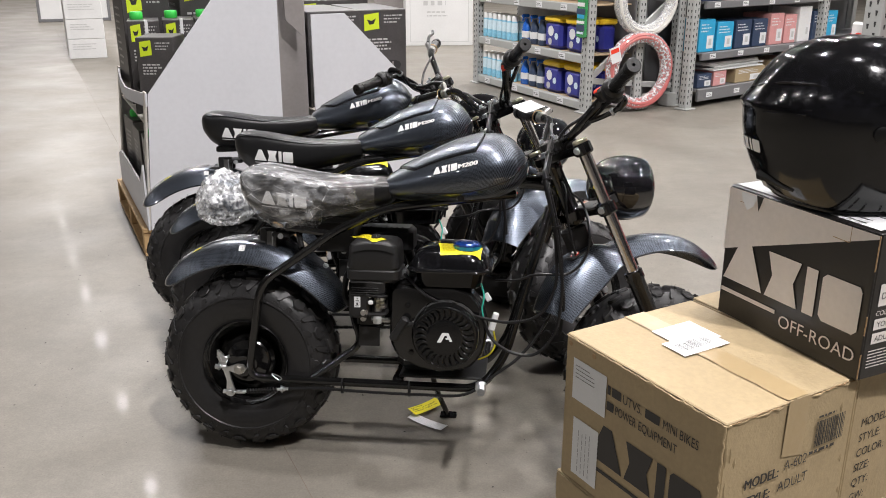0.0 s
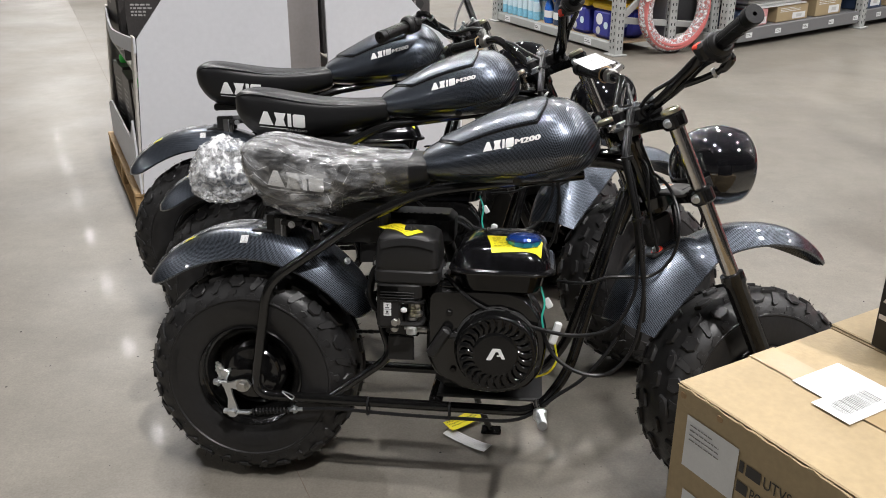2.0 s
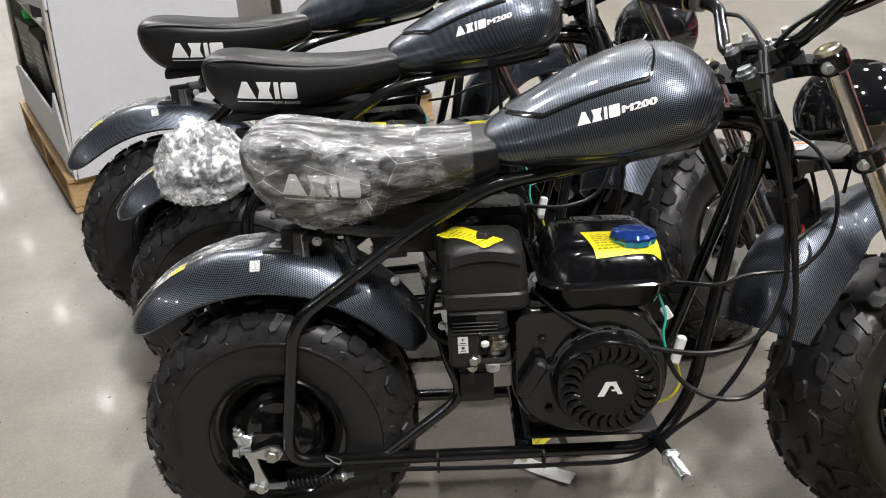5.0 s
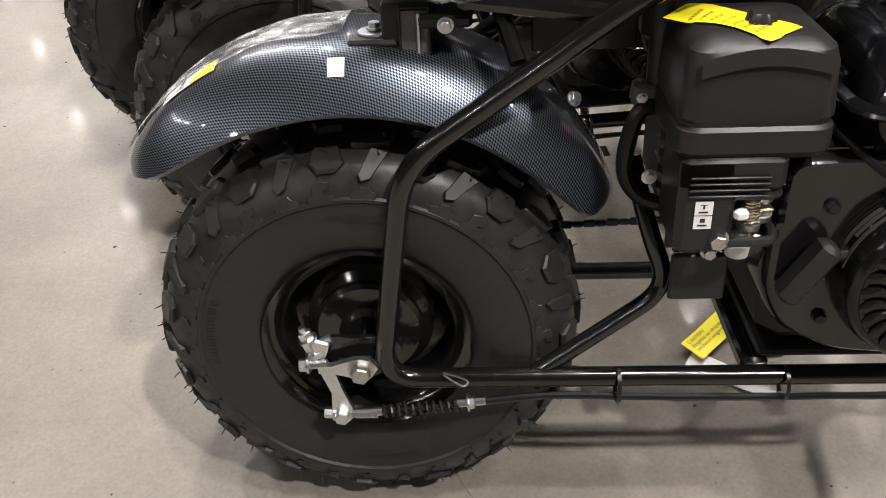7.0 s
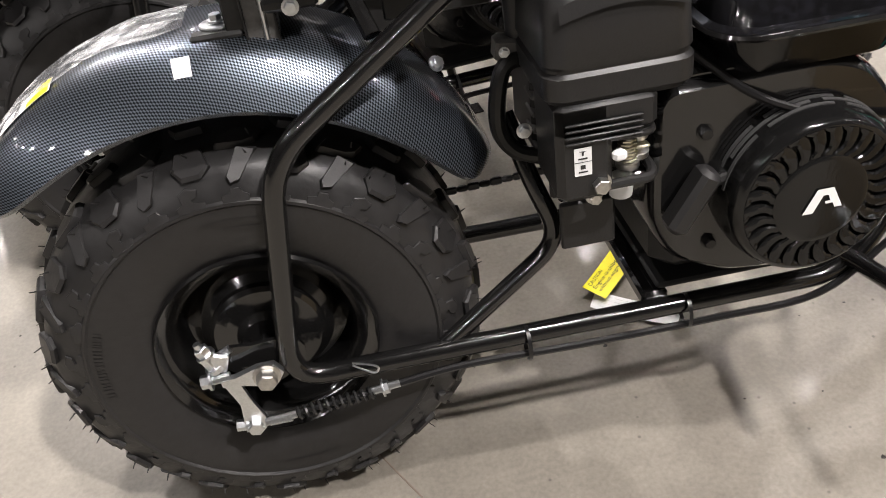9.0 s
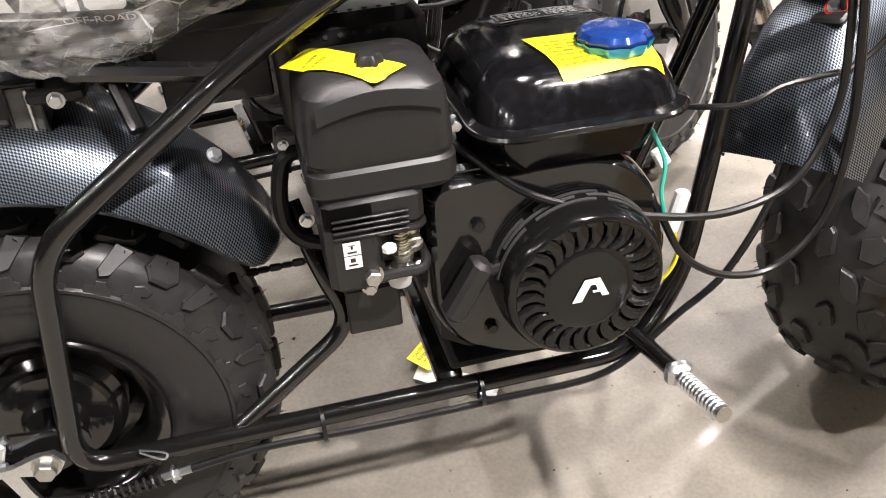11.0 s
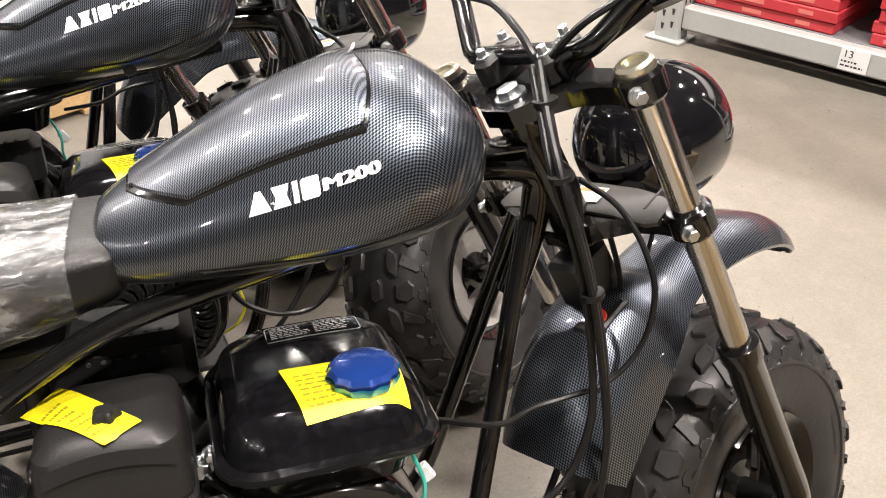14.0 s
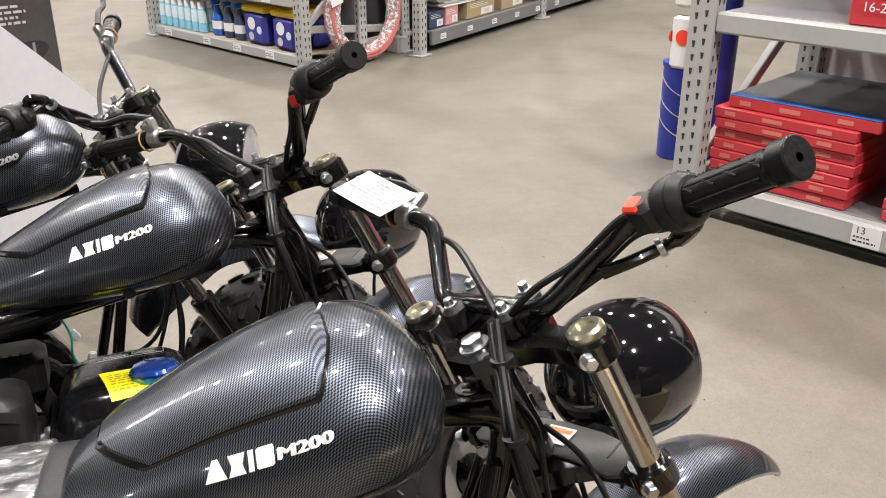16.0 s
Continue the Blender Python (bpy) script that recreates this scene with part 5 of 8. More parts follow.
    outline = [(-0.03, -0.02), (-0.03, 0.02), (-0.008, 0.045), (0.008, 0.075), (0.012, 0.11), (0.01, 0.137), (0.018, 0.154), (0.032, 0.16), (0.048, 0.154), (0.054, 0.137), (0.044, 0.112), (0.048, 0.07), (0.066, 0.058), (0.068, 0.035),
               (0.05, 0.02)]
    outline = outline + [(x, -y) for x, y in outline[::-1]]
    for w, th in ((-0.024, 0.02), (-0.185, 0.022)):
        g = Geo().prism(outline, th, Matrix.Translation((0, 0, w)))
        for s in (-1, 1):
            g.lathe([(0.0215, 0), (0.0245, 0.004), (0.0245, th + 0.006), (0.021, th + 0.01)], (0.022 + 0.0117 * (w + 0.66) / 0.66, s * 0.139, w - 0.006), (0, 0, 1), 20)
        part("triple_clamp", g, GLOSS, bike, "", sm)
    g = hex_bolt(Geo(), (-0.002, 0, -0.004), (0, 0, 1), 0.013, 0.012)
    part("stem_nut", g, ZINC, bike, "", sm)
    for s in (-1, 1):
        fork = part("fork_leg", Geo().tube([(0.022, s * 0.139, -0.004), (0.022, s * 0.139, -0.37)], 0.0158, 20), CHROME, bike, "chrome fork tube with black slider", fork_turn(angle))
        part("fork_cap", Geo().lathe([(0.017, -0.004), (0.0195, 0.0), (0.0195, 0.007), (0.016, 0.01), (0.011, 0.01), (0.011, 0.006), (0.0, 0.006)], (0.022, s * 0.139, 0), (0, 0, 1), 24), BRASS, fork)
        g = Geo().lathe([(0.0185, -0.348), (0.024, -0.35), (0.0245, -0.37), (0.0215, -0.376), (0.0215, -0.6), (0.019, -0.63), (0.014, -0.641), (0.014, -0.676), (0.0, -0.676)], (0.022, s * 0.139, 0), (0, 0, 1), 20)
        g.box((0.03, s * 0.134, -0.658), (0.045, 0.016, 0.04), 0.006)
        part("slider", g, GLOSS, fork)
        g = Geo()
        hex_bolt(g, (0.0, s * 0.15, -0.014), (-0.5, s * 1, 0), 0.0068, 0.012)
        hex_bolt(g, (0.0, s * 0.15, -0.174), (-0.5, s * 1, 0), 0.0068, 0.012)
        hex_bolt(g, (0.03, s * 0.143, -0.66), (0, s, 0), 0.0115, 0.016)
        parts("clamp_bolt", g, ZINC, fork)
        block = part("bar_clamp", Geo().box((0.04, s * 0.045, 0.012), (0.06, 0.026, 0.034), 0.006), SATIN, bike, "", sm)
        g = Geo()
        for u in (0.022, 0.058):
            hex_bolt(g, (u, s * 0.045, 0.028), (0, 0, 1), 0.0056, 0.011)
        parts("clamp_screw", g, ZINC, block)
    # front wheel
    hub = sm @ Matrix.Translation((0.03, 0, -0.66))
    fw = part("front_wheel", rim_geo(), GLOSS, bike, "gloss black steel rim", hub)
    fit_tyre(fw)
    g = Geo().lathe([(0.018, -0.1), (0.018, -0.05), (0.04, -0.045), (0.045, -0.02), (0.045, 0.02), (0.04, 0.045), (0.018, 0.05), (0.018, 0.1)], axis=(0, 1, 0), n=24)
    g.tube([(0, -0.137, 0), (0, 0.137, 0)], 0.01, 10)
    spokes = Geo()
    for k in range(4):
        a = k * math.pi / 2 + 0.3
        for s in (-1, 1):
            spokes.tube([(0.088 * math.cos(a), s * 0.025, 0.088 * math.sin(a)), (0.03 * math.cos(a), s * 0.05, 0.03 * math.sin(a))], 0.008, 6)
    part("hub", g, GLOSS, fw)
    parts("spoke", spokes, GLOSS, fw)
    # front fender: angles from ahead of the stem to along it
    rows = sections([(29.5, 0.346, 0.3445, 0.005), (30.4, 0.35, 0.343, 0.017), (34, 0.357, 0.341, 0.031), (41, 0.366, 0.339, 0.046), (49, 0.375, 0.337, 0.058), (58, 0.379, 0.334, 0.063), (72, 0.38, 0.329, 0.064), (82, 0.376, 0.326, 0.067), (87, 0.376, 0.322, 0.071),
                     (90, 0.387, 0.318, 0.076), (95, 0.4, 0.312, 0.082), (103, 0.405, 0.306, 0.087), (112, 0.4, 0.306, 0.091), (120, 0.388, 0.311, 0.092), (127, 0.376, 0.318, 0.092)], 4)
    ff = part("front_fender", arc_fender(Vector((0.03, 0, -0.66)), rows, crown_power=3.5), CARBON, bike, "glossy carbon-weave front fender with a domed rear flap", sm)
    g = Geo().box((-0.015, 0, -0.245), (0.06, 0.05, 0.085), 0.006)
    g.box((-0.045, -0.03, -0.27), (0.06, 0.04, 0.008), 0.003)
    part("fender_mount", g, SATIN, ff)
    g = Geo().lathe([(0.013, 0), (0.013, 0.003), (0.0, 0.003)], (-0.0525, -0.032, -0.2665), (-0.25, -0.1, 1), 18)
    part("red_washer", g, REDPL, ff)
    part("mount_bolt", hex_bolt(Geo(), (-0.0532, -0.0323, -0.264), (-0.25, -0.1, 1), 0.007, 0.008), ZINC, ff)
    # dull plate across the lower clamp, its ends dropping to the fork legs
    g = Geo()
    cross = []
    for y, x0, x1, drop in ((-0.118, 0.006, 0.034, 0.002), (-0.105, 0.0, 0.044, 0.001), (-0.085, 0.002, 0.05, 0.0), (-0.06, 0.005, 0.054, -0.001), (0.0, 0.007, 0.056, -0.002)):
        cross.append((y, x0, x1, drop))
    cross += [(-y, x0, x1, drop) for y, x0, x1, drop in cross[-2::-1]]
    g.rings([[(x0, y, -0.166 - d), (x0, y, -0.161 - d), (x0 + 0.004, y, -0.1595 - d), (x1 - 0.004, y, -0.1595 - d), (x1, y, -0.162 - d), (x1, y, -0.174 - d), (x1 - 0.003, y, -0.174 - d), (x1 - 0.004, y, -0.166 - d)]
             for y, x0, x1, d in cross])
    tray = part("top_plate", g, DULLPLATE, ff, "dull dark grey plate with a warning label")
    part("stay", Geo().box((0.06, 0, -0.19), (0.03, 0.05, 0.006), 0.002), SATIN, ff)
    place = on_plane((0.0185, 0.012, -0.1568), (0, -1, 0), (1, 0, 0), 0.0006)
    part("warning_label", Geo().add([place(0, 0), place(0.042, 0), place(0.042, 0.026), place(0, 0.026)], [(0, 1, 2, 3)]), PAPER, ff)
    part("label_heading", Geo().add([place(0.003, 0.017) + Vector((0, 0, 0.0006)), place(0.039, 0.017) + Vector((0, 0, 0.0006)), place(0.039, 0.023) + Vector((0, 0, 0.0006)), place(0.003, 0.023) + Vector((0, 0, 0.0006))], [(0, 1, 2, 3)]), ORANGE, ff)
    part("label_text", bar_rows(Geo(), lambda x, y: place(x, y) + Vector((0, 0, 0.0005)), 0.004, 0.012, 0.034, 3, 0.004, 0.0018, 9), GREYPRINT, ff)
    # headlamp
    h = Vector((math.cos(RAKE), 0, -math.sin(RAKE)))
    at_h = Vector((0.163, 0, -0.168))
    prof = [(0.0, -0.095), (0.015, -0.0945), (0.03, -0.091), (0.045, -0.085), (0.058, -0.075), (0.07, -0.06), (0.079, -0.042), (0.085, -0.02), (0.0875, 0.0), (0.0865, 0.022), (0.083, 0.042), (0.0805, 0.052), (0.0785, 0.054)]
    head = part("headlamp", Geo().lathe(prof, at_h, h, 48), LAMPSHELL, bike, "gloss black round headlamp shell", sm)
    part("lens", Geo().lathe([(0.0785, 0.05), (0.066, 0.058), (0.04, 0.064), (0.0, 0.066)], at_h, h, 40), LENS, head)
    g = Geo()
    for s in (-1, 1):
        g.box((0.055, s * 0.092, -0.17), (0.07, 0.004, 0.022), 0.001)
    parts("ear", g, SATIN, head)
    part("lead", Geo().tube(flowing([(0.10, -0.03, -0.205), (0.085, -0.04, -0.225), (0.075, -0.03, -0.25), (0.07, -0.02, -0.27)]), 0.003, 6), CABLE, head)

    # handlebar with controls, about the bar's own axis
    bt = bar_turn(angle - 0.5, roll)
    right = [(0, -0.05, 0), (0.0, -0.085, 0), (0.093, -0.163, 0.032), (0.1068, -0.348, 0.0808)]
    left = [(x, -y, z) for x, y, z in right[::-1]]
    bar = part("handlebar", Geo().tube(bent(left + right, 0.026, 6), 0.0112, 14), GLOSS, bike, "gloss black tube handlebar with rubber grips", bt)
    for s in (-1, 1):
        a, b = Vector((0.0981, s * 0.2315, 0.05)), Vector((0.1074, s * 0.3564, 0.0829))
        d = (b - a).normalized()
        g = Geo().lathe([(0.0158, 0.0), (0.0158, 0.104), (0.0142, 0.106), (0.0142, 0.11), (0.0188, 0.111), (0.0188, 0.128), (0.0176, 0.1295), (0.004, 0.1295), (0.004, 0.118), (0.0, 0.118)], a, d, 26)
        q = d.orthogonal().normalized()
        w = d.cross(q)
        for k in range(6):
            t = 2 * math.pi * k / 6
            n_ = q * math.cos(t) + w * math.sin(t)
            for j in range(4):
                p = a + d * (0.016 + 0.025 * j) + n_ * 0.0158
                t2 = t + 0.5
                p2 = a + d * (0.016 + 0.025 * j + 0.014) + (q * math.cos(t2) + w * math.sin(t2)) * 0.0158
                g.tube([p, p2], 0.0013, 5)
            g.tube([a + d * 0.01 + n_ * 0.0156, a + d * 0.1 + n_ * 0.0156], 0.0012, 5)
        part("grip", g, GRIP, bar)
        if s < 0:
            g = Geo().lathe([(0.016, -0.04), (0.021, -0.036), (0.0225, -0.016), (0.026, -0.014), (0.0275, -0.002), (0.0255, 0.003), (0.0265, 0.006), (0.024, 0.012), (0.02, 0.016)], a, d, 28)
            g.box(a - d * 0.028 + Vector((-0.012, 0.004, 0.008)), (0.03, 0.03, 0.036), 0.006)
            g.box(a - d * 0.01 + Vector((0.0, 0, -0.022)), (0.024, 0.03, 0.022), 0.005)
            part("throttle_housing", g, SATIN, bar)
            part("kill_switch", Geo().box(a - d * 0.03 + Vector((-0.016, 0.006, 0.02)), (0.02, 0.02, 0.014), 0.003), REDPL, bar, "red stop switch")
            a2 = a - d * 0.022
            lever = [a2 - d * 0.004 + Vector((0.006, 0, -0.016)), a2 + d * 0.004 + Vector((0.018, 0, -0.036)), a2 + Vector((0.004, 0.016, -0.046)), a2 + Vector((-0.022, 0.043, -0.044)), a2 + Vector((-0.052, 0.07, -0.036))]
            part("throttle_elbow", Geo().tube(flowing(lever), [0.009] * 13 + [0.0065] * 12, 10), GLOSS, bar)
            e = lever[-1]
            band = (lever[3] - lever[2]).normalized()
            part("elbow_band", Geo().lathe([(0.0088, -0.003), (0.0102, -0.003), (0.0102, 0.003), (0.0088, 0.003)], lever[2].lerp(lever[3], 0.45), band, 14), ZINC, bar)
            part("control_cable", Geo().tube(flowing([lever[3].lerp(e, 0.6), e, Vector((0.03, -0.118, 0.002)), Vector((0.004, -0.088, -0.004)), Vector((-0.014, -0.064, -0.012)), Vector((-0.018, -0.052, -0.034))]), 0.0046, 8), CABLE, bar)
        else:
            g = Geo().lathe([(0.0135, -0.034), (0.017, -0.03), (0.017, -0.012), (0.0135, -0.008)], a, d, 18)
            g.box(a - d * 0.022 + Vector((0.02, 0, 0.004)), (0.032, 0.024, 0.016), 0.004)
            hex_bolt(g, a - d * 0.022 + Vector((0.024, 0.006, 0.012)), (0, 0, 1), 0.005, 0.006)
            part("lever_perch", g, STEEL, bar)
            part("tag_string", Geo().tube([a + d * 0.002 + (q * math.cos(k * math.pi / 6) + w * math.sin(k * math.pi / 6)) * 0.019 for k in range(12)], 0.0016, 6, loop=True), PINE, bar, "tan rubber band")
            lev = [a - d * 0.024 + Vector((0.034, 0, 0.0)), a + d * 0.03 + Vector((0.046, 0, -0.004)), a + d * 0.09 + Vector((0.044, 0, -0.008)), a + d * 0.125 + Vector((0.05, 0, -0.008))]
            part("clutch_lever", Geo().tube(flowing(lev), 0.006, 8), SATIN, bar)
    for k, dz in enumerate((0.012, -0.012)):
        up = [(0.094, -0.205, 0.036 + dz), (0.086, -0.162, 0.03 + dz), (0.045, -0.12, 0.014 + dz), (0.008, -0.085, 0.012 + dz), (-0.018, -0.05 - 0.012 * k, 0.004), (-0.016, -0.045 - 0.014 * k, -0.03)]
        part("control_cable", Geo().tube(flowing(up), 0.0042, 8), CABLE, bar)
    up = [(0.098, 0.2, 0.03), (0.086, 0.168, 0.022), (0.066, 0.105, 0.026), (0.036, 0.045, 0.036), (0.0, -0.012, 0.03), (-0.024, -0.042, 0.004), (-0.02, -0.054, -0.03)]
    part("control_cable", Geo().tube(flowing(up), 0.0042, 8), CABLE, bar)
    # cables down the stem
    for k, path in enumerate((
            [(0.826, -0.046, 0.858), (0.82, -0.085, 0.818), (0.814, -0.128, 0.772), (0.828, -0.141, 0.719), (0.843, -0.144, 0.655), (0.855, -0.147, 0.58), (0.86, -0.152, 0.478), (0.845, -0.155, 0.385),
             (0.80, -0.152, 0.328), (0.74, -0.152, 0.328), (0.69, -0.147, 0.358), (0.662, -0.14, 0.41), (0.64, -0.12, 0.46)],
            [(0.818, -0.044, 0.86), (0.812, -0.082, 0.82), (0.806, -0.124, 0.774), (0.819, -0.138, 0.719), (0.834, -0.14, 0.655), (0.844, -0.142, 0.58), (0.842, -0.146, 0.5), (0.805, -0.15, 0.43),
             (0.735, -0.152, 0.408), (0.655, -0.152, 0.418), (0.57, -0.15, 0.445), (0.51, -0.145, 0.473), (0.455, -0.11, 0.516)],
            [(0.822, -0.052, 0.866), (0.815, -0.09, 0.822), (0.81, -0.134, 0.776), (0.822, -0.149, 0.719), (0.838, -0.151, 0.655), (0.852, -0.15, 0.57), (0.866, -0.14, 0.46), (0.86, -0.11, 0.37)],
            [(0.85, 0.0, 0.76), (0.862, -0.055, 0.74), (0.872, -0.06, 0.66), (0.9, -0.06, 0.56), (0.93, -0.05, 0.52), (0.935, -0.03, 0.6), (0.92, 0.0, 0.69)])):
        part("cable", Geo().tube(flowing(path), 0.0042 if k != 3 else 0.0034, 8), CABLE, bike)
    part("cable", Geo().tube(flowing([(0.69, -0.075, 0.5), (0.747, -0.126, 0.513), (0.785, -0.131, 0.528), (0.823, -0.131, 0.532), (0.867, -0.122, 0.531), (0.899, -0.12, 0.55), (0.92, -0.12, 0.586), (0.926, -0.118, 0.631), (0.922, -0.1, 0.67), (0.905, -0.07, 0.71), (0.88, -0.03, 0.73)]), 0.0034, 8), CABLE, bike)
    g = Geo()
    for x, y, z in ((0.819, -0.075, 0.832), (0.812, -0.128, 0.774), (0.84, -0.145, 0.655)):
        g.lathe([(0.0105, -0.003), (0.0125, -0.003), (0.0125, 0.003), (0.0105, 0.003)], (x, y, z), (0.2, 0, -1), 12)
    parts("cable_clip", g, CABLE, bike)
    part("ground_wire", Geo().tube(flowing([(0.655, -0.12, 0.5), (0.664, -0.135, 0.47), (0.66, -0.14, 0.44), (0.665, -0.142, 0.41)]), 0.0022, 6), GREENW, bike, "green wire with white connector")
    g = Geo().box((0.69, -0.12, 0.40), (0.016, 0.012, 0.05), 0.003, Matrix.Rotation(radians(15), 3, "Y"))
    g.box((0.672, -0.11, 0.462), (0.014, 0.01, 0.022), 0.002, Matrix.Rotation(radians(-30), 3, "Y"))
    parts("connector", g, PAPER, bike)
    part("yellow_wire", Geo().tube(flowing([(0.69, -0.12, 0.375), (0.695, -0.12, 0.34), (0.68, -0.115, 0.31), (0.65, -0.1, 0.29)]), 0.0022, 6), YELLOW, bike)
    return bike


STEERED = {"triple_clamp", "stem_nut", "fork_leg", "bar_clamp", "front_wheel", "front_fender", "headlamp"}


def set_steering(bike, angle, roll):
    for o in bike.children:
        base = o.name.split(".")[0]
        if base == "front_wheel":
            o.matrix_basis = steer(angle) @ Matrix.Translation((0.03, 0, -0.66))
        elif base == "fork_leg":
            o.matrix_basis = fork_turn(angle)
        elif base in STEERED:
            o.matrix_basis = steer(angle)
        elif base == "handlebar":
            o.matrix_basis = bar_turn(angle, roll)


def bike_place(x, y, heading, lean):
    return Matrix.Translation((x, y, 0.0)) @ Matrix.Rotation(radians(heading), 4, "Z") @ Matrix.Rotation(radians(lean), 4, "X")


BIKE_A = bike_place(-0.55, 2.209, -5.5, -9.0)
BIKE_B = bike_place(-0.667, 2.678, 1.0, -10.3)
BIKE_C = bike_place(-0.852, 3.035, 9.5, -8.3)
bike_a = make_bike(BIKE_A, 24.5, -13.1)
bike_b = copy_thing(bike_a, BIKE_B)
set_steering(bike_b, 29.5, -75.0)
bike_c = copy_thing(bike_a, BIKE_C)
set_steering(bike_c, -35.0, -88.0)
for wheel in [o for o in bike_b.children if o.name.startswith("front_wheel")]:
    # the second bike has dished silver wheel discs round its black hub
    for s in (-1, 1):
        part("wheel_disc", Geo().lathe([(0.019, s * 0.034), (0.034, s * 0.036), (0.05, s * 0.047), (0.07, s * 0.051), (0.088, s * 0.05), (0.0955, s * 0.062), (0.1005, s * 0.0715)],
                                       axis=(0, 1, 0), n=48, caps=False), SILVERRIM, wheel, "dusty silver dished wheel disc")
tagged(bike_a, "black mini bike with carbon-weave tank, its saddle under clear film")

film = part("seat_film", film_geo(SEAT, SEAT_SHAPE, 0.003, 0.372, 0.035, 3.0), FILM, None, "", None, 60)
film.matrix_basis = BIKE_A
tagged(film, "wrinkled clear plastic film drawn over a black saddle", "plastic wrap")


def crumpled_bag():
    rings = []
    n, m = 110, 70
    for k in range(m):
        t = k / (m - 1)
        lat = math.pi * t
        ring = []
        for i in range(n):
            a = 2 * math.pi * i / n
            d = Vector((math.sin(lat) * math.cos(a), math.sin(lat) * math.sin(a), -math.cos(lat)))
            r = 1 + 0.16 * noise.noise(d * 1.8 + Vector((3, 1, 5))) + 0.09 * (1 - 2.2 * abs(noise.noise(d * 3.2 + Vector((1, 8, 2))))) + 0.045 * (1 - 2.2 * abs(noise.noise(d * 7)))
            ring.append(Vector((d.x * 0.086 * r, d.y * 0.086 * r, d.z * 0.078 * r + 0.018 * max(0, t - 0.8) / 0.2 * (1 if d.x > -0.3 else 0.2))))
        rings.append(ring)
    ob = part("crumpled_film", Geo().rings(rings), BAGFILM, None, "", None, 60)
    ob.matrix_basis = Matrix.Translation((-0.676, 2.64, 0.585))
    tagged(ob, "crumpled clear plastic film bunched on a rear fender", "plastic wrap")


crumpled_bag()


def hang_tag(at, w, h, body, label, lines, ink, seed, bend=0.15, words=()):
    g = Geo()
    n = 6
    pt = lambda u, v, lift: at @ Vector((u * w, v * h, lift + bend * w * (u - 0.5) ** 2))
    g.add([pt(i / n, k / n, 0) for i in range(n + 1) for k in range(n + 1)] + [pt(i / n, k / n, -0.0006) for i in range(n + 1) for k in range(n + 1)],
          [(i * (n + 1) + k, i * (n + 1) + k + 1, (i + 1) * (n + 1) + k + 1, (i + 1) * (n + 1) + k) for i in range(n) for k in range(n)]
          + [(49 + i * (n + 1) + k, 49 + (i + 1) * (n + 1) + k, 49 + (i + 1) * (n + 1) + k + 1, 49 + i * (n + 1) + k + 1) for i in range(n) for k in range(n)])
    ob = part("hang_tag", g, body)
    tagged(ob, label, "tag")
    g = Geo()
    rnd = random.Random(seed)
    for text, v, size, x0, x1 in words:
        g2 = fitted_words(text, size, (x1 - x0) * w, lambda x, y, v=v, x0=x0: pt(x0 + x / w, v + y / h, 0.0008))
        g.add(g2.v, g2.f)
    for k in range(lines):
        v = 0.8 - 0.62 * k / max(1, lines - 1)
        u = 0.1
        end = rnd.uniform(0.6, 0.92)
        while u < end:
            d = rnd.uniform(0.05, 0.14)
            g.add([pt(u, v, 0.0008), pt(u + d, v, 0.0008), pt(u + d, v + 0.022, 0.0008), pt(u, v + 0.022, 0.0008)], [(0, 1, 2, 3)])
            u += d + 0.03
    part("fine_print", g, ink, ob)
    return ob


hang_tag(Matrix.Translation((-0.082, 2.308, 0.012)) @ Matrix.Rotation(radians(40), 4, "Z") @ Matrix.Rotation(radians(8), 4, "X"), 0.106, 0.038, YELLOW,
         "yellow caution tag with black print lying on the floor", 0, INK, 11,
         words=(("CAUTION", 0.74, 0.0055, 0.08, 0.45), ("Engine is shipped", 0.52, 0.0055, 0.08, 0.86), ("without engine oil.", 0.3, 0.0055, 0.08, 0.86)))
hang_tag(Matrix.Translation((-0.106, 2.307, 0.004)) @ Matrix.Rotation(radians(-37), 4, "Z"), 0.125, 0.034, PAPER, "white paper tag lying on the floor under a bike", 4, GREYPRINT, 12)
hang_tag(Matrix.Translation((0.234, 2.472, 0.885)) @ Matrix.Rotation(radians(105), 4, "Z") @ Matrix.Scale(-1, 4, (0, 1, 0)) @ Matrix.Rotation(radians(15), 4, "X"), 0.118, 0.06, PAPER,
         "white paper instruction tag tied to a handlebar", 7, TAGINK, 13, 0.05)


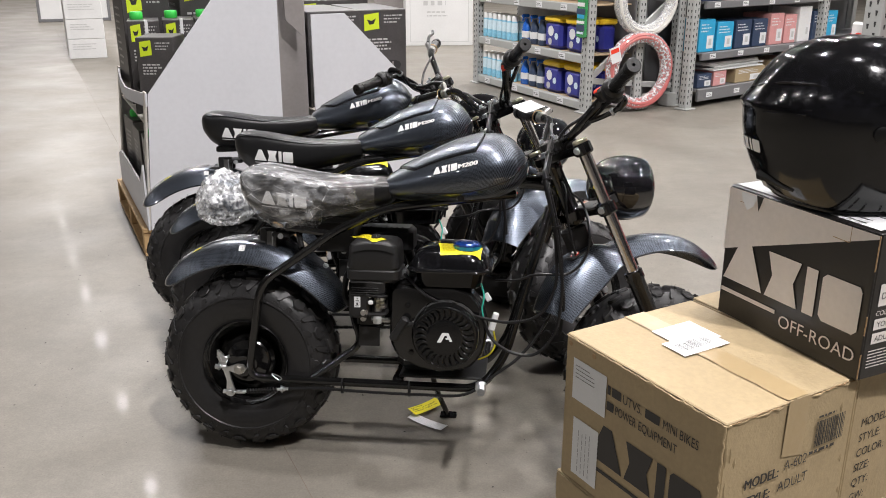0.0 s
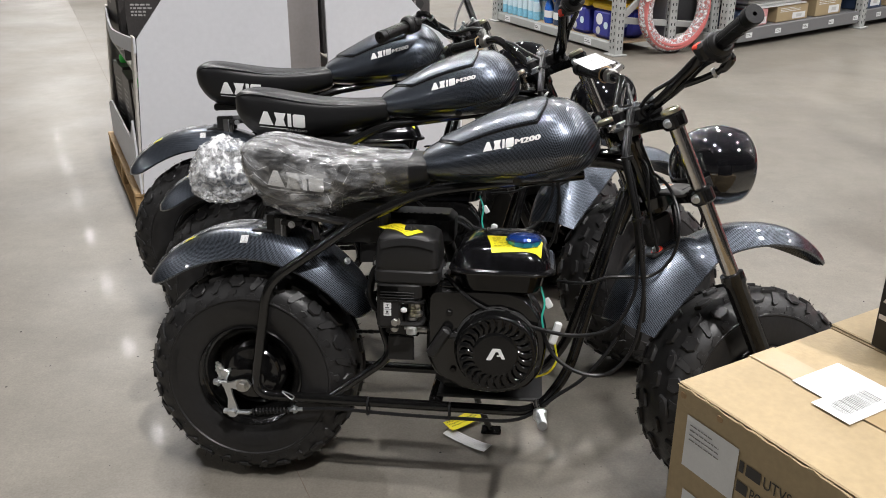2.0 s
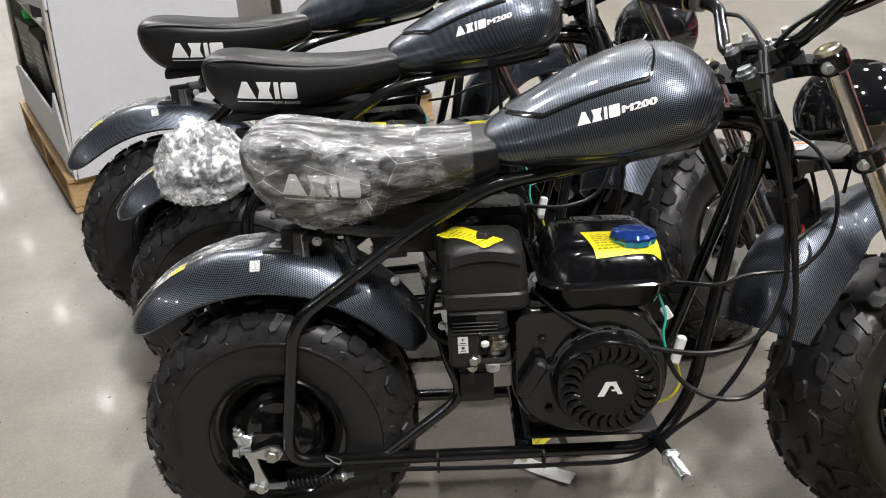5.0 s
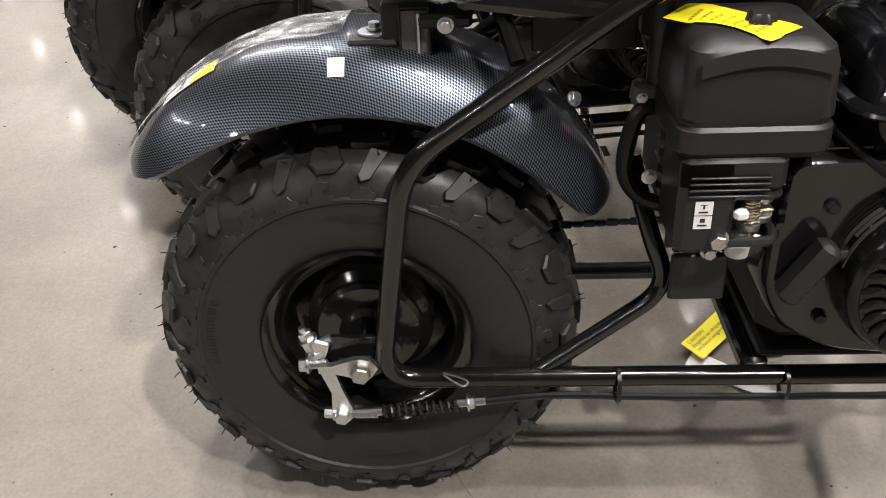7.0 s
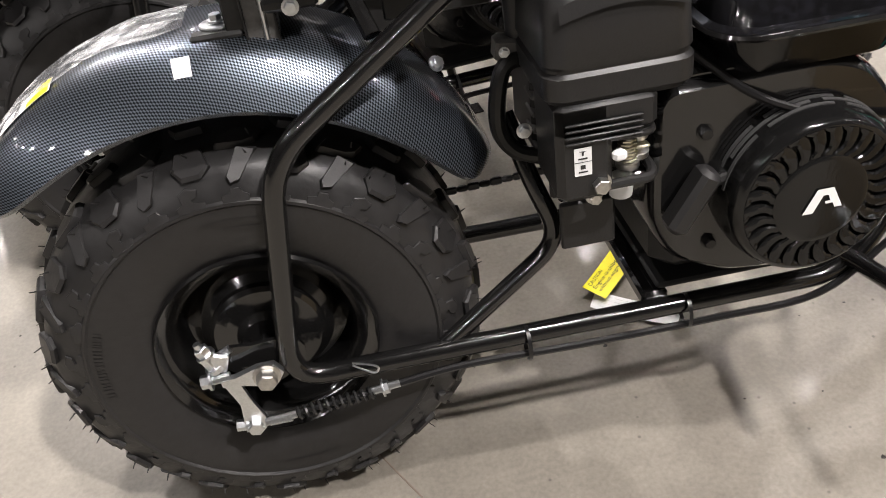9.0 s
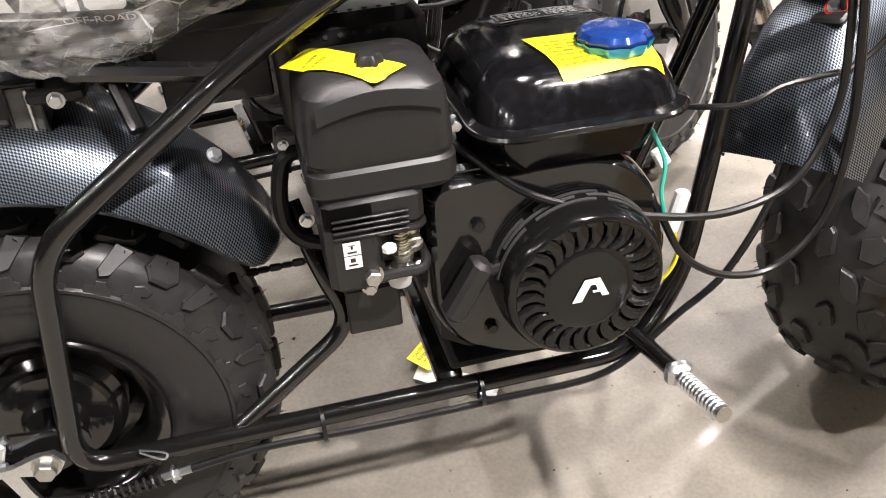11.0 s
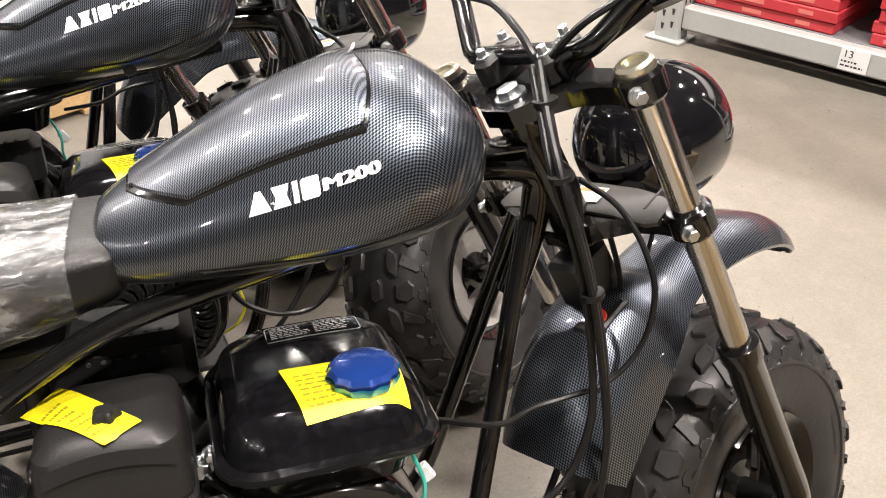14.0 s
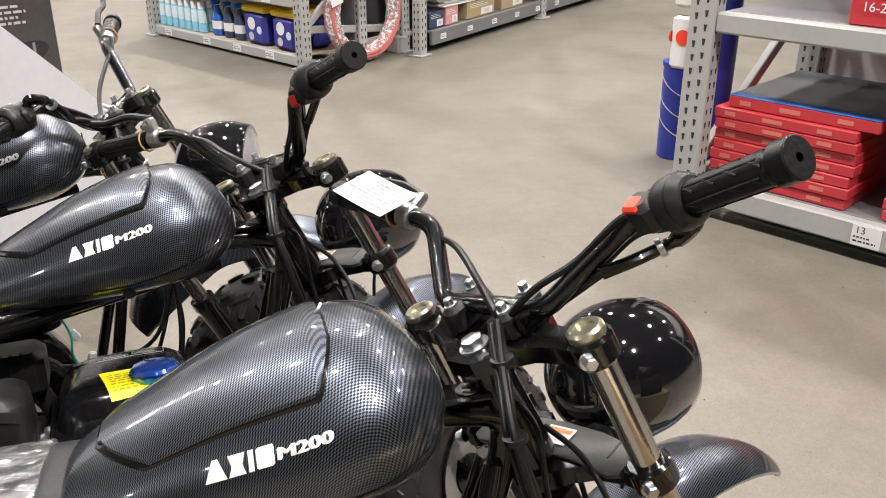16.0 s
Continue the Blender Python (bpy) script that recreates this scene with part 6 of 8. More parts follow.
# ---- cartons and helmet ----
def carton(name, corner, right, size, material, label, gap=0.0015):
    """A taped box: corner is its near left foot, right the heading of its long side in degrees."""
    w, d, h = size
    m = Matrix.Translation(corner) @ Matrix.Rotation(radians(right), 4, "Z")
    t = thing(name, m, label, "carton")
    th = 0.005
    part("front_wall", Geo().box((w / 2, th / 2, h / 2), (w, th, h), 0.002), material, t)
    part("back_wall", Geo().box((w / 2, d - th / 2, h / 2), (w, th, h), 0.002), material, t)
    part("side_wall", Geo().box((th / 2, d / 2, h / 2), (th, d - 2 * th, h), 0.002), material, t)
    part("side_wall", Geo().box((w - th / 2, d / 2, h / 2), (th, d - 2 * th, h), 0.002), material, t)
    part("bottom", Geo().box((w / 2, d / 2, 0.004), (w - 2 * th, d - 2 * th, 0.006), 0.001), material, t)
    part("flap", Geo().box((w / 2, d * 0.25 + 0.0005, h + gap), (w + 0.002, d * 0.5 - 0.002, 0.005), 0.002), material, t)
    part("flap", Geo().box((w / 2, d * 0.75 - 0.0005, h + gap), (w + 0.002, d * 0.5 - 0.002, 0.005), 0.002), material, t)
    return t


def worn_edges(t, w, d, h, seed):
    """Ragged, rubbed board along the top and corner edges, with pressed creases beside the corner."""
    rnd = random.Random(seed)

    def ragged(a, b, radius, material):
        a, b = Vector(a), Vector(b)
        n = max(8, int((b - a).length / 0.009))
        path = [a.lerp(b, k / n) + Vector([0.0016 * rnd.uniform(-1, 1) for _ in range(3)]) for k in range(n + 1)]
        part("worn_edge", Geo().tube(path, [radius * rnd.uniform(0.35, 1.25) for _ in path], 6), material, t)
    ragged((w, 0.0, h - 0.002), (w, d, h - 0.002), 0.0021, KRAFT)
    ragged((w + 0.001, 0.006, h + 0.0008), (w + 0.001, d * 0.42, h + 0.0006), 0.0009, KRAFTEDGE)
    ragged((w + 0.001, d * 0.6, h + 0.0008), (w + 0.001, d * 0.97, h + 0.0006), 0.0009, KRAFTEDGE)
    ragged((0.0, 0.0, h), (w, 0.0, h), 0.0017, KRAFT)
    ragged((w, 0.0, 0.01), (w, 0.0, h), 0.0022, KRAFT)
    for x, z, long, wide in ((0.008, 0.272, 0.045, 0.0035), (0.018, 0.262, 0.03, 0.002), (0.03, 0.24, 0.022, 0.004), (0.013, 0.2, 0.05, 0.002), (0.29, 0.27, 0.02, 0.003), (0.31, 0.16, 0.018, 0.004), (0.318, 0.09, 0.016, 0.003)):
        g = Geo().add([(w + 0.0003, x - wide, z - long * 0.5), (w + 0.0005, x, z), (w + 0.0003, x + wide, z - long * 0.45), (w + 0.0005, x + wide * 0.3, z - long), (w + 0.0028, x, z - long * 0.5)],
                      [(0, 1, 4), (1, 2, 4), (2, 3, 4), (3, 0, 4)])
        part("pressed_crease", g, KRAFT, t)


def tape_on(t, w, d, h, off=0.0):
    g = Geo()
    y = d / 2 + off
    n = 24
    rnd = random.Random(3)
    top = [(w * k / n, y + dy + (0.0015 * rnd.uniform(-1, 1)), h + 0.0062 + 0.0006 * rnd.random()) for k in range(n + 1) for dy in (-0.026, 0.026)]
    g.add(top, [(2 * k, 2 * k + 1, 2 * k + 3, 2 * k + 2) for k in range(n)])
    g.add([(w + 0.0036, y - 0.026, h + 0.006), (w + 0.0036, y + 0.026, h + 0.006), (w + 0.0018, y + 0.026, h - 0.11), (w + 0.0018, y - 0.026, h - 0.1)], [(0, 1, 2, 3)])
    g.add([(-0.0022, y - 0.026, h + 0.004), (-0.0022, y + 0.026, h + 0.004), (-0.0016, y + 0.026, h - 0.1), (-0.0016, y - 0.026, h - 0.1)], [(0, 1, 2, 3)])
    part("tape", g, TAPE, t, "glossy brown packing tape")


def barcode(t, place, x0, y0, w, h, seed):
    g = Geo()
    rnd = random.Random(seed)
    x = x0
    while x < x0 + w:
        b = rnd.choice((0.0008, 0.0012, 0.002)) * w / 0.05
        g.add([place(x, y0), place(x + b, y0), place(x + b, y0 + h), place(x, y0 + h)], [(0, 1, 2, 3)])
        x += b + rnd.choice((0.0008, 0.0014)) * w / 0.05
    part("barcode", g, INK, t)


def sheet(name, t, place, x0, y0, w, h, material, label=""):
    n = 4
    g = Geo()
    g.add([place(x0 + w * i / n, y0 + h * k / n) for i in range(n + 1) for k in range(n + 1)],
          [(i * (n + 1) + k, i * (n + 1) + k + 1, (i + 1) * (n + 1) + k + 1, (i + 1) * (n + 1) + k) for i in range(n) for k in range(n)])
    return part(name, g, material, t, label)


def boxes():
    w, d, h = 0.40, 0.33, 0.305
    head = -59.8
    base = Vector((0.241, 1.556, 0))
    low = carton("carton", base + Vector((-0.008, 0.006, 0)), head, (w + 0.012, d + 0.01, 0.311), KRAFT, "brown corrugated carton under another carton, on the floor")
    t = carton("carton", base + Vector((0, 0, 0.3145)), head, (w, d, h), KRAFT, "brown corrugated carton with black print and paper labels", 0.0022)
    worn_edges(t, w, d, h, 5)
    tape_on(t, w, d, h, 0.005)
    # long side
    pl = lambda lift: on_plane((0, 0, 0), (1, 0, 0), (0, 0, 1), lift)
    p = pl(0.0012)
    lab = sheet("paper_label", t, pl(0.0018), 0.026, 0.183, 0.097, 0.086, PAPER)
    g = bar_rows(Geo(), pl(0.0026), 0.034, 0.255, 0.06, 4, 0.008, 0.0018, 4)
    part("label_print", g, TAGINK, lab)
    lab = sheet("paper_label", t, pl(0.0018), 0.034, 0.02, 0.075, 0.125, PAPER)
    g = Geo()
    for k in range(4):
        x = 0.052 + 0.011 * k
        rnd = random.Random(k)
        y = 0.03
        while y < 0.12:
            b = rnd.uniform(0.006, 0.014)
            g.add([pl(0.0026)(x, y), pl(0.0026)(x + 0.0012, y), pl(0.0026)(x + 0.0012, y + b), pl(0.0026)(x, y + b)], [(0, 1, 2, 3)])
            y += b + 0.003
    part("label_print", g, TAGINK, lab)
    g = Geo()
    for text, x0, x1, y0 in (("UTVS,", 0.168, 0.217, 0.236), ("MINI", 0.27, 0.303, 0.236), ("BIKES", 0.31, 0.352, 0.236), ("POWER", 0.15, 0.205, 0.204), ("EQUIPMENT", 0.212, 0.306, 0.204)):
        g2 = fitted_words(text, 0.0178, x1 - x0, lambda x, y, x0=x0, y0=y0: p(x0 + x, y0 + y))
        g.add(g2.v, g2.f)
    for x0, x1, y0 in ((0.126, 0.134, 0.236), (0.138, 0.163, 0.236), (0.226, 0.262, 0.236), (0.126, 0.145, 0.204)):
        g.add([p(x0, y0), p(x1, y0), p(x1, y0 + 0.0178), p(x0, y0 + 0.0178)], [(0, 1, 2, 3)])
    part("printed_lettering", g, BOARDINK, t)
    part("printed_mark", mark_geo(0.079, lambda x, y: p(0.088 + x, 0.088 + y)), BOARDINK, t, "large black printed blocks")
    g = Geo().add([p(0.092, 0.063), p(0.255, 0.063), p(0.255, 0.071), p(0.092, 0.071)], [(0, 1, 2, 3)])
    part("printed_rule", g, BOARDINK, t)
    part("printed_lettering", words_geo("OFF-ROAD", 0.023, lambda x, y: p(0.262 + x * 0.95, 0.05 + y)), BOARDINK, t)
    # end
    q = on_plane((w, 0, 0), (0, 1, 0), (0, 0, 1), 0.0034)
    for text, x, y, hh in (("MODEL:", 0.045, 0.19, 0.019), ("A-602", 0.141, 0.197, 0.019), ("STYLE:", 0.045, 0.155, 0.019), ("ADULT", 0.131, 0.159, 0.019), ("COLOR:", 0.045, 0.12, 0.019), ("SIZE:", 0.045, 0.085, 0.019)):
        g = Geo()
        for k in range(3 if text.endswith(":") else 1):
            g2 = words_geo(text, hh, lambda a, b, x=x, y=y: q(x + 0.012 + a * 0.85 + 0.0007 * k, y - 0.02 + b) + Vector((0.0002 * k, 0, 0)))
            g.add(g2.v, g2.f)
        part("printed_lettering", g, BOARDINK, t)
    dot = Geo().lathe([(0.0095, 0), (0.0095, 0.001)], q(0.154, 0.108), (1, 0, 0), 20)
    part("printed_dot", dot, BOARDINK, t)
    barcode(t, q, 0.225, 0.2, 0.075, 0.05, 3)
    part("small_print", bar_rows(Geo(), q, 0.228, 0.256, 0.065, 1, 0.01, 0.004, 8), BOARDINK, t)
    part("small_print", bar_rows(Geo(), q, 0.215, 0.188, 0.085, 1, 0.01, 0.006, 9), BOARDINK, t)
    # top label
    tp = on_plane((0, 0, h + 0.0076), (1, 0, 0), (0, 1, 0), 0.0)
    lab = sheet("shipping_label", t, tp, 0.082, 0.14, 0.085, 0.1, PAPER, "white shipping label with a barcode")
    tp2 = on_plane((0, 0, h + 0.0082), (1, 0, 0), (0, 1, 0), 0.0)
    lab2 = sheet("shipping_label", t, tp2, 0.135, 0.115, 0.062, 0.115, PAPER, "white shipping label with a barcode")
    tp3 = on_plane((0, 0, h + 0.0088), (1, 0, 0), (0, 1, 0), 0.0)
    g = Geo()
    rnd = random.Random(2)
    y = 0.13
    while y < 0.205:
        b = rnd.choice((0.0006, 0.001, 0.0016))
        g.add([tp3(0.15, y), tp3(0.181, y), tp3(0.181, y + b), tp3(0.15, y + b)], [(0, 1, 2, 3)])
        y += b + rnd.choice((0.0014, 0.002, 0.0026))
    part("barcode", g, TAGINK, lab2)
    part("label_print", bar_rows(Geo(), tp3, 0.186, 0.2, 0.009, 1, 0.009, 0.003, 6), INK, lab2)
    part("label_print", bar_rows(Geo(), on_plane((0, 0, h + 0.0083), (1, 0, 0), (0, 1, 0), 0.0), 0.09, 0.225, 0.045, 5, 0.009, 0.003, 5), GREYPRINT, lab)
    for x, y in ((0.02, -0.0008), (0.09, -0.0008)):
        part("torn_spot", Geo().lathe([(0.006, 0), (0.005, 0.0012), (0.0, 0.0012)], (x - 0.008, 0.0, h - 0.012), (0, -1, 0), 9), KRAFTEDGE, t)
    # second stack behind
    m = Matrix.Rotation(radians(head), 3, "Z")
    base2 = base + m @ Vector((-0.01, d + 0.012, 0))
    carton("carton", base2, head, (w, d, 0.311), KRAFT, "brown corrugated carton at the foot of a stack")
    c2 = carton("carton", base2 + Vector((0, 0, 0.3145)), head, (w, d, h), KRAFT, "brown corrugated carton carrying a black helmet box")
    q = on_plane((w, 0, 0), (0, 1, 0), (0, 0, 1), 0.0012)
    for k, text in enumerate(("MODEL:", "STYLE:", "COLOR:", "SIZE:", "QTY:", "GW:", "NW:")):
        part("printed_lettering", words_geo(text, 0.017, lambda a, b, y=0.19 - 0.032 * k: q(0.03 + a * 0.9, y + b)), BOARDINK, c2)
    # black helmet box
    bw, bd, bh = 0.345, 0.27, 0.262
    bb = Vector((0.563, 1.664, 0.6255))
    hb = carton("helmet_box", bb, -65.0, (bw, bd, bh), BLACKBOARD, "black and grey printed helmet box with a large white mark")
    p = on_plane((0, 0, 0), (1, 0, 0), (0, 0, 1), 0.0012)
    g = Geo().add([p(0.0, 0.135), p(bw, 0.256), p(bw, bh), p(0.0, bh)], [(0, 1, 2, 3)])
    part("grey_print", g, GREYBOARD, hb, "pale grey upper field")
    p = on_plane((0, 0, 0), (1, 0, 0), (0, 0, 1), 0.0022)
    part("printed_mark", mark_geo(0.088, lambda x, y: p(0.008 + x * 1.03, 0.078 + y)), GREYBOARD, hb, "large pale printed blocks")
    part("printed_rule", Geo().add([p(0.006, 0.05), p(0.15, 0.05), p(0.15, 0.058), p(0.006, 0.058)], [(0, 1, 2, 3)]), GREYBOARD, hb)
    part("printed_lettering", words_geo("OFF-ROAD", 0.024, lambda x, y: p(0.16 + x * 1.02, 0.03 + y)), GREYBOARD, hb)
    q = on_plane((bw, 0, 0), (0, 1, 0), (0, 0, 1), 0.0012)
    part("printed_lettering", words_geo("HELMET", 0.018, lambda x, y: q(0.03 + x, 0.215 + y)), GREYBOARD, hb)
    part("printed_panel", Geo().add([q(0.02, 0.135), q(0.055, 0.135), q(0.055, 0.175), q(0.02, 0.175)], [(0, 1, 2, 3)]), GREYBOARD, hb)
    part("printed_lettering", words_geo("DOT", 0.012, lambda x, y: on_plane((bw, 0, 0), (0, 1, 0), (0, 0, 1), 0.002)(0.024 + x, 0.148 + y)), INK, hb)
    part("printed_lettering", words_geo("COLOR:", 0.009, lambda x, y: q(0.018 + x, 0.118 + y)), GREYBOARD, hb)
    for y, text in ((0.092, "YOUTH"), (0.066, "ADULT")):
        part("printed_panel", Geo().add([q(0.018, y), q(0.075, y), q(0.075, y + 0.02), q(0.018, y + 0.02)], [(0, 1, 2, 3)]), GREYBOARD, hb)
        part("printed_lettering", words_geo(text, 0.01, lambda x, y_, y=y: on_plane((bw, 0, 0), (0, 1, 0), (0, 0, 1), 0.002)(0.024 + x, y + 0.005 + y_)), INK, hb)
    part("small_print", bar_rows(Geo(), q, 0.015, 0.052, 0.13, 6, 0.006, 0.002, 21), GREYBOARD, hb)
    tp = on_plane((0, 0, bh + 0.0052), (1, 0, 0), (0, 1, 0), 0.0)
    sh = sheet("paper_sheet", hb, tp, 0.005, 0.01, 0.33, 0.1, PAPER, "white printed sheet on the lid")
    part("sheet_print", bar_rows(Geo(), on_plane((0, 0, bh + 0.0058), (1, 0, 0), (0, 1, 0), 0.0), 0.15, 0.09, 0.15, 8, 0.01, 0.004, 31), INK, sh)
    # dark tear behind the lifted flap, slits of the locking tabs, rubbed corners
    part("tear", Geo().add([p(0.072, bh), p(0.09, bh), p(0.08, bh - 0.03)], [(0, 1, 2)]), INK, hb)
    for x0, x1, z in ((0.03, 0.066, bh - 0.021), (0.255, 0.29, bh - 0.026)):
        part("tab_slit", Geo().add([p(x0, z), p(x1, z - 0.001), p(x1, z - 0.0022), p(x0, z - 0.0012)], [(0, 1, 2, 3)]), KRAFTEDGE, hb)
    part("tab_slit", Geo().add([p(0.29, bh), p(0.2912, bh), p(0.2912, bh - 0.026), p(0.29, bh - 0.026)], [(0, 1, 2, 3)]), KRAFTEDGE, hb)
    for z0, z1 in ((0.004, 0.05), (0.085, 0.12), (0.2, bh)):
        part("rubbed_edge", Geo().tube([(bw + 0.0002 + 0.0006 * noise.noise(Vector((z * 90, 2, 5))), -0.0002, z) for z in (z0 + (z1 - z0) * k / 9 for k in range(10))], 0.0012, 5), KRAFTEDGE, hb)
    g = Geo().add([(0.03, -0.0006, bh), (0.075, -0.0006, bh), (0.07, -0.006, bh - 0.022), (0.052, -0.003, bh - 0.034), (0.04, -0.005, bh - 0.016)], [(0, 1, 2, 3, 4)])
    part("torn_flap", g, PAPER, hb)
    return bb, bh


BB, BH = boxes()


def helmet():
    top_z = BB.z + BH + 0.0062
    m = Matrix.Translation((0.705, 1.535, top_z)) @ Matrix.Rotation(radians(-20), 4, "Z")
    t = thing("helmet", m, "glossy black full-face off-road helmet on a box", "helmet")
    rows = sections([(0.004, 0.1, 0.085), (0.012, 0.112, 0.094), (0.04, 0.13, 0.108), (0.085, 0.15, 0.123), (0.13, 0.162, 0.132), (0.17, 0.163, 0.134), (0.21, 0.15, 0.126), (0.25, 0.122, 0.104), (0.275, 0.088, 0.078),
                     (0.29, 0.05, 0.045), (0.295, 0.008, 0.008)], 5)
    n = 72
    rings = []
    for z, a, b in rows:
        ring = []
        for k in range(n):
            t_ = 2 * math.pi * k / n
            x, y = math.cos(t_), math.sin(t_)
            fx = 1.04 + (0.28 * x * (0.12 - z) / 0.12 if x > 0 and z < 0.12 else 0)
            lip = 0.008 * max(0, -x) * math.exp(-((z - 0.178) / 0.012) ** 2)
            crown = 0.004 * max(0.0, 1 - abs(abs(y) - 0.55) / 0.12) * (1 if z > 0.12 else 0)
            ring.append(Vector((a * x * fx - lip + crown * x, (b + crown) * y, z + 0.014 * max(0, -x) * max(0, 1 - z / 0.05))))
        rings.append(ring)
    part("shell", Geo().rings(rings), HELMET, t, "deep gloss black shell")
    part("trim", Geo().tube(rings[0], 0.004, 8, loop=True), GRIP, t, "black rubber edge trim")

    def at_shell(a, z, lift=1.0):
        zs = [r[0] for r in rows]
        return Vector((float(np.interp(z, zs, [r[1] for r in rows])) * 1.04 * lift * math.cos(a), float(np.interp(z, zs, [r[2] for r in rows])) * lift * math.sin(a), z))
    part("ridge", Geo().tube(flowing([at_shell(3.3, 0.2, 0.995), at_shell(3.7, 0.215, 0.995), at_shell(4.2, 0.222, 0.995), at_shell(4.8, 0.215, 0.995)]), 0.003, 6), HELMET, t)
    part("ridge", Geo().tube(flowing([at_shell(3.2, 0.18, 1.03), at_shell(3.5, 0.172, 1.02), at_shell(3.9, 0.17, 1.005), at_shell(4.3, 0.174, 0.995)]), 0.003, 6), HELMET, t)
    g = Geo()
    path = [at_shell(a, z, 0.99) for a, z in ((3.6, 0.052), (3.75, 0.05), (3.95, 0.042), (4.15, 0.036))]
    part("vent", g.tube(flowing(path), [0.012 - 0.0005 * k for k in range(19)], 8), GRIP, t, "dark tapered rear vent")
    part("visor_screw", Geo().lathe([(0.013, 0), (0.013, 0.006), (0.008, 0.008)], at_shell(5.0, 0.15, 0.99), (0.25, -1, 0.05), 18), GRIP, t)
    peak = []
    for k in range(9):
        a = -0.95 + 1.9 * k / 8
        peak.append([Vector((0.12 * math.cos(a) + 0.03, 0.125 * math.sin(a), 0.24)), Vector((0.24 * math.cos(a * 0.7) + 0.02, 0.11 * math.sin(a), 0.27)), Vector((0.24 * math.cos(a * 0.7) + 0.02, 0.11 * math.sin(a), 0.266)),
                     Vector((0.12 * math.cos(a) + 0.03, 0.125 * math.sin(a), 0.234))])
    part("peak", Geo().rings(peak), HELMET, t)
    part("printed_mark", mark_geo(0.022, lambda x, y: at_shell(3.2 + x * 7.2, 0.095 + y, 1.012)), WHITE, t, "small white printed blocks")
    part("sticker", Geo().add([at_shell(3.55, 0.03, 1.012), at_shell(3.68, 0.028, 1.012), at_shell(3.68, 0.043, 1.012), at_shell(3.55, 0.045, 1.012)], [(0, 1, 2, 3)]), GREYPRINT, t)


helmet()


# ---- cardboard display on a pallet ----
def display():
    at = Matrix.Translation((-1.31, 3.75, 0)) @ Matrix.Rotation(radians(25.5), 4, "Z")      # x along the near side, y away
    w, d = 1.42, 1.02
    t = thing("pallet", at @ Matrix.Translation((-0.03, 0.02, 0)), "new pine shipping pallet under a cardboard display", "pallet")
    for k in range(3):
        part("stringer", Geo().box((w / 2, 0.03 + (d - 0.06) * k / 2, 0.065), (w, 0.045, 0.09), 0.003), PINE, t)
    for k in range(9):
        part("deck_board", Geo().box((0.045 + (w - 0.09) * k / 8, d / 2, 0.119), (0.09, d, 0.016), 0.002), PINE, t)
    for k in range(3):
        part("bottom_board", Geo().box((0.045 + (w - 0.09) * k / 2, d / 2, 0.01), (0.09, d, 0.016), 0.002), PINE, t)
    z0 = 0.128
    t = thing("cardboard_display", at, "pale grey cardboard floor display stocked with boxed goods", "display stand")
    flat = Matrix.Rotation(radians(90), 4, "X")
    for y in (0.012, d):
        part("side_panel", Geo().prism([(0.005, z0), (0.632, z0), (0.64, 1.48), (0.052, 0.731)], 0.012, Matrix.Translation((0, y, 0)) @ flat), PANEL, t)
        part("side_panel", Geo().prism([(0.795, z0), (1.4, z0), (1.36, 0.615), (0.951, 1.041), (0.79, 1.04)], 0.012, Matrix.Translation((0, y, 0)) @ flat), PANEL, t)
    part("core", Geo().box((0.714, d / 2 + 0.03, 0.83), (0.15, d - 0.12, 1.4), 0.003), CORE, t, "taupe centre column")
    part("header", Geo().prism([(0.675, 1.02), (0.748, 0.95), (0.748, 1.5), (0.66, 1.5)], 0.012, Matrix.Translation((0, 0.02, 0)) @ flat), CORE, t)
    part("tray", Geo().prism([(0.0, 0), (d, 0), (d, 0.15), (d * 0.85, 0.19), (d * 0.15, 0.19), (0.0, 0.3)], 0.008, Matrix.Translation((-0.006, 0, z0)) @ Matrix.Rotation(radians(90), 4, "Z") @ flat), PANEL, t)
    lip = []
    for k in range(13):
        y = d * k / 12
        top = 0.70 + 0.035 * abs(1 - 2 * k / 12)
        x = 0.04 - 0.03 * math.sin(math.pi * k / 12)
        lip.append([Vector((x, y, top)), Vector((x + 0.008, y, top)), Vector((x + 0.006, y, top - 0.055)), Vector((x - 0.002, y, top - 0.055))])
    part("lip", Geo().rings(lip), PANEL, t)
    for y in (0.035, d - 0.035):
        part("post", Geo().box((0.022, y, 0.44), (0.01, 0.055, 0.6), 0.002, Matrix.Rotation(radians(4), 3, "Y")), PANELIN, t)
    part("shelf", Geo().box((0.33, d / 2, 0.585), (0.58, d - 0.03, 0.01), 0.002), PANELIN, t)
    part("shelf", Geo().box((1.1, d / 2, 0.585), (0.56, d - 0.03, 0.01), 0.002), PANELIN, t)
    part("tray", Geo().box((1.405, d / 2, z0 + 0.23), (0.01, d, 0.46), 0.002), PANEL, t)

    def goods(x, y, z, size, turn=0.0, caps=0):
        o = thing("product_box", at @ Matrix.Translation((x, y, z)) @ Matrix.Rotation(radians(turn), 4, "Z"), "dark printed product box with a lime label" + (" and a green cap" if caps else ""), "box", "boxed goods on the display")
        w, d, h = size
        part("carton", Geo().box((0, 0, h / 2), (w, d, h), 0.003), GOODS, o)
        p = on_plane((-w / 2, -d / 2, 0), (1, 0, 0), (0, 0, 1), 0.0012)
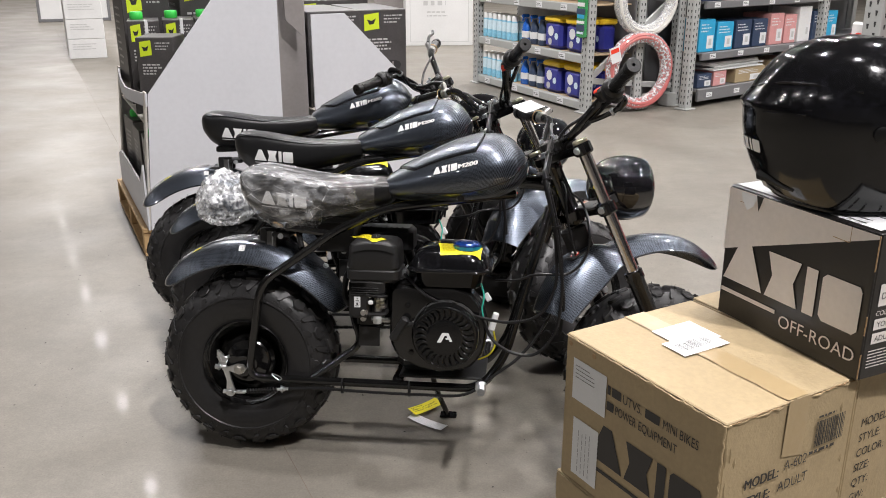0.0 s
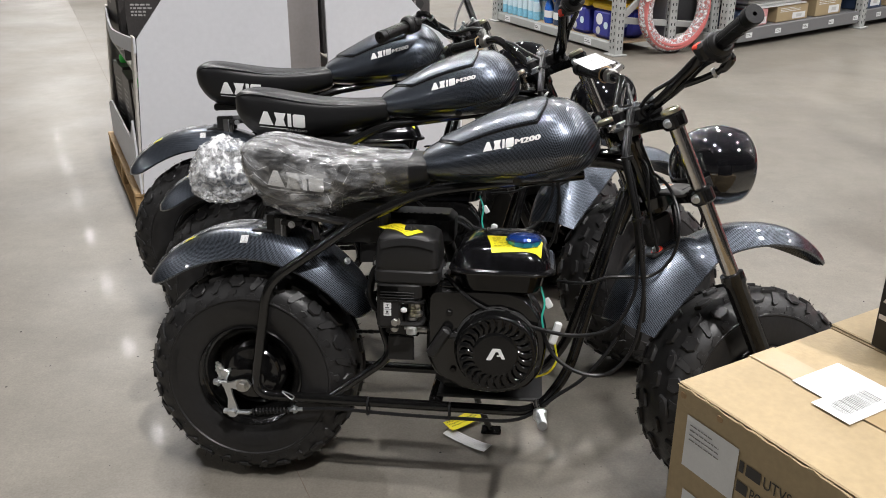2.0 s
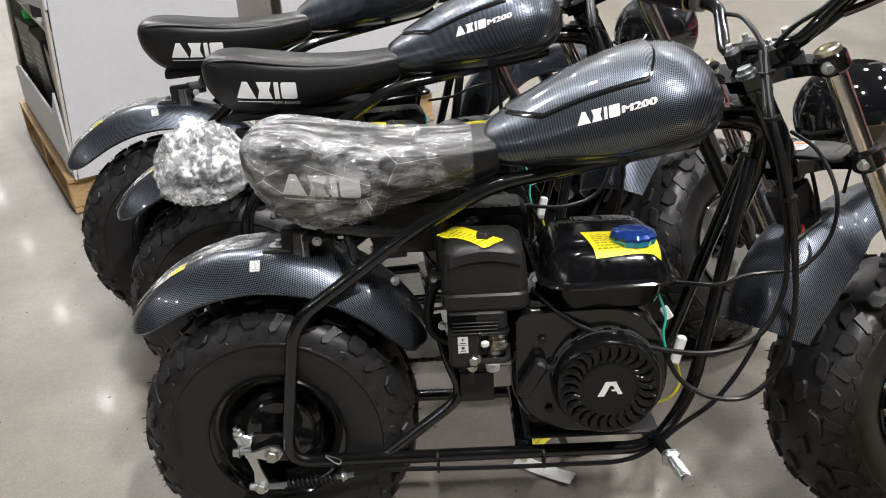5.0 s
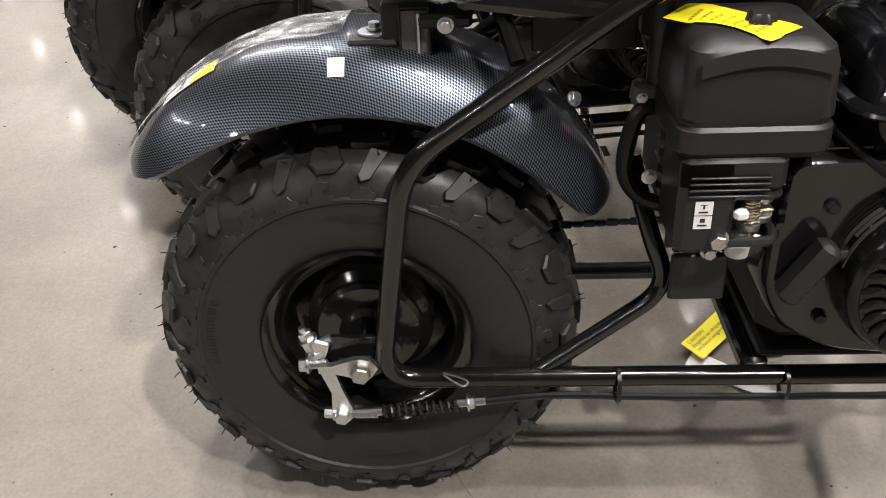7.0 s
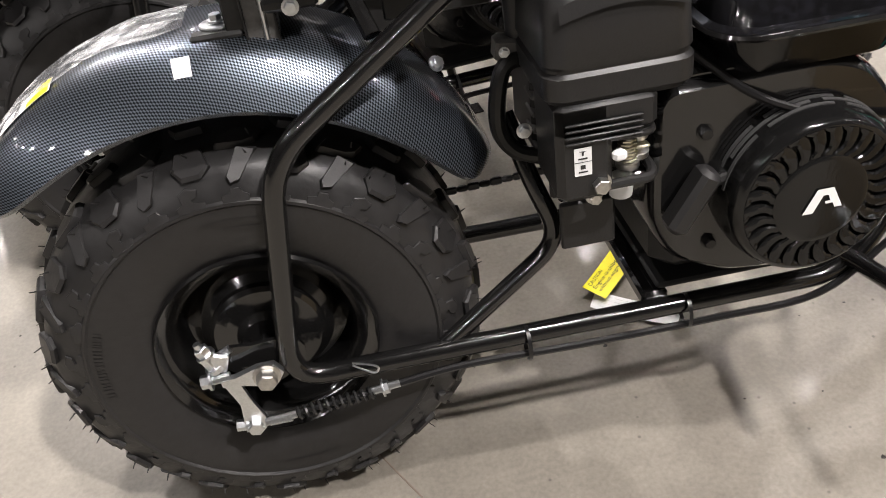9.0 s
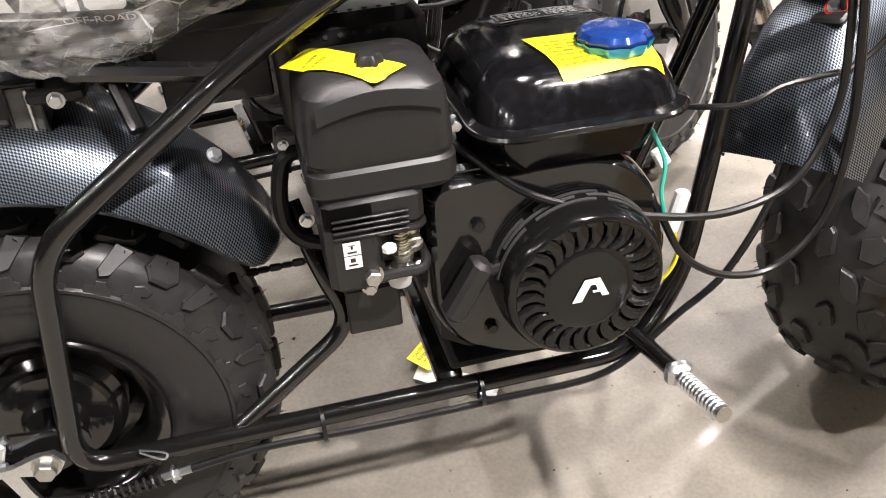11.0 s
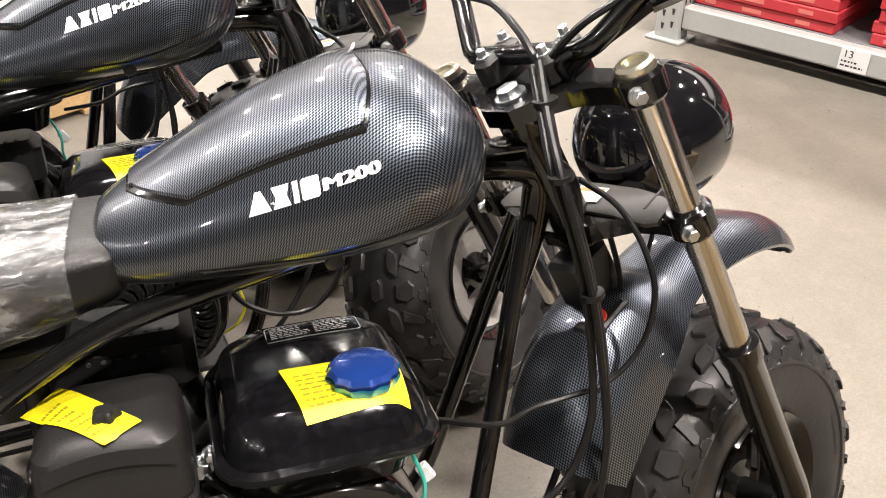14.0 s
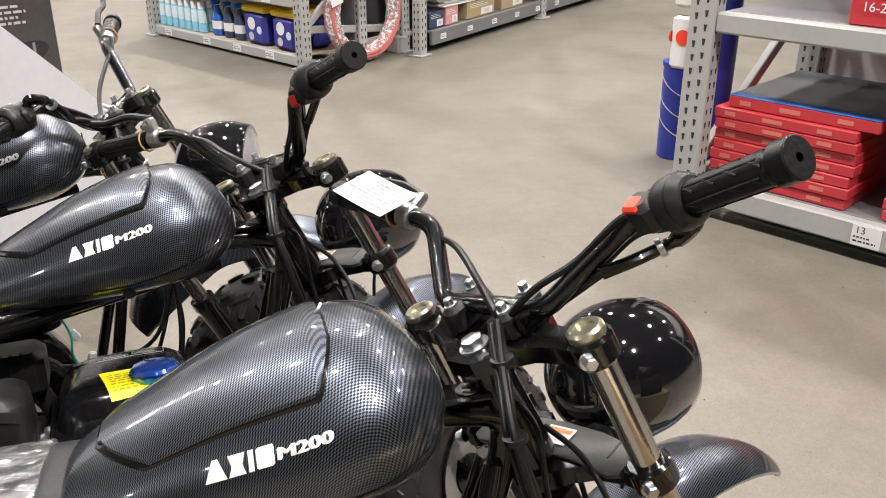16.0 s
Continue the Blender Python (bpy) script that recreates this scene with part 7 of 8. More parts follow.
        part("lime_label", Geo().add([p(w * 0.1, h * 0.78), p(w * 0.42, h * 0.8), p(w * 0.41, h * 0.97), p(w * 0.1, h * 0.95)], [(0, 1, 2, 3)]), LIME, o)
        p2 = on_plane((-w / 2, -d / 2, 0), (1, 0, 0), (0, 0, 1), 0.002)
        part("dark_emblem", Geo().add([p2(w * 0.16, h * 0.9), p2(w * 0.21, h * 0.845), p2(w * 0.3, h * 0.85), p2(w * 0.35, h * 0.91), p2(w * 0.26, h * 0.885)], [(0, 1, 2, 3, 4)]), INK, o)
        part("small_print", bar_rows(Geo(), p2, w * 0.14, h * 0.68, w * 0.55, 4, h * 0.035, h * 0.017, 5), GREYPRINT, o)
        part("small_print", bar_rows(Geo(), p2, w * 0.52, h * 0.93, w * 0.4, 3, h * 0.035, h * 0.014, 15), GREYPRINT, o)
        oval = [(0.5 + 0.38 * math.cos(2 * math.pi * k / 16), 0.36 + 0.085 * math.sin(2 * math.pi * k / 16) + 0.05 * math.cos(2 * math.pi * k / 16)) for k in range(16)]
        part("picture", Geo().add([p2(w * x, h * y) for x, y in oval], [tuple(range(16))]), INK, o)
        p3 = on_plane((-w / 2, -d / 2, 0), (1, 0, 0), (0, 0, 1), 0.0028)
        for k in range(5):
            x = 0.28 + 0.1 * k
            y = 0.36 + 0.05 * (x - 0.5) / 0.38
            part("picture_rib", Geo().add([p3(w * x, h * (y - 0.06)), p3(w * (x + 0.035), h * (y - 0.055)), p3(w * (x + 0.035), h * (y + 0.065)), p3(w * x, h * (y + 0.06))], [(0, 1, 2, 3)]), CORE, o)
        q = on_plane((-w / 2, d / 2, 0), (0, -1, 0), (0, 0, 1), 0.0012)
        part("small_print", bar_rows(Geo(), q, d * 0.2, h * 0.8, d * 0.5, 9, h * 0.06, h * 0.02, 6), GREYPRINT, o)
        for k in range(caps):
            part("cap", Geo().lathe([(0.028, 0), (0.03, 0.004), (0.03, 0.028), (0.026, 0.034), (0.0, 0.034)], (-w * 0.2, 0.02, h), (0, 0, 1), 18), GREENCAP, o)
            part("strap", Geo().box((w * 0.1, -d / 2 - 0.003, h - 0.06), (0.014, 0.004, 0.13), 0.001), PAPER, o)
    goods(0.15, 0.17, 0.5905, (0.16, 0.2, 0.37), -24)
    for k, x in enumerate((0.12, 0.28, 0.43)):
        goods(x, 0.45 + 0.02 * k, 0.5905, (0.14, 0.2, 0.42), -8, 1)
    goods(0.16, 0.8, 0.5905, (0.22, 0.3, 0.56), 2)
    goods(0.44, 0.8, 0.5905, (0.24, 0.3, 0.62), 2)
    for k in range(3):
        goods(0.11, 0.2 + 0.28 * k, 0.1295, (0.15, 0.22, 0.38), 4 * k - 3, 1 if k != 1 else 0)
    goods(0.95, 0.42, 0.5905, (0.27, 0.5, 0.45), 2)
    goods(1.22, 0.42, 0.5905, (0.24, 0.5, 0.45), -3)
    goods(1.08, 0.83, 0.5905, (0.5, 0.27, 0.47), 1)


display()


# ---- racking ----
def upright(t, at, turn, height, material=RACK, wide=0.076, deep=0.07, holes=True):
    m = Matrix.Translation(at) @ Matrix.Rotation(radians(turn), 4, "Z")
    g = Geo()
    g.box((0, 0, height / 2), (wide, deep, height), 0.006)
    g.box((0, 0, 0.006), (wide + 0.05, deep + 0.05, 0.012), 0.003)
    post = part("post", g, material, t, "", m)
    if holes:
        # dark tear-drops laid on the post's faces as shaded slots
        g = Geo()
        k = 0
        while 0.06 + 0.051 * k < height - 0.03:
            z = 0.06 + 0.051 * k
            for u in (-0.02, 0.02):
                for s in (-1, 1):
                    g.prism([(-0.007, 0.008), (0.007, 0.008), (0.0035, -0.016), (-0.0035, -0.016)], 0.0008, Matrix.Translation((u, s * (deep / 2 + 0.0006), z + (0.012 if u > 0 else 0))) @ Matrix.Rotation(radians(90), 4, "X"))
                    g.prism([(-0.006, 0.008), (0.006, 0.008), (0.003, -0.014), (-0.003, -0.014)], 0.0008,
                            Matrix.Translation((s * (wide / 2 + 0.0006), u * 0.8, z)) @ Matrix.Rotation(radians(90), 4, "Z") @ Matrix.Rotation(radians(90), 4, "X"))
            k += 1
        part("slot", g, SLOT_SHADE, post)
    return post


def price_tag(at, turn, w=0.07, h=0.035, words=""):
    m = Matrix.Translation(at) @ Matrix.Rotation(radians(turn), 4, "Z")
    ob = part("price_tag", Geo().box((0, -0.001, 0), (w, 0.002, h), 0.0004), PAPER, None, "", m)
    tagged(ob, "small white shelf price tag", "price tag", "shelf price tags")
    g = bar_rows(Geo(), on_plane((0, -0.002, 0), (1, 0, 0), (0, 0, 1), 0.0006), -w * 0.42, h * 0.1, w * 0.8, 2, h * 0.28, h * 0.14, 4)
    if words:
        g2 = words_geo(words, h * 0.34, lambda x, y: on_plane((0, -0.002, 0), (1, 0, 0), (0, 0, 1), 0.0006)(-w * 0.4 + x, h * 0.1 + y))
        g.v, g.f, g.girth = g2.v, g2.f, g2.girth
        bar_rows(g, on_plane((0, -0.002, 0), (1, 0, 0), (0, 0, 1), 0.0006), -w * 0.42, -h * 0.12, w * 0.8, 2, h * 0.2, h * 0.08, 4)
    part("tag_print", g, INK, ob)


def can(at, kind):
    t = thing("spray_can", Matrix.Translation(at), "white and pale blue disinfectant spray can", "spray can", "spray cans on the shelf")
    part("body", Geo().lathe([(0.03, 0), (0.034, 0.003), (0.034, 0.15), (0.034, 0.17), (0.03, 0.18)], n=18), CANB, t)
    part("sleeve", Geo().lathe([(0.0345, 0.075), (0.0345, 0.165)], n=18, caps=False), CANW, t)
    part("cap", Geo().lathe([(0.03, 0.178), (0.03, 0.225), (0.026, 0.232), (0.0, 0.232)], n=18), WHITE, t)
    return t


def tub(at, turn):
    t = thing("wipes_tub", Matrix.Translation(at) @ Matrix.Rotation(radians(turn), 4, "Z"), "blue plastic wipes tub with a yellow lid", "tub", "wipes tubs on the shelf")
    part("body", Geo().box((0, 0, 0.115), (0.26, 0.16, 0.23), 0.03), CLEAN, t)
    part("lid", Geo().box((0, 0, 0.25), (0.268, 0.168, 0.045), 0.012), CLEANLID, t)
    p = on_plane((-0.13, -0.08, 0), (1, 0, 0), (0, 0, 1), 0.0015)
    part("label_spot", Geo().lathe([(0.045, 0), (0.045, 0.0015)], p(0.11, 0.15), (0, -1, 0), 20), PAPER, t)
    part("label_spot", Geo().lathe([(0.028, 0), (0.028, 0.0015)], p(0.2, 0.11), (0, -1, 0), 16), CANW, t)
    part("label_spot", Geo().lathe([(0.03, 0), (0.03, 0.0015)], p(0.1, 0.06), (0, -1, 0), 16), GREYPRINT, t)
    return t


def bottle(at, turn, dark):
    t = thing("trigger_bottle", Matrix.Translation(at) @ Matrix.Rotation(radians(turn), 4, "Z"), "blue cleaner bottle with a white label and spray trigger", "bottle", "cleaner bottles on the shelf")
    part("body", Geo().rings([[(a * math.cos(2 * math.pi * k / 18), b * math.sin(2 * math.pi * k / 18), z) for k in range(18)] for z, a, b in
                              ((0, 0.05, 0.03), (0.01, 0.056, 0.036), (0.12, 0.056, 0.036), (0.16, 0.046, 0.03), (0.2, 0.02, 0.018), (0.22, 0.016, 0.016))]), NAVYBOX if dark else BOTTLE, t)
    part("label_band", Geo().rings([[(a * math.cos(2 * math.pi * k / 18), b * math.sin(2 * math.pi * k / 18), z) for k in range(18)] for z, a, b in ((0.05, 0.0575, 0.0375), (0.11, 0.0575, 0.0375))], caps=False), PAPER, t)
    g = Geo().box((0, -0.012, 0.245), (0.03, 0.075, 0.03), 0.008)
    g.tube([(0, -0.035, 0.235), (0, -0.042, 0.2)], 0.006, 8)
    part("trigger", g, BOTTLE, t)
    return t


def rack_a():
    o, e = Vector((1.199, 7.403, 0)), Vector((0.363, 9.167, 0))
    along = (e - o).normalized()
    length = (e - o).length
    turn = math.degrees(math.atan2(-along.y, -along.x))           # face runs from far to near
    back = Vector((-along.y, along.x, 0))
    back = -back if back.x < 0 else back
    t = thing("shelf_rack", Matrix(), "grey steel store rack with cleaning goods", "rack")
    for p in (o, e, o + back * 0.5, e + back * 0.5, o + back * 0.92, e + back * 0.92):
        upright(t, p, turn, 2.4, wide=0.09, deep=0.075)
    mid = (o + e) / 2
    rot = Matrix.Rotation(radians(turn), 3, "Z")
    for z0, z1 in ((0.02, 0.09), (0.405, 0.475), (0.81, 0.88), (1.25, 1.32)):
        part("beam", Geo().box(mid + Vector((0, 0, (z0 + z1) / 2)), (length - 0.09, 0.05, z1 - z0), 0.006, rot), RACK, t)
        part("deck", Geo().box(mid + back * 0.24 + Vector((0, 0, z1 - 0.008)), (length - 0.1, 0.42, 0.012), 0.002, rot), PLY, t)
    part("brace", Geo().box(o + back * 0.46 + Vector((0, 0, 0.62)), (1.15, 0.03, 0.05), 0.004, Matrix.Rotation(math.atan2(back.y, back.x), 3, "Z") @ Matrix.Rotation(radians(-38), 3, "Y")), RACK, t)
    part("brace", Geo().box(o + back * 0.46 + Vector((0, 0, 0.22)), (0.85, 0.03, 0.05), 0.004, Matrix.Rotation(math.atan2(back.y, back.x), 3, "Z") @ Matrix.Rotation(radians(6), 3, "Y")), RACK, t)
    part("back_sheet", Geo().box(mid + back * 0.46 + Vector((0, 0, 1.2)), (length, 0.01, 2.3), 0.002, rot), DARKRACK, t)
    part("foot_box", Geo().box(o + back * 0.86 + Vector((0, 0, 0.06)), (0.14, 0.1, 0.12), 0.01, rot), RACK, t)
    for z in (0.091, 0.476):
        for k in range(7):
            for r in range(2):
                can(e - along * (0.08 + 0.095 * k) + back * (0.05 + 0.08 * r) + Vector((0, 0, z)), 0)
        for k, s in enumerate((0.83, 0.98, 1.12)):
            bottle(e - along * s + back * 0.07 + Vector((0, 0, z)), turn, k > 0)
        for k, s in enumerate((1.36, 1.70)):
            for r in range(2):
                b = tub(e - along * s + back * (0.1 + 0.19 * r) + Vector((0, 0, z)), turn)
    for z in (0.055, 0.44, 0.845):
        for s in (0.25, 0.8, 1.2, 1.6):
            price_tag(e - along * s - back * 0.026 + Vector((0, 0, z)), turn, 0.1, 0.05)
    clip = part("hanging_pack", Geo().box(o + along * 0.02 - back * 0.06 + Vector((0, 0, 0.78)), (0.13, 0.03, 0.32), 0.012, rot), mat("green_pack_film", (0.05, 0.3, 0.1), 0.25, vary=0.4, vscale=25, bump=0.3, scale=40))
    tagged(clip, "green and blue wipe packs hung from a clip strip", "packet")
    for z, hh, wide, material in ((0.83, 0.045, 0.12, NAVYBOX), (0.79, 0.03, 0.1, CYANBOX), (0.745, 0.022, 0.11, PAPER), (0.7, 0.05, 0.115, NAVYBOX), (0.66, 0.018, 0.09, CANW), (0.885, 0.03, 0.1, PAPER)):
        part("pack_print", Geo().box(o + along * 0.02 - back * 0.0765 + Vector((0, 0, z)), (wide, 0.004, hh), 0.001, rot), material, clip)
    # coils of tubing leaning at the rack's end
    side = Matrix.Rotation(math.atan2(back.y, back.x), 3, "Z")

    def coil(name, at, radius, thick, material, label, lean):
        c = thing(name, Matrix.Translation(at) @ side.to_4x4() @ Matrix.Rotation(radians(lean), 4, "X"), label, "hose coil")
        rnd = random.Random(7)
        for k in range(7):
            a0 = k * 0.9
            rr, dy = radius - thick * 0.55 * (k % 3), -0.03 + 0.022 * (k // 2)
            path = [((rr + 0.004 * math.sin(3 * a + a0)) * math.cos(a), dy + 0.004 * math.sin(2 * a + a0), radius + thick + (rr + 0.004 * math.cos(2 * a + a0)) * math.sin(a)) for a in (2 * math.pi * i / 44 for i in range(44))]
            part("turn", Geo().tube(path, thick * 0.5, 8, loop=True), material, c)
        wrap = Geo()
        wrap.rings([[((radius - thick * 0.5) * math.cos(a) + 0.055 * math.cos(b) * math.cos(a), 0.05 * math.sin(b), radius + thick + ((radius - thick * 0.5) + 0.055 * math.cos(b)) * math.sin(a)) for b in (2 * math.pi * i / 10 for i in range(10))]
                    for a in (2 * math.pi * j / 40 for j in range(40))], loop=True)
        part("wrap", wrap, BAGFILM, c, "clear shrink film")
        return c
    c = coil("hose_coil", o + back * 0.46 + along * -0.1, 0.3, 0.04, HOSER, "coil of red plastic tubing in film, leaning on a rack", 0)
    p = on_plane((-0.3, -0.07, 0.3), (1, 0, 0.3), (-0.3, 0, 1), 0.002)
    lab = sheet("paper_label", c, p, 0.0, 0.12, 0.1, 0.13, PAPER)
    part("label_heading", Geo().add([p(0.01, 0.2) + Vector((0, -0.002, 0)), p(0.09, 0.2) + Vector((0, -0.002, 0)), p(0.09, 0.235) + Vector((0, -0.002, 0)), p(0.01, 0.235) + Vector((0, -0.002, 0))], [(0, 1, 2, 3)]), REDPL, lab)
    coil("hose_coil", o + back * 0.5 + along * -0.08 + Vector((0, 0, 0.6)), 0.28, 0.04, HOSEW, "coil of white plastic tubing hung on a rack", 0)
    part("hook", Geo().tube([o + back * 0.5 + along * 0.05 + Vector((0, 0, 1.15)), o + back * 0.5 - along * 0.2 + Vector((0, 0, 1.15))], 0.008, 8), RACK, t)
    return o, back


RA_O, RA_BACK = rack_a()


def rack_b():
    o, e = Vector((2.09, 7.58, 0)), Vector((4.9, 9.72, 0))
    along = (e - o).normalized()
    length = (e - o).length
    turn = math.degrees(math.atan2(along.y, along.x))
    back = Vector((-along.y, along.x, 0))
    rot = Matrix.Rotation(radians(turn), 3, "Z")
    t = thing("shelf_rack", Matrix(), "grey steel rack with dark shelves of boxed bath fittings", "rack")
    for s in (0.0, 2.0, length):
        upright(t, o + along * s, turn, 2.4, wide=0.085, deep=0.075)
        upright(t, o + along * s + back * 0.55, turn, 2.4, wide=0.085, deep=0.075, holes=False)
    mid = (o + e) / 2
    for z0, z1 in ((0.05, 0.155), (0.40, 0.465), (0.83, 0.89), (1.25, 1.31)):
        part("beam", Geo().box(mid + along * 0.05 + Vector((0, 0, (z0 + z1) / 2)), (length - 0.2, 0.03, z1 - z0), 0.004, rot), DARKRACK, t)
        part("deck", Geo().box(mid + along * 0.05 + back * 0.28 + Vector((0, 0, z1 - 0.01)), (length - 0.2, 0.52, 0.015), 0.002, rot), DARKRACK, t)
    part("back_sheet", Geo().box(mid + back * 0.58 + Vector((0, 0, 1.2)), (length, 0.01, 2.3), 0.002, rot), DARKRACK, t)
    rnd = random.Random(9)
    cols = [CYANBOX, CYANBOX, NAVYBOX, NAVYBOX, PINKBOX, PINKBOX, WHITEBOX, NAVYBOX, CYANBOX]
    words = {id(CYANBOX): "bright blue", id(NAVYBOX): "dark navy", id(PINKBOX): "pale red", id(WHITEBOX): "white"}

    def goods(s, z, w, d, h, material, yaw=0.0):
        ob = thing("boxed_fitting", Matrix.Translation(o + along * s + back * (0.03 + d / 2) + Vector((0, 0, z))) @ Matrix.Rotation(radians(turn + yaw), 4, "Z"), words.get(id(material), "plain") + " printed carton on a dark steel shelf", "box", "boxed goods on the racks")
        part("carton", Geo().box((0, 0, h / 2), (w, d, h), 0.003), material, ob)
        p = on_plane((-w / 2, -d / 2, 0), (1, 0, 0), (0, 0, 1), 0.0015)
        part("picture", Geo().add([p(w * 0.5, h * 0.1), p(w * 0.92, h * 0.1), p(w * 0.92, h * 0.5), p(w * 0.5, h * 0.5)], [(0, 1, 2, 3)]), PAPER, ob)
        p3 = on_plane((-w / 2, -d / 2, 0), (1, 0, 0), (0, 0, 1), 0.003)
        part("inner_picture", Geo().add([p3(w * 0.62, h * 0.2), p3(w * 0.8, h * 0.2), p3(w * 0.8, h * 0.4), p3(w * 0.62, h * 0.4)], [(0, 1, 2, 3)]), GREYPRINT, ob)
        part("small_print", bar_rows(Geo(), p, w * 0.1, h * 0.82, w * 0.7, 3, h * 0.1, h * 0.035, 4), PAPER, ob)
    s = 0.16
    for k in range(9):
        w = rnd.uniform(0.17, 0.24)
        goods(s + w / 2, 0.466, w, 0.3, rnd.uniform(0.24, 0.33), cols[k], rnd.uniform(-3, 3))
        s += w + 0.035
    s = 0.16
    for k in range(8):
        w = rnd.uniform(0.2, 0.28)
        goods(s + w / 2, 0.891, w, 0.3, rnd.uniform(0.22, 0.3), cols[(k + 3) % 9], rnd.uniform(-3, 3))
        s += w + 0.03
    for s, w, h, m in ((0.28, 0.2, 0.12, NAVYBOX), (0.5, 0.18, 0.13, PINKBOX), (0.95, 0.45, 0.13, KRAFT), (1.5, 0.4, 0.16, KRAFT), (2.2, 0.4, 0.2, NAVYBOX), (2.7, 0.4, 0.18, KRAFT)):
        goods(s, 0.156, w, 0.3, h, m)
    flat = thing("panel_stack", Matrix.Translation(o + along * 0.75 + back * 0.2 + Vector((0, 0, 0.29))) @ Matrix.Rotation(radians(turn), 4, "Z"), "stack of flat wrapped panels lying on cartons", "panels")
    for k in range(6):
        part("panel", Geo().box((rnd.uniform(-0.05, 0.05), rnd.uniform(-0.03, 0.03), 0.006 + 0.012 * k), (0.75, 0.3, 0.01), 0.002), GREYPRINT if k % 2 else WHITEBOX, flat)
    for z in (0.1, 0.432, 0.86):
        for k in range(7):
            price_tag(o + along * (0.3 + 0.4 * k) - back * 0.016 + Vector((0, 0, z)), turn, 0.08, 0.04)


rack_b()


def rack_red():
    near, far = Vector((2.446, 3.37, 0)), Vector((2.068, 4.216, 0))
    along = (near - far).normalized()                 # towards the near end
    back = Vector((-along.y, along.x, 0))
    back = -back if back.x < 0 else back
    turn = math.degrees(math.atan2(along.y, along.x))
    rot = Matrix.Rotation(radians(turn), 3, "Z")
    length = 2.44
    t = thing("pallet_rack", Matrix(), "grey slotted steel rack with stacked red cartons", "rack")
    foot = far - along * 0.05
    for s in (0.0, length):
        upright(t, foot + along * s, turn, 2.2, wide=0.105, deep=0.08)
        upright(t, foot + along * s + back * 1.0, turn, 2.2, wide=0.105, deep=0.08)
        part("brace", Geo().box(foot + along * s + back * 0.5 + Vector((0, 0, 0.5)), (1.15, 0.035, 0.05), 0.004, Matrix.Rotation(math.atan2(back.y, back.x), 3, "Z") @ Matrix.Rotation(radians(-35), 3, "Y")), RACK, t)
        part("brace", Geo().box(foot + along * s + back * 0.5 + Vector((0, 0, 0.14)), (0.95, 0.035, 0.05), 0.004, Matrix.Rotation(math.atan2(back.y, back.x), 3, "Z")), RACK, t)
    mid = foot + along * (length / 2)
    for z0, z1 in ((0.055, 0.145), (0.715, 0.79), (1.4, 1.48)):
        part("beam", Geo().box(mid + Vector((0, 0, (z0 + z1) / 2)), (length - 0.1, 0.055, z1 - z0), 0.008, rot), RACK, t)
        part("beam", Geo().box(mid + back * 1.0 + Vector((0, 0, (z0 + z1) / 2)), (length - 0.1, 0.055, z1 - z0), 0.008, rot), RACK, t)
        part("deck", Geo().box(mid + back * 0.5 + Vector((0, 0, z1 - 0.006)), (length - 0.12, 0.94, 0.012), 0.002, rot), DARKRACK, t)
    part("back_sheet", Geo().box(mid + back * 1.06 + Vector((0, 0, 1.1)), (length, 0.01, 2.2), 0.002, rot), WHITEBOX, t)

    def red(s, w, z, h, depth, shift, top=False):
        ob = thing("red_carton", Matrix.Translation(foot + along * s + back * (0.03 + shift) + Vector((0, 0, z))) @ Matrix.Rotation(radians(turn), 4, "Z"),
                   "flat red carton with pale printed patches in a stack" if not top else "flat red and blue carton with a dark picture, topping a stack", "carton", "stacked red cartons")
        sgn = 1 if back.dot(rot @ Vector((0, 1, 0))) > 0 else -1
        part("box", Geo().box((0, sgn * depth / 2, h / 2), (w, depth, h), 0.004), REDBOX, ob)
        p = on_plane((-w / 2, 0, 0), (1, 0, 0), (0, 0, 1), 0.0015) if sgn > 0 else on_plane((w / 2, 0, 0), (-1, 0, 0), (0, 0, 1), 0.0015)
        for a, b in ((0.08, 0.16), (0.36, 0.5), (0.74, 0.84)):
            part("printed_patch", Geo().add([p(w * a, h * 0.3), p(w * b, h * 0.3), p(w * b, h * 0.7), p(w * a, h * 0.7)], [(0, 1, 2, 3)]), PEACH, ob)
        if top:
            part("blue_band", Geo().box((0, sgn * 0.03, h + 0.001), (w, 0.06, 0.002), 0.0005), BLUEPAD, ob)
            part("picture", Geo().box((0, sgn * (depth / 2 + 0.03), h + 0.001), (w, depth - 0.06, 0.002), 0.0005), DARKRACK, ob)
    z = 0.146
    rnd = random.Random(3)
    for k in range(7):
        red(0.335 + rnd.uniform(-0.008, 0.008), 0.54, z, 0.0405, 0.62, rnd.uniform(0.0, 0.015))
        red(1.0 + rnd.uniform(-0.008, 0.008), 0.54, z, 0.0405, 0.62, rnd.uniform(0.0, 0.015))
        z += 0.0415
    red(0.385, 0.56, z, 0.045, 0.6, 0.02, True)
    red(1.0, 0.56, z, 0.045, 0.6, 0.02, True)
    red(0.85, 0.7, 0.791, 0.3, 0.5, 0.0)
    red(1.65, 0.7, 0.791, 0.3, 0.5, 0.0)
    words = part("printed_lettering", words_geo("16-25-1", 0.03, on_plane(foot + along * 0.54 - back * (-0.026) + Vector((0, 0, 0.84)), along, (0, 0, 1), 0.003)), PAPER)
    words.parent = [o for o in bpy.data.objects if o.name.startswith("red_carton")][-2]
    words.matrix_parent_inverse = words.parent.matrix_basis.inverted()
    price_tag(foot + along * 0.715 - back * 0.029 + Vector((0, 0, 0.1)), turn, 0.1, 0.075, "13")
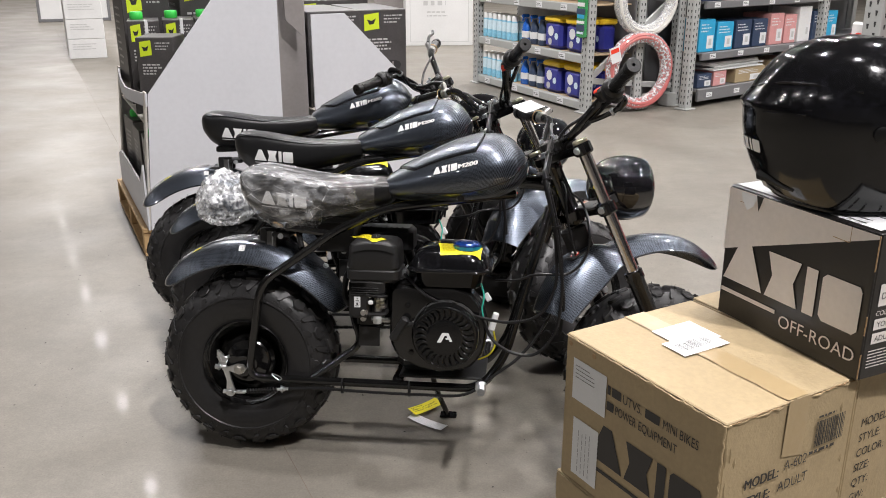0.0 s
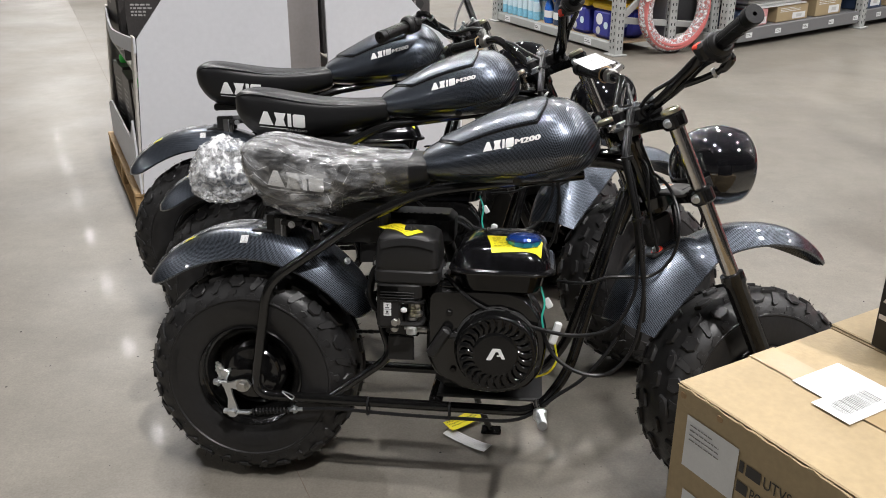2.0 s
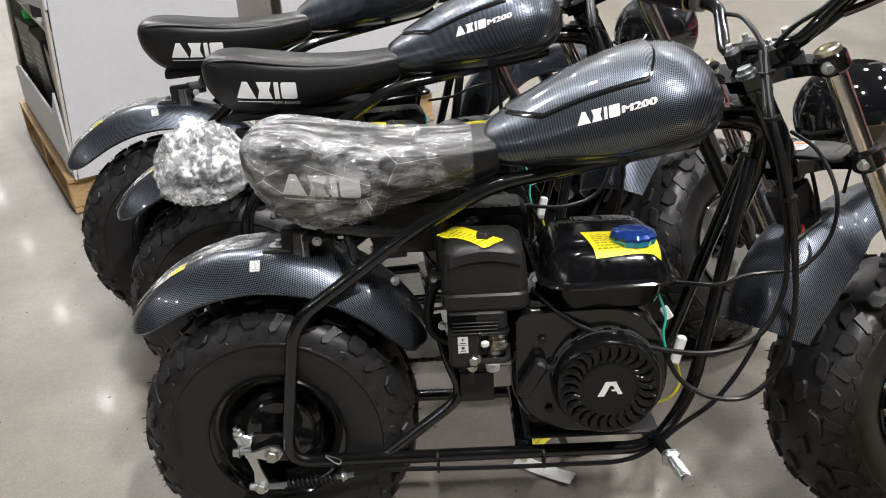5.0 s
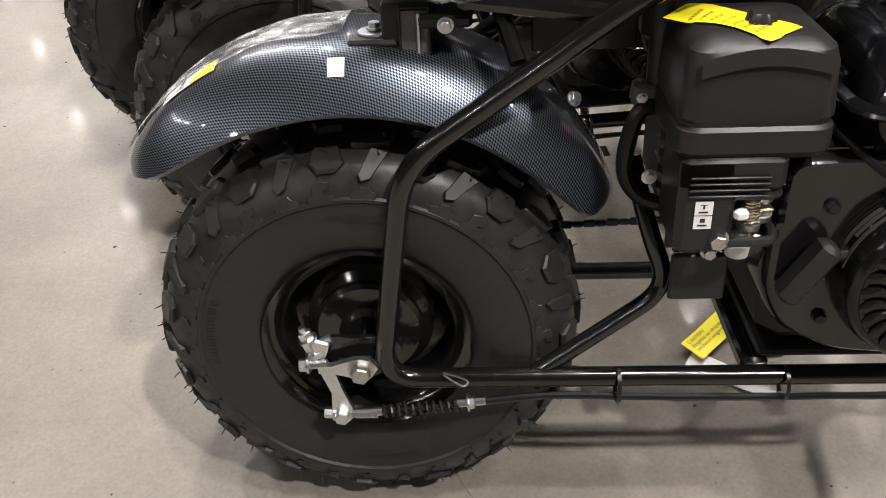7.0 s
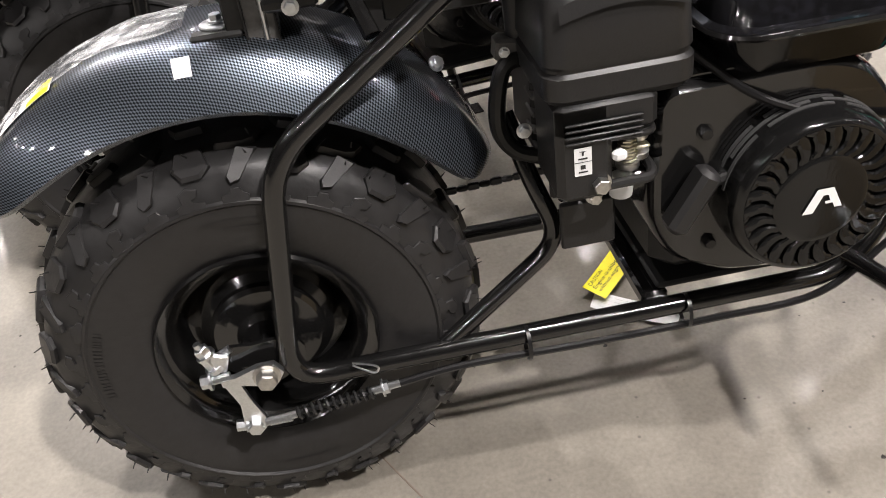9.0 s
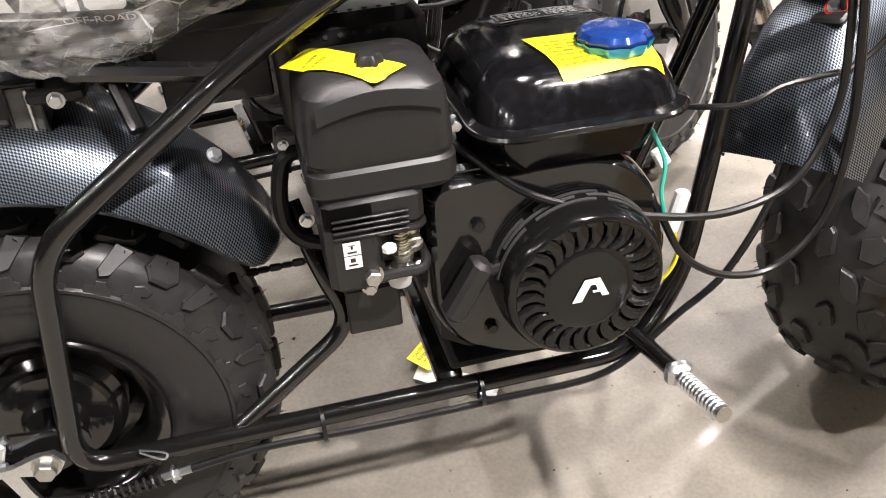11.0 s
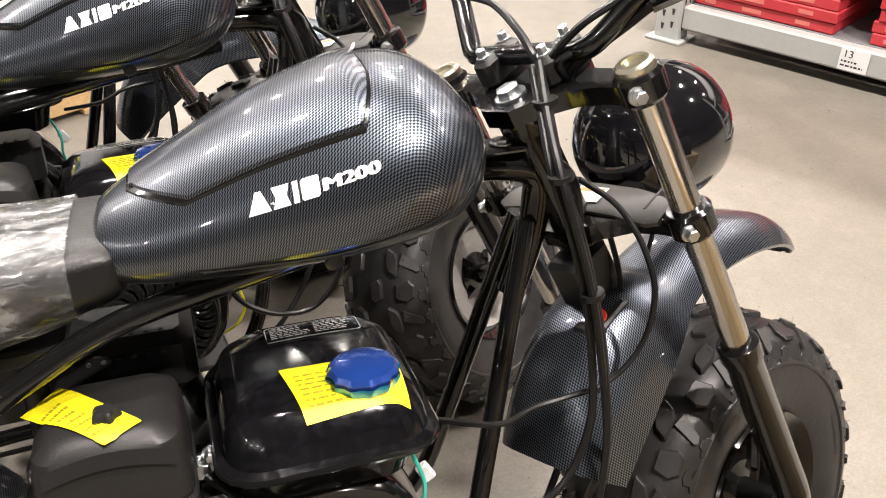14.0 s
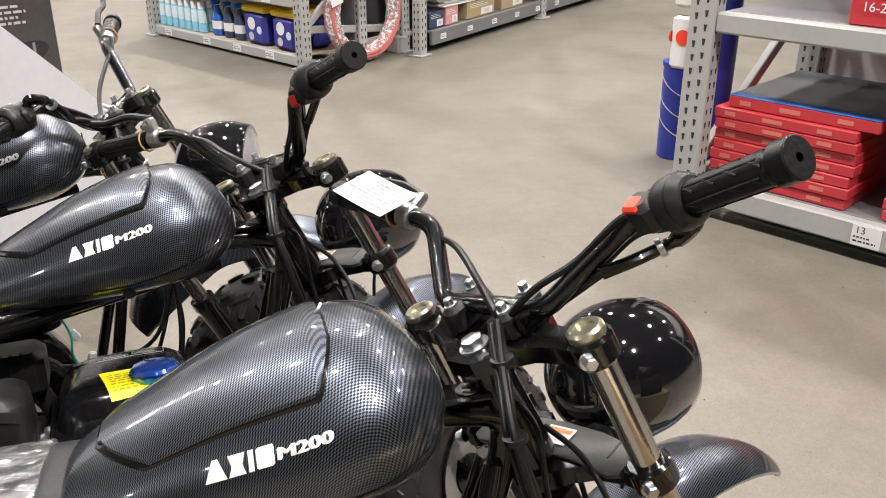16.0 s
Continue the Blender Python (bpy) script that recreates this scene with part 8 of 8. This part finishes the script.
    # blue bucket and hanging packs by the post
    b = thing("bucket", Matrix.Translation(foot - along * 0.42 + back * 0.6), "blue plastic bucket with pale stripes, beside a rack", "bucket")
    part("body", Geo().lathe([(0.075, 0), (0.08, 0.005), (0.085, 0.43), (0.09, 0.435), (0.09, 0.45), (0.082, 0.45)], n=32), BLUEBUCKET, b)
    for z in (0.17, 0.26, 0.36):
        path = [((0.08 + 0.0118 * zz + 0.001) * math.cos(a), (0.08 + 0.0118 * zz + 0.001) * math.sin(a), zz) for a, zz in ((2 * math.pi * k / 30, z + 0.06 * math.sin(2 * math.pi * k / 30)) for k in range(30))]
        part("stripe", Geo().tube(path, 0.0025, 6, loop=True), GREYPRINT, b)
    b2 = thing("bucket", Matrix.Translation(foot - along * 0.14 + back * 0.4), "dark blue plastic bucket behind a rack post", "bucket")
    part("body", Geo().lathe([(0.06, 0), (0.064, 0.005), (0.07, 0.8), (0.074, 0.82), (0.068, 0.82)], n=32), BLUEBUCKET, b2)
    for k, z in enumerate((0.56, 0.79)):
        o = thing("hanging_packet", Matrix.Translation(foot - along * 0.075 - back * 0.01 + Vector((0, 0, z))) @ Matrix.Rotation(radians(turn), 4, "Z"), "white packet with red print hung on a rack post", "packet")
        part("pouch", Geo().box((0, 0, 0.1), (0.11, 0.03, 0.2), 0.012), WHITEBOX, o)
        part("red_print", Geo().lathe([(0.03, 0), (0.03, 0.002)], (0.0, -0.0155, 0.12), (0, -1, 0), 14), REDPL, o)
        part("red_print", Geo().lathe([(0.03, 0), (0.03, 0.002)], (0.0, 0.0155, 0.12), (0, 1, 0), 14), REDPL, o)
        part("red_print", Geo().lathe([(0.022, 0), (0.022, 0.002)], (-0.0555, 0.0, 0.12), (-1, 0, 0), 12), REDPL, o)


rack_red()


# ---- far things ----
def far_things():
    m = Matrix.Rotation(radians(HALL), 3, "Z")
    base = Vector((-4.25, 11.32, 0))
    rnd = random.Random(6)
    for r in range(6):
        for k in range(4):
            ob = thing("white_carton", Matrix.Translation(base + m @ Vector((-0.22, 0.3 + 0.62 * r, 0.24 * k))) @ Matrix.Rotation(radians(HALL), 4, "Z"), "white printed carton stacked along an aisle", "carton", "white cartons along the aisle")
            part("box", Geo().box((0, 0, 0.118), (0.44, 0.6, 0.236), 0.004), WHITEBOX, ob)
            p = on_plane((-0.22, -0.3, 0), (1, 0, 0), (0, 0, 1), 0.002)
            part("small_print", bar_rows(Geo(), p, 0.05, 0.17, 0.3, 3, 0.03, 0.01, r + k), GREYPRINT, ob)
            q = on_plane((-0.22, 0.3, 0), (0, -1, 0), (0, 0, 1), 0.002)
            part("small_print", bar_rows(Geo(), q, 0.1, 0.15, 0.4, 2, 0.05, 0.012, r * 3 + k), GREYPRINT, ob)
    fr = thing("leaning_frame", Matrix.Translation((-6.9, 17.0, 0)) @ Matrix.Rotation(radians(HALL), 4, "Z"), "dark framed white panel standing in an aisle", "panel")
    part("panel", Geo().box((0, 0, 0.6), (1.2, 0.03, 1.1), 0.004), WHITEBOX, fr)
    for at, size in (((0, -0.01, 0.03), (1.26, 0.05, 0.05)), ((-0.61, -0.01, 0.6), (0.05, 0.05, 1.2)), ((0.61, -0.01, 0.6), (0.05, 0.05, 1.2))):
        part("rail", Geo().box(at, size, 0.004), DARKRACK, fr)
    v = thing("vanity_carton", Matrix.Translation((-0.05, 12.75, 0)) @ Matrix.Rotation(radians(6), 4, "Z"), "large white furniture carton with a thin printed border", "carton")
    part("box", Geo().box((0, 0.3, 0.45), (0.95, 0.6, 0.9), 0.004), WHITEBOX, v)
    p = on_plane((-0.475, 0, 0), (1, 0, 0), (0, 0, 1), 0.003)
    g = Geo()
    for a, b, c, d in ((0.06, 0.05, 0.89, 0.056), (0.06, 0.8, 0.89, 0.806), (0.06, 0.05, 0.066, 0.806), (0.884, 0.05, 0.89, 0.806)):
        g.add([p(a, b), p(c, b), p(c, d), p(a, d)], [(0, 1, 2, 3)])
    bar_rows(g, p, 0.25, 0.55, 0.45, 1, 0.05, 0.06, 3)
    bar_rows(g, p, 0.3, 0.45, 0.3, 2, 0.05, 0.02, 5)
    part("printed_border", g, GREYPRINT, v)
    dk = thing("door_blank", Matrix.Translation((-0.75, 13.2, 0)), "dark brown door panel standing on end", "door panel")
    part("leaf", Geo().box((0, 0, 1.02), (0.5, 0.05, 2.04), 0.004), CORE, dk)
    lt = thing("stock_rack", Matrix.Translation((-3.2, 24, 0)) @ Matrix.Rotation(radians(HALL), 4, "Z"), "far grey rack bay with pale goods", "rack")
    for x in (-1.2, 1.2):
        part("post", Geo().box((x, 0, 1.5), (0.09, 0.9, 3.0), 0.006), RACK, lt)
    for z in (0.1, 0.9, 1.7, 2.5):
        part("beam", Geo().box((0, -0.45, z), (2.4, 0.05, 0.1), 0.006), RACK, lt)
        part("goods", Geo().box((0, 0, z + 0.4), (2.2, 0.8, 0.62), 0.01), WHITEBOX, lt)


far_things()


# ---- crumbs and grit on the floor ----
def floor_grit():
    rnd = random.Random(77)
    g = Geo()
    for k in range(420):
        x, y = rnd.uniform(-2.6, 2.2), rnd.uniform(0.9, 4.2)
        r = rnd.choice((0.0012, 0.0016, 0.002, 0.0035))
        n = rnd.choice((4, 5, 6))
        turn = rnd.uniform(0, 6)
        ring = [(x + r * rnd.uniform(0.6, 1.3) * math.cos(turn + 2 * math.pi * i / n), y + r * rnd.uniform(0.5, 1.2) * math.sin(turn + 2 * math.pi * i / n), 0.0002) for i in range(n)]
        g.add(ring + [(x, y, 0.0004 + r * rnd.uniform(0.3, 0.8))], [(i, (i + 1) % n, n) for i in range(n)])
    ob = part("floor_grit", g, GRIT)
    tagged(ob, "dark crumbs and grit scattered on the concrete floor", "grit", kind="stuff")


floor_grit()
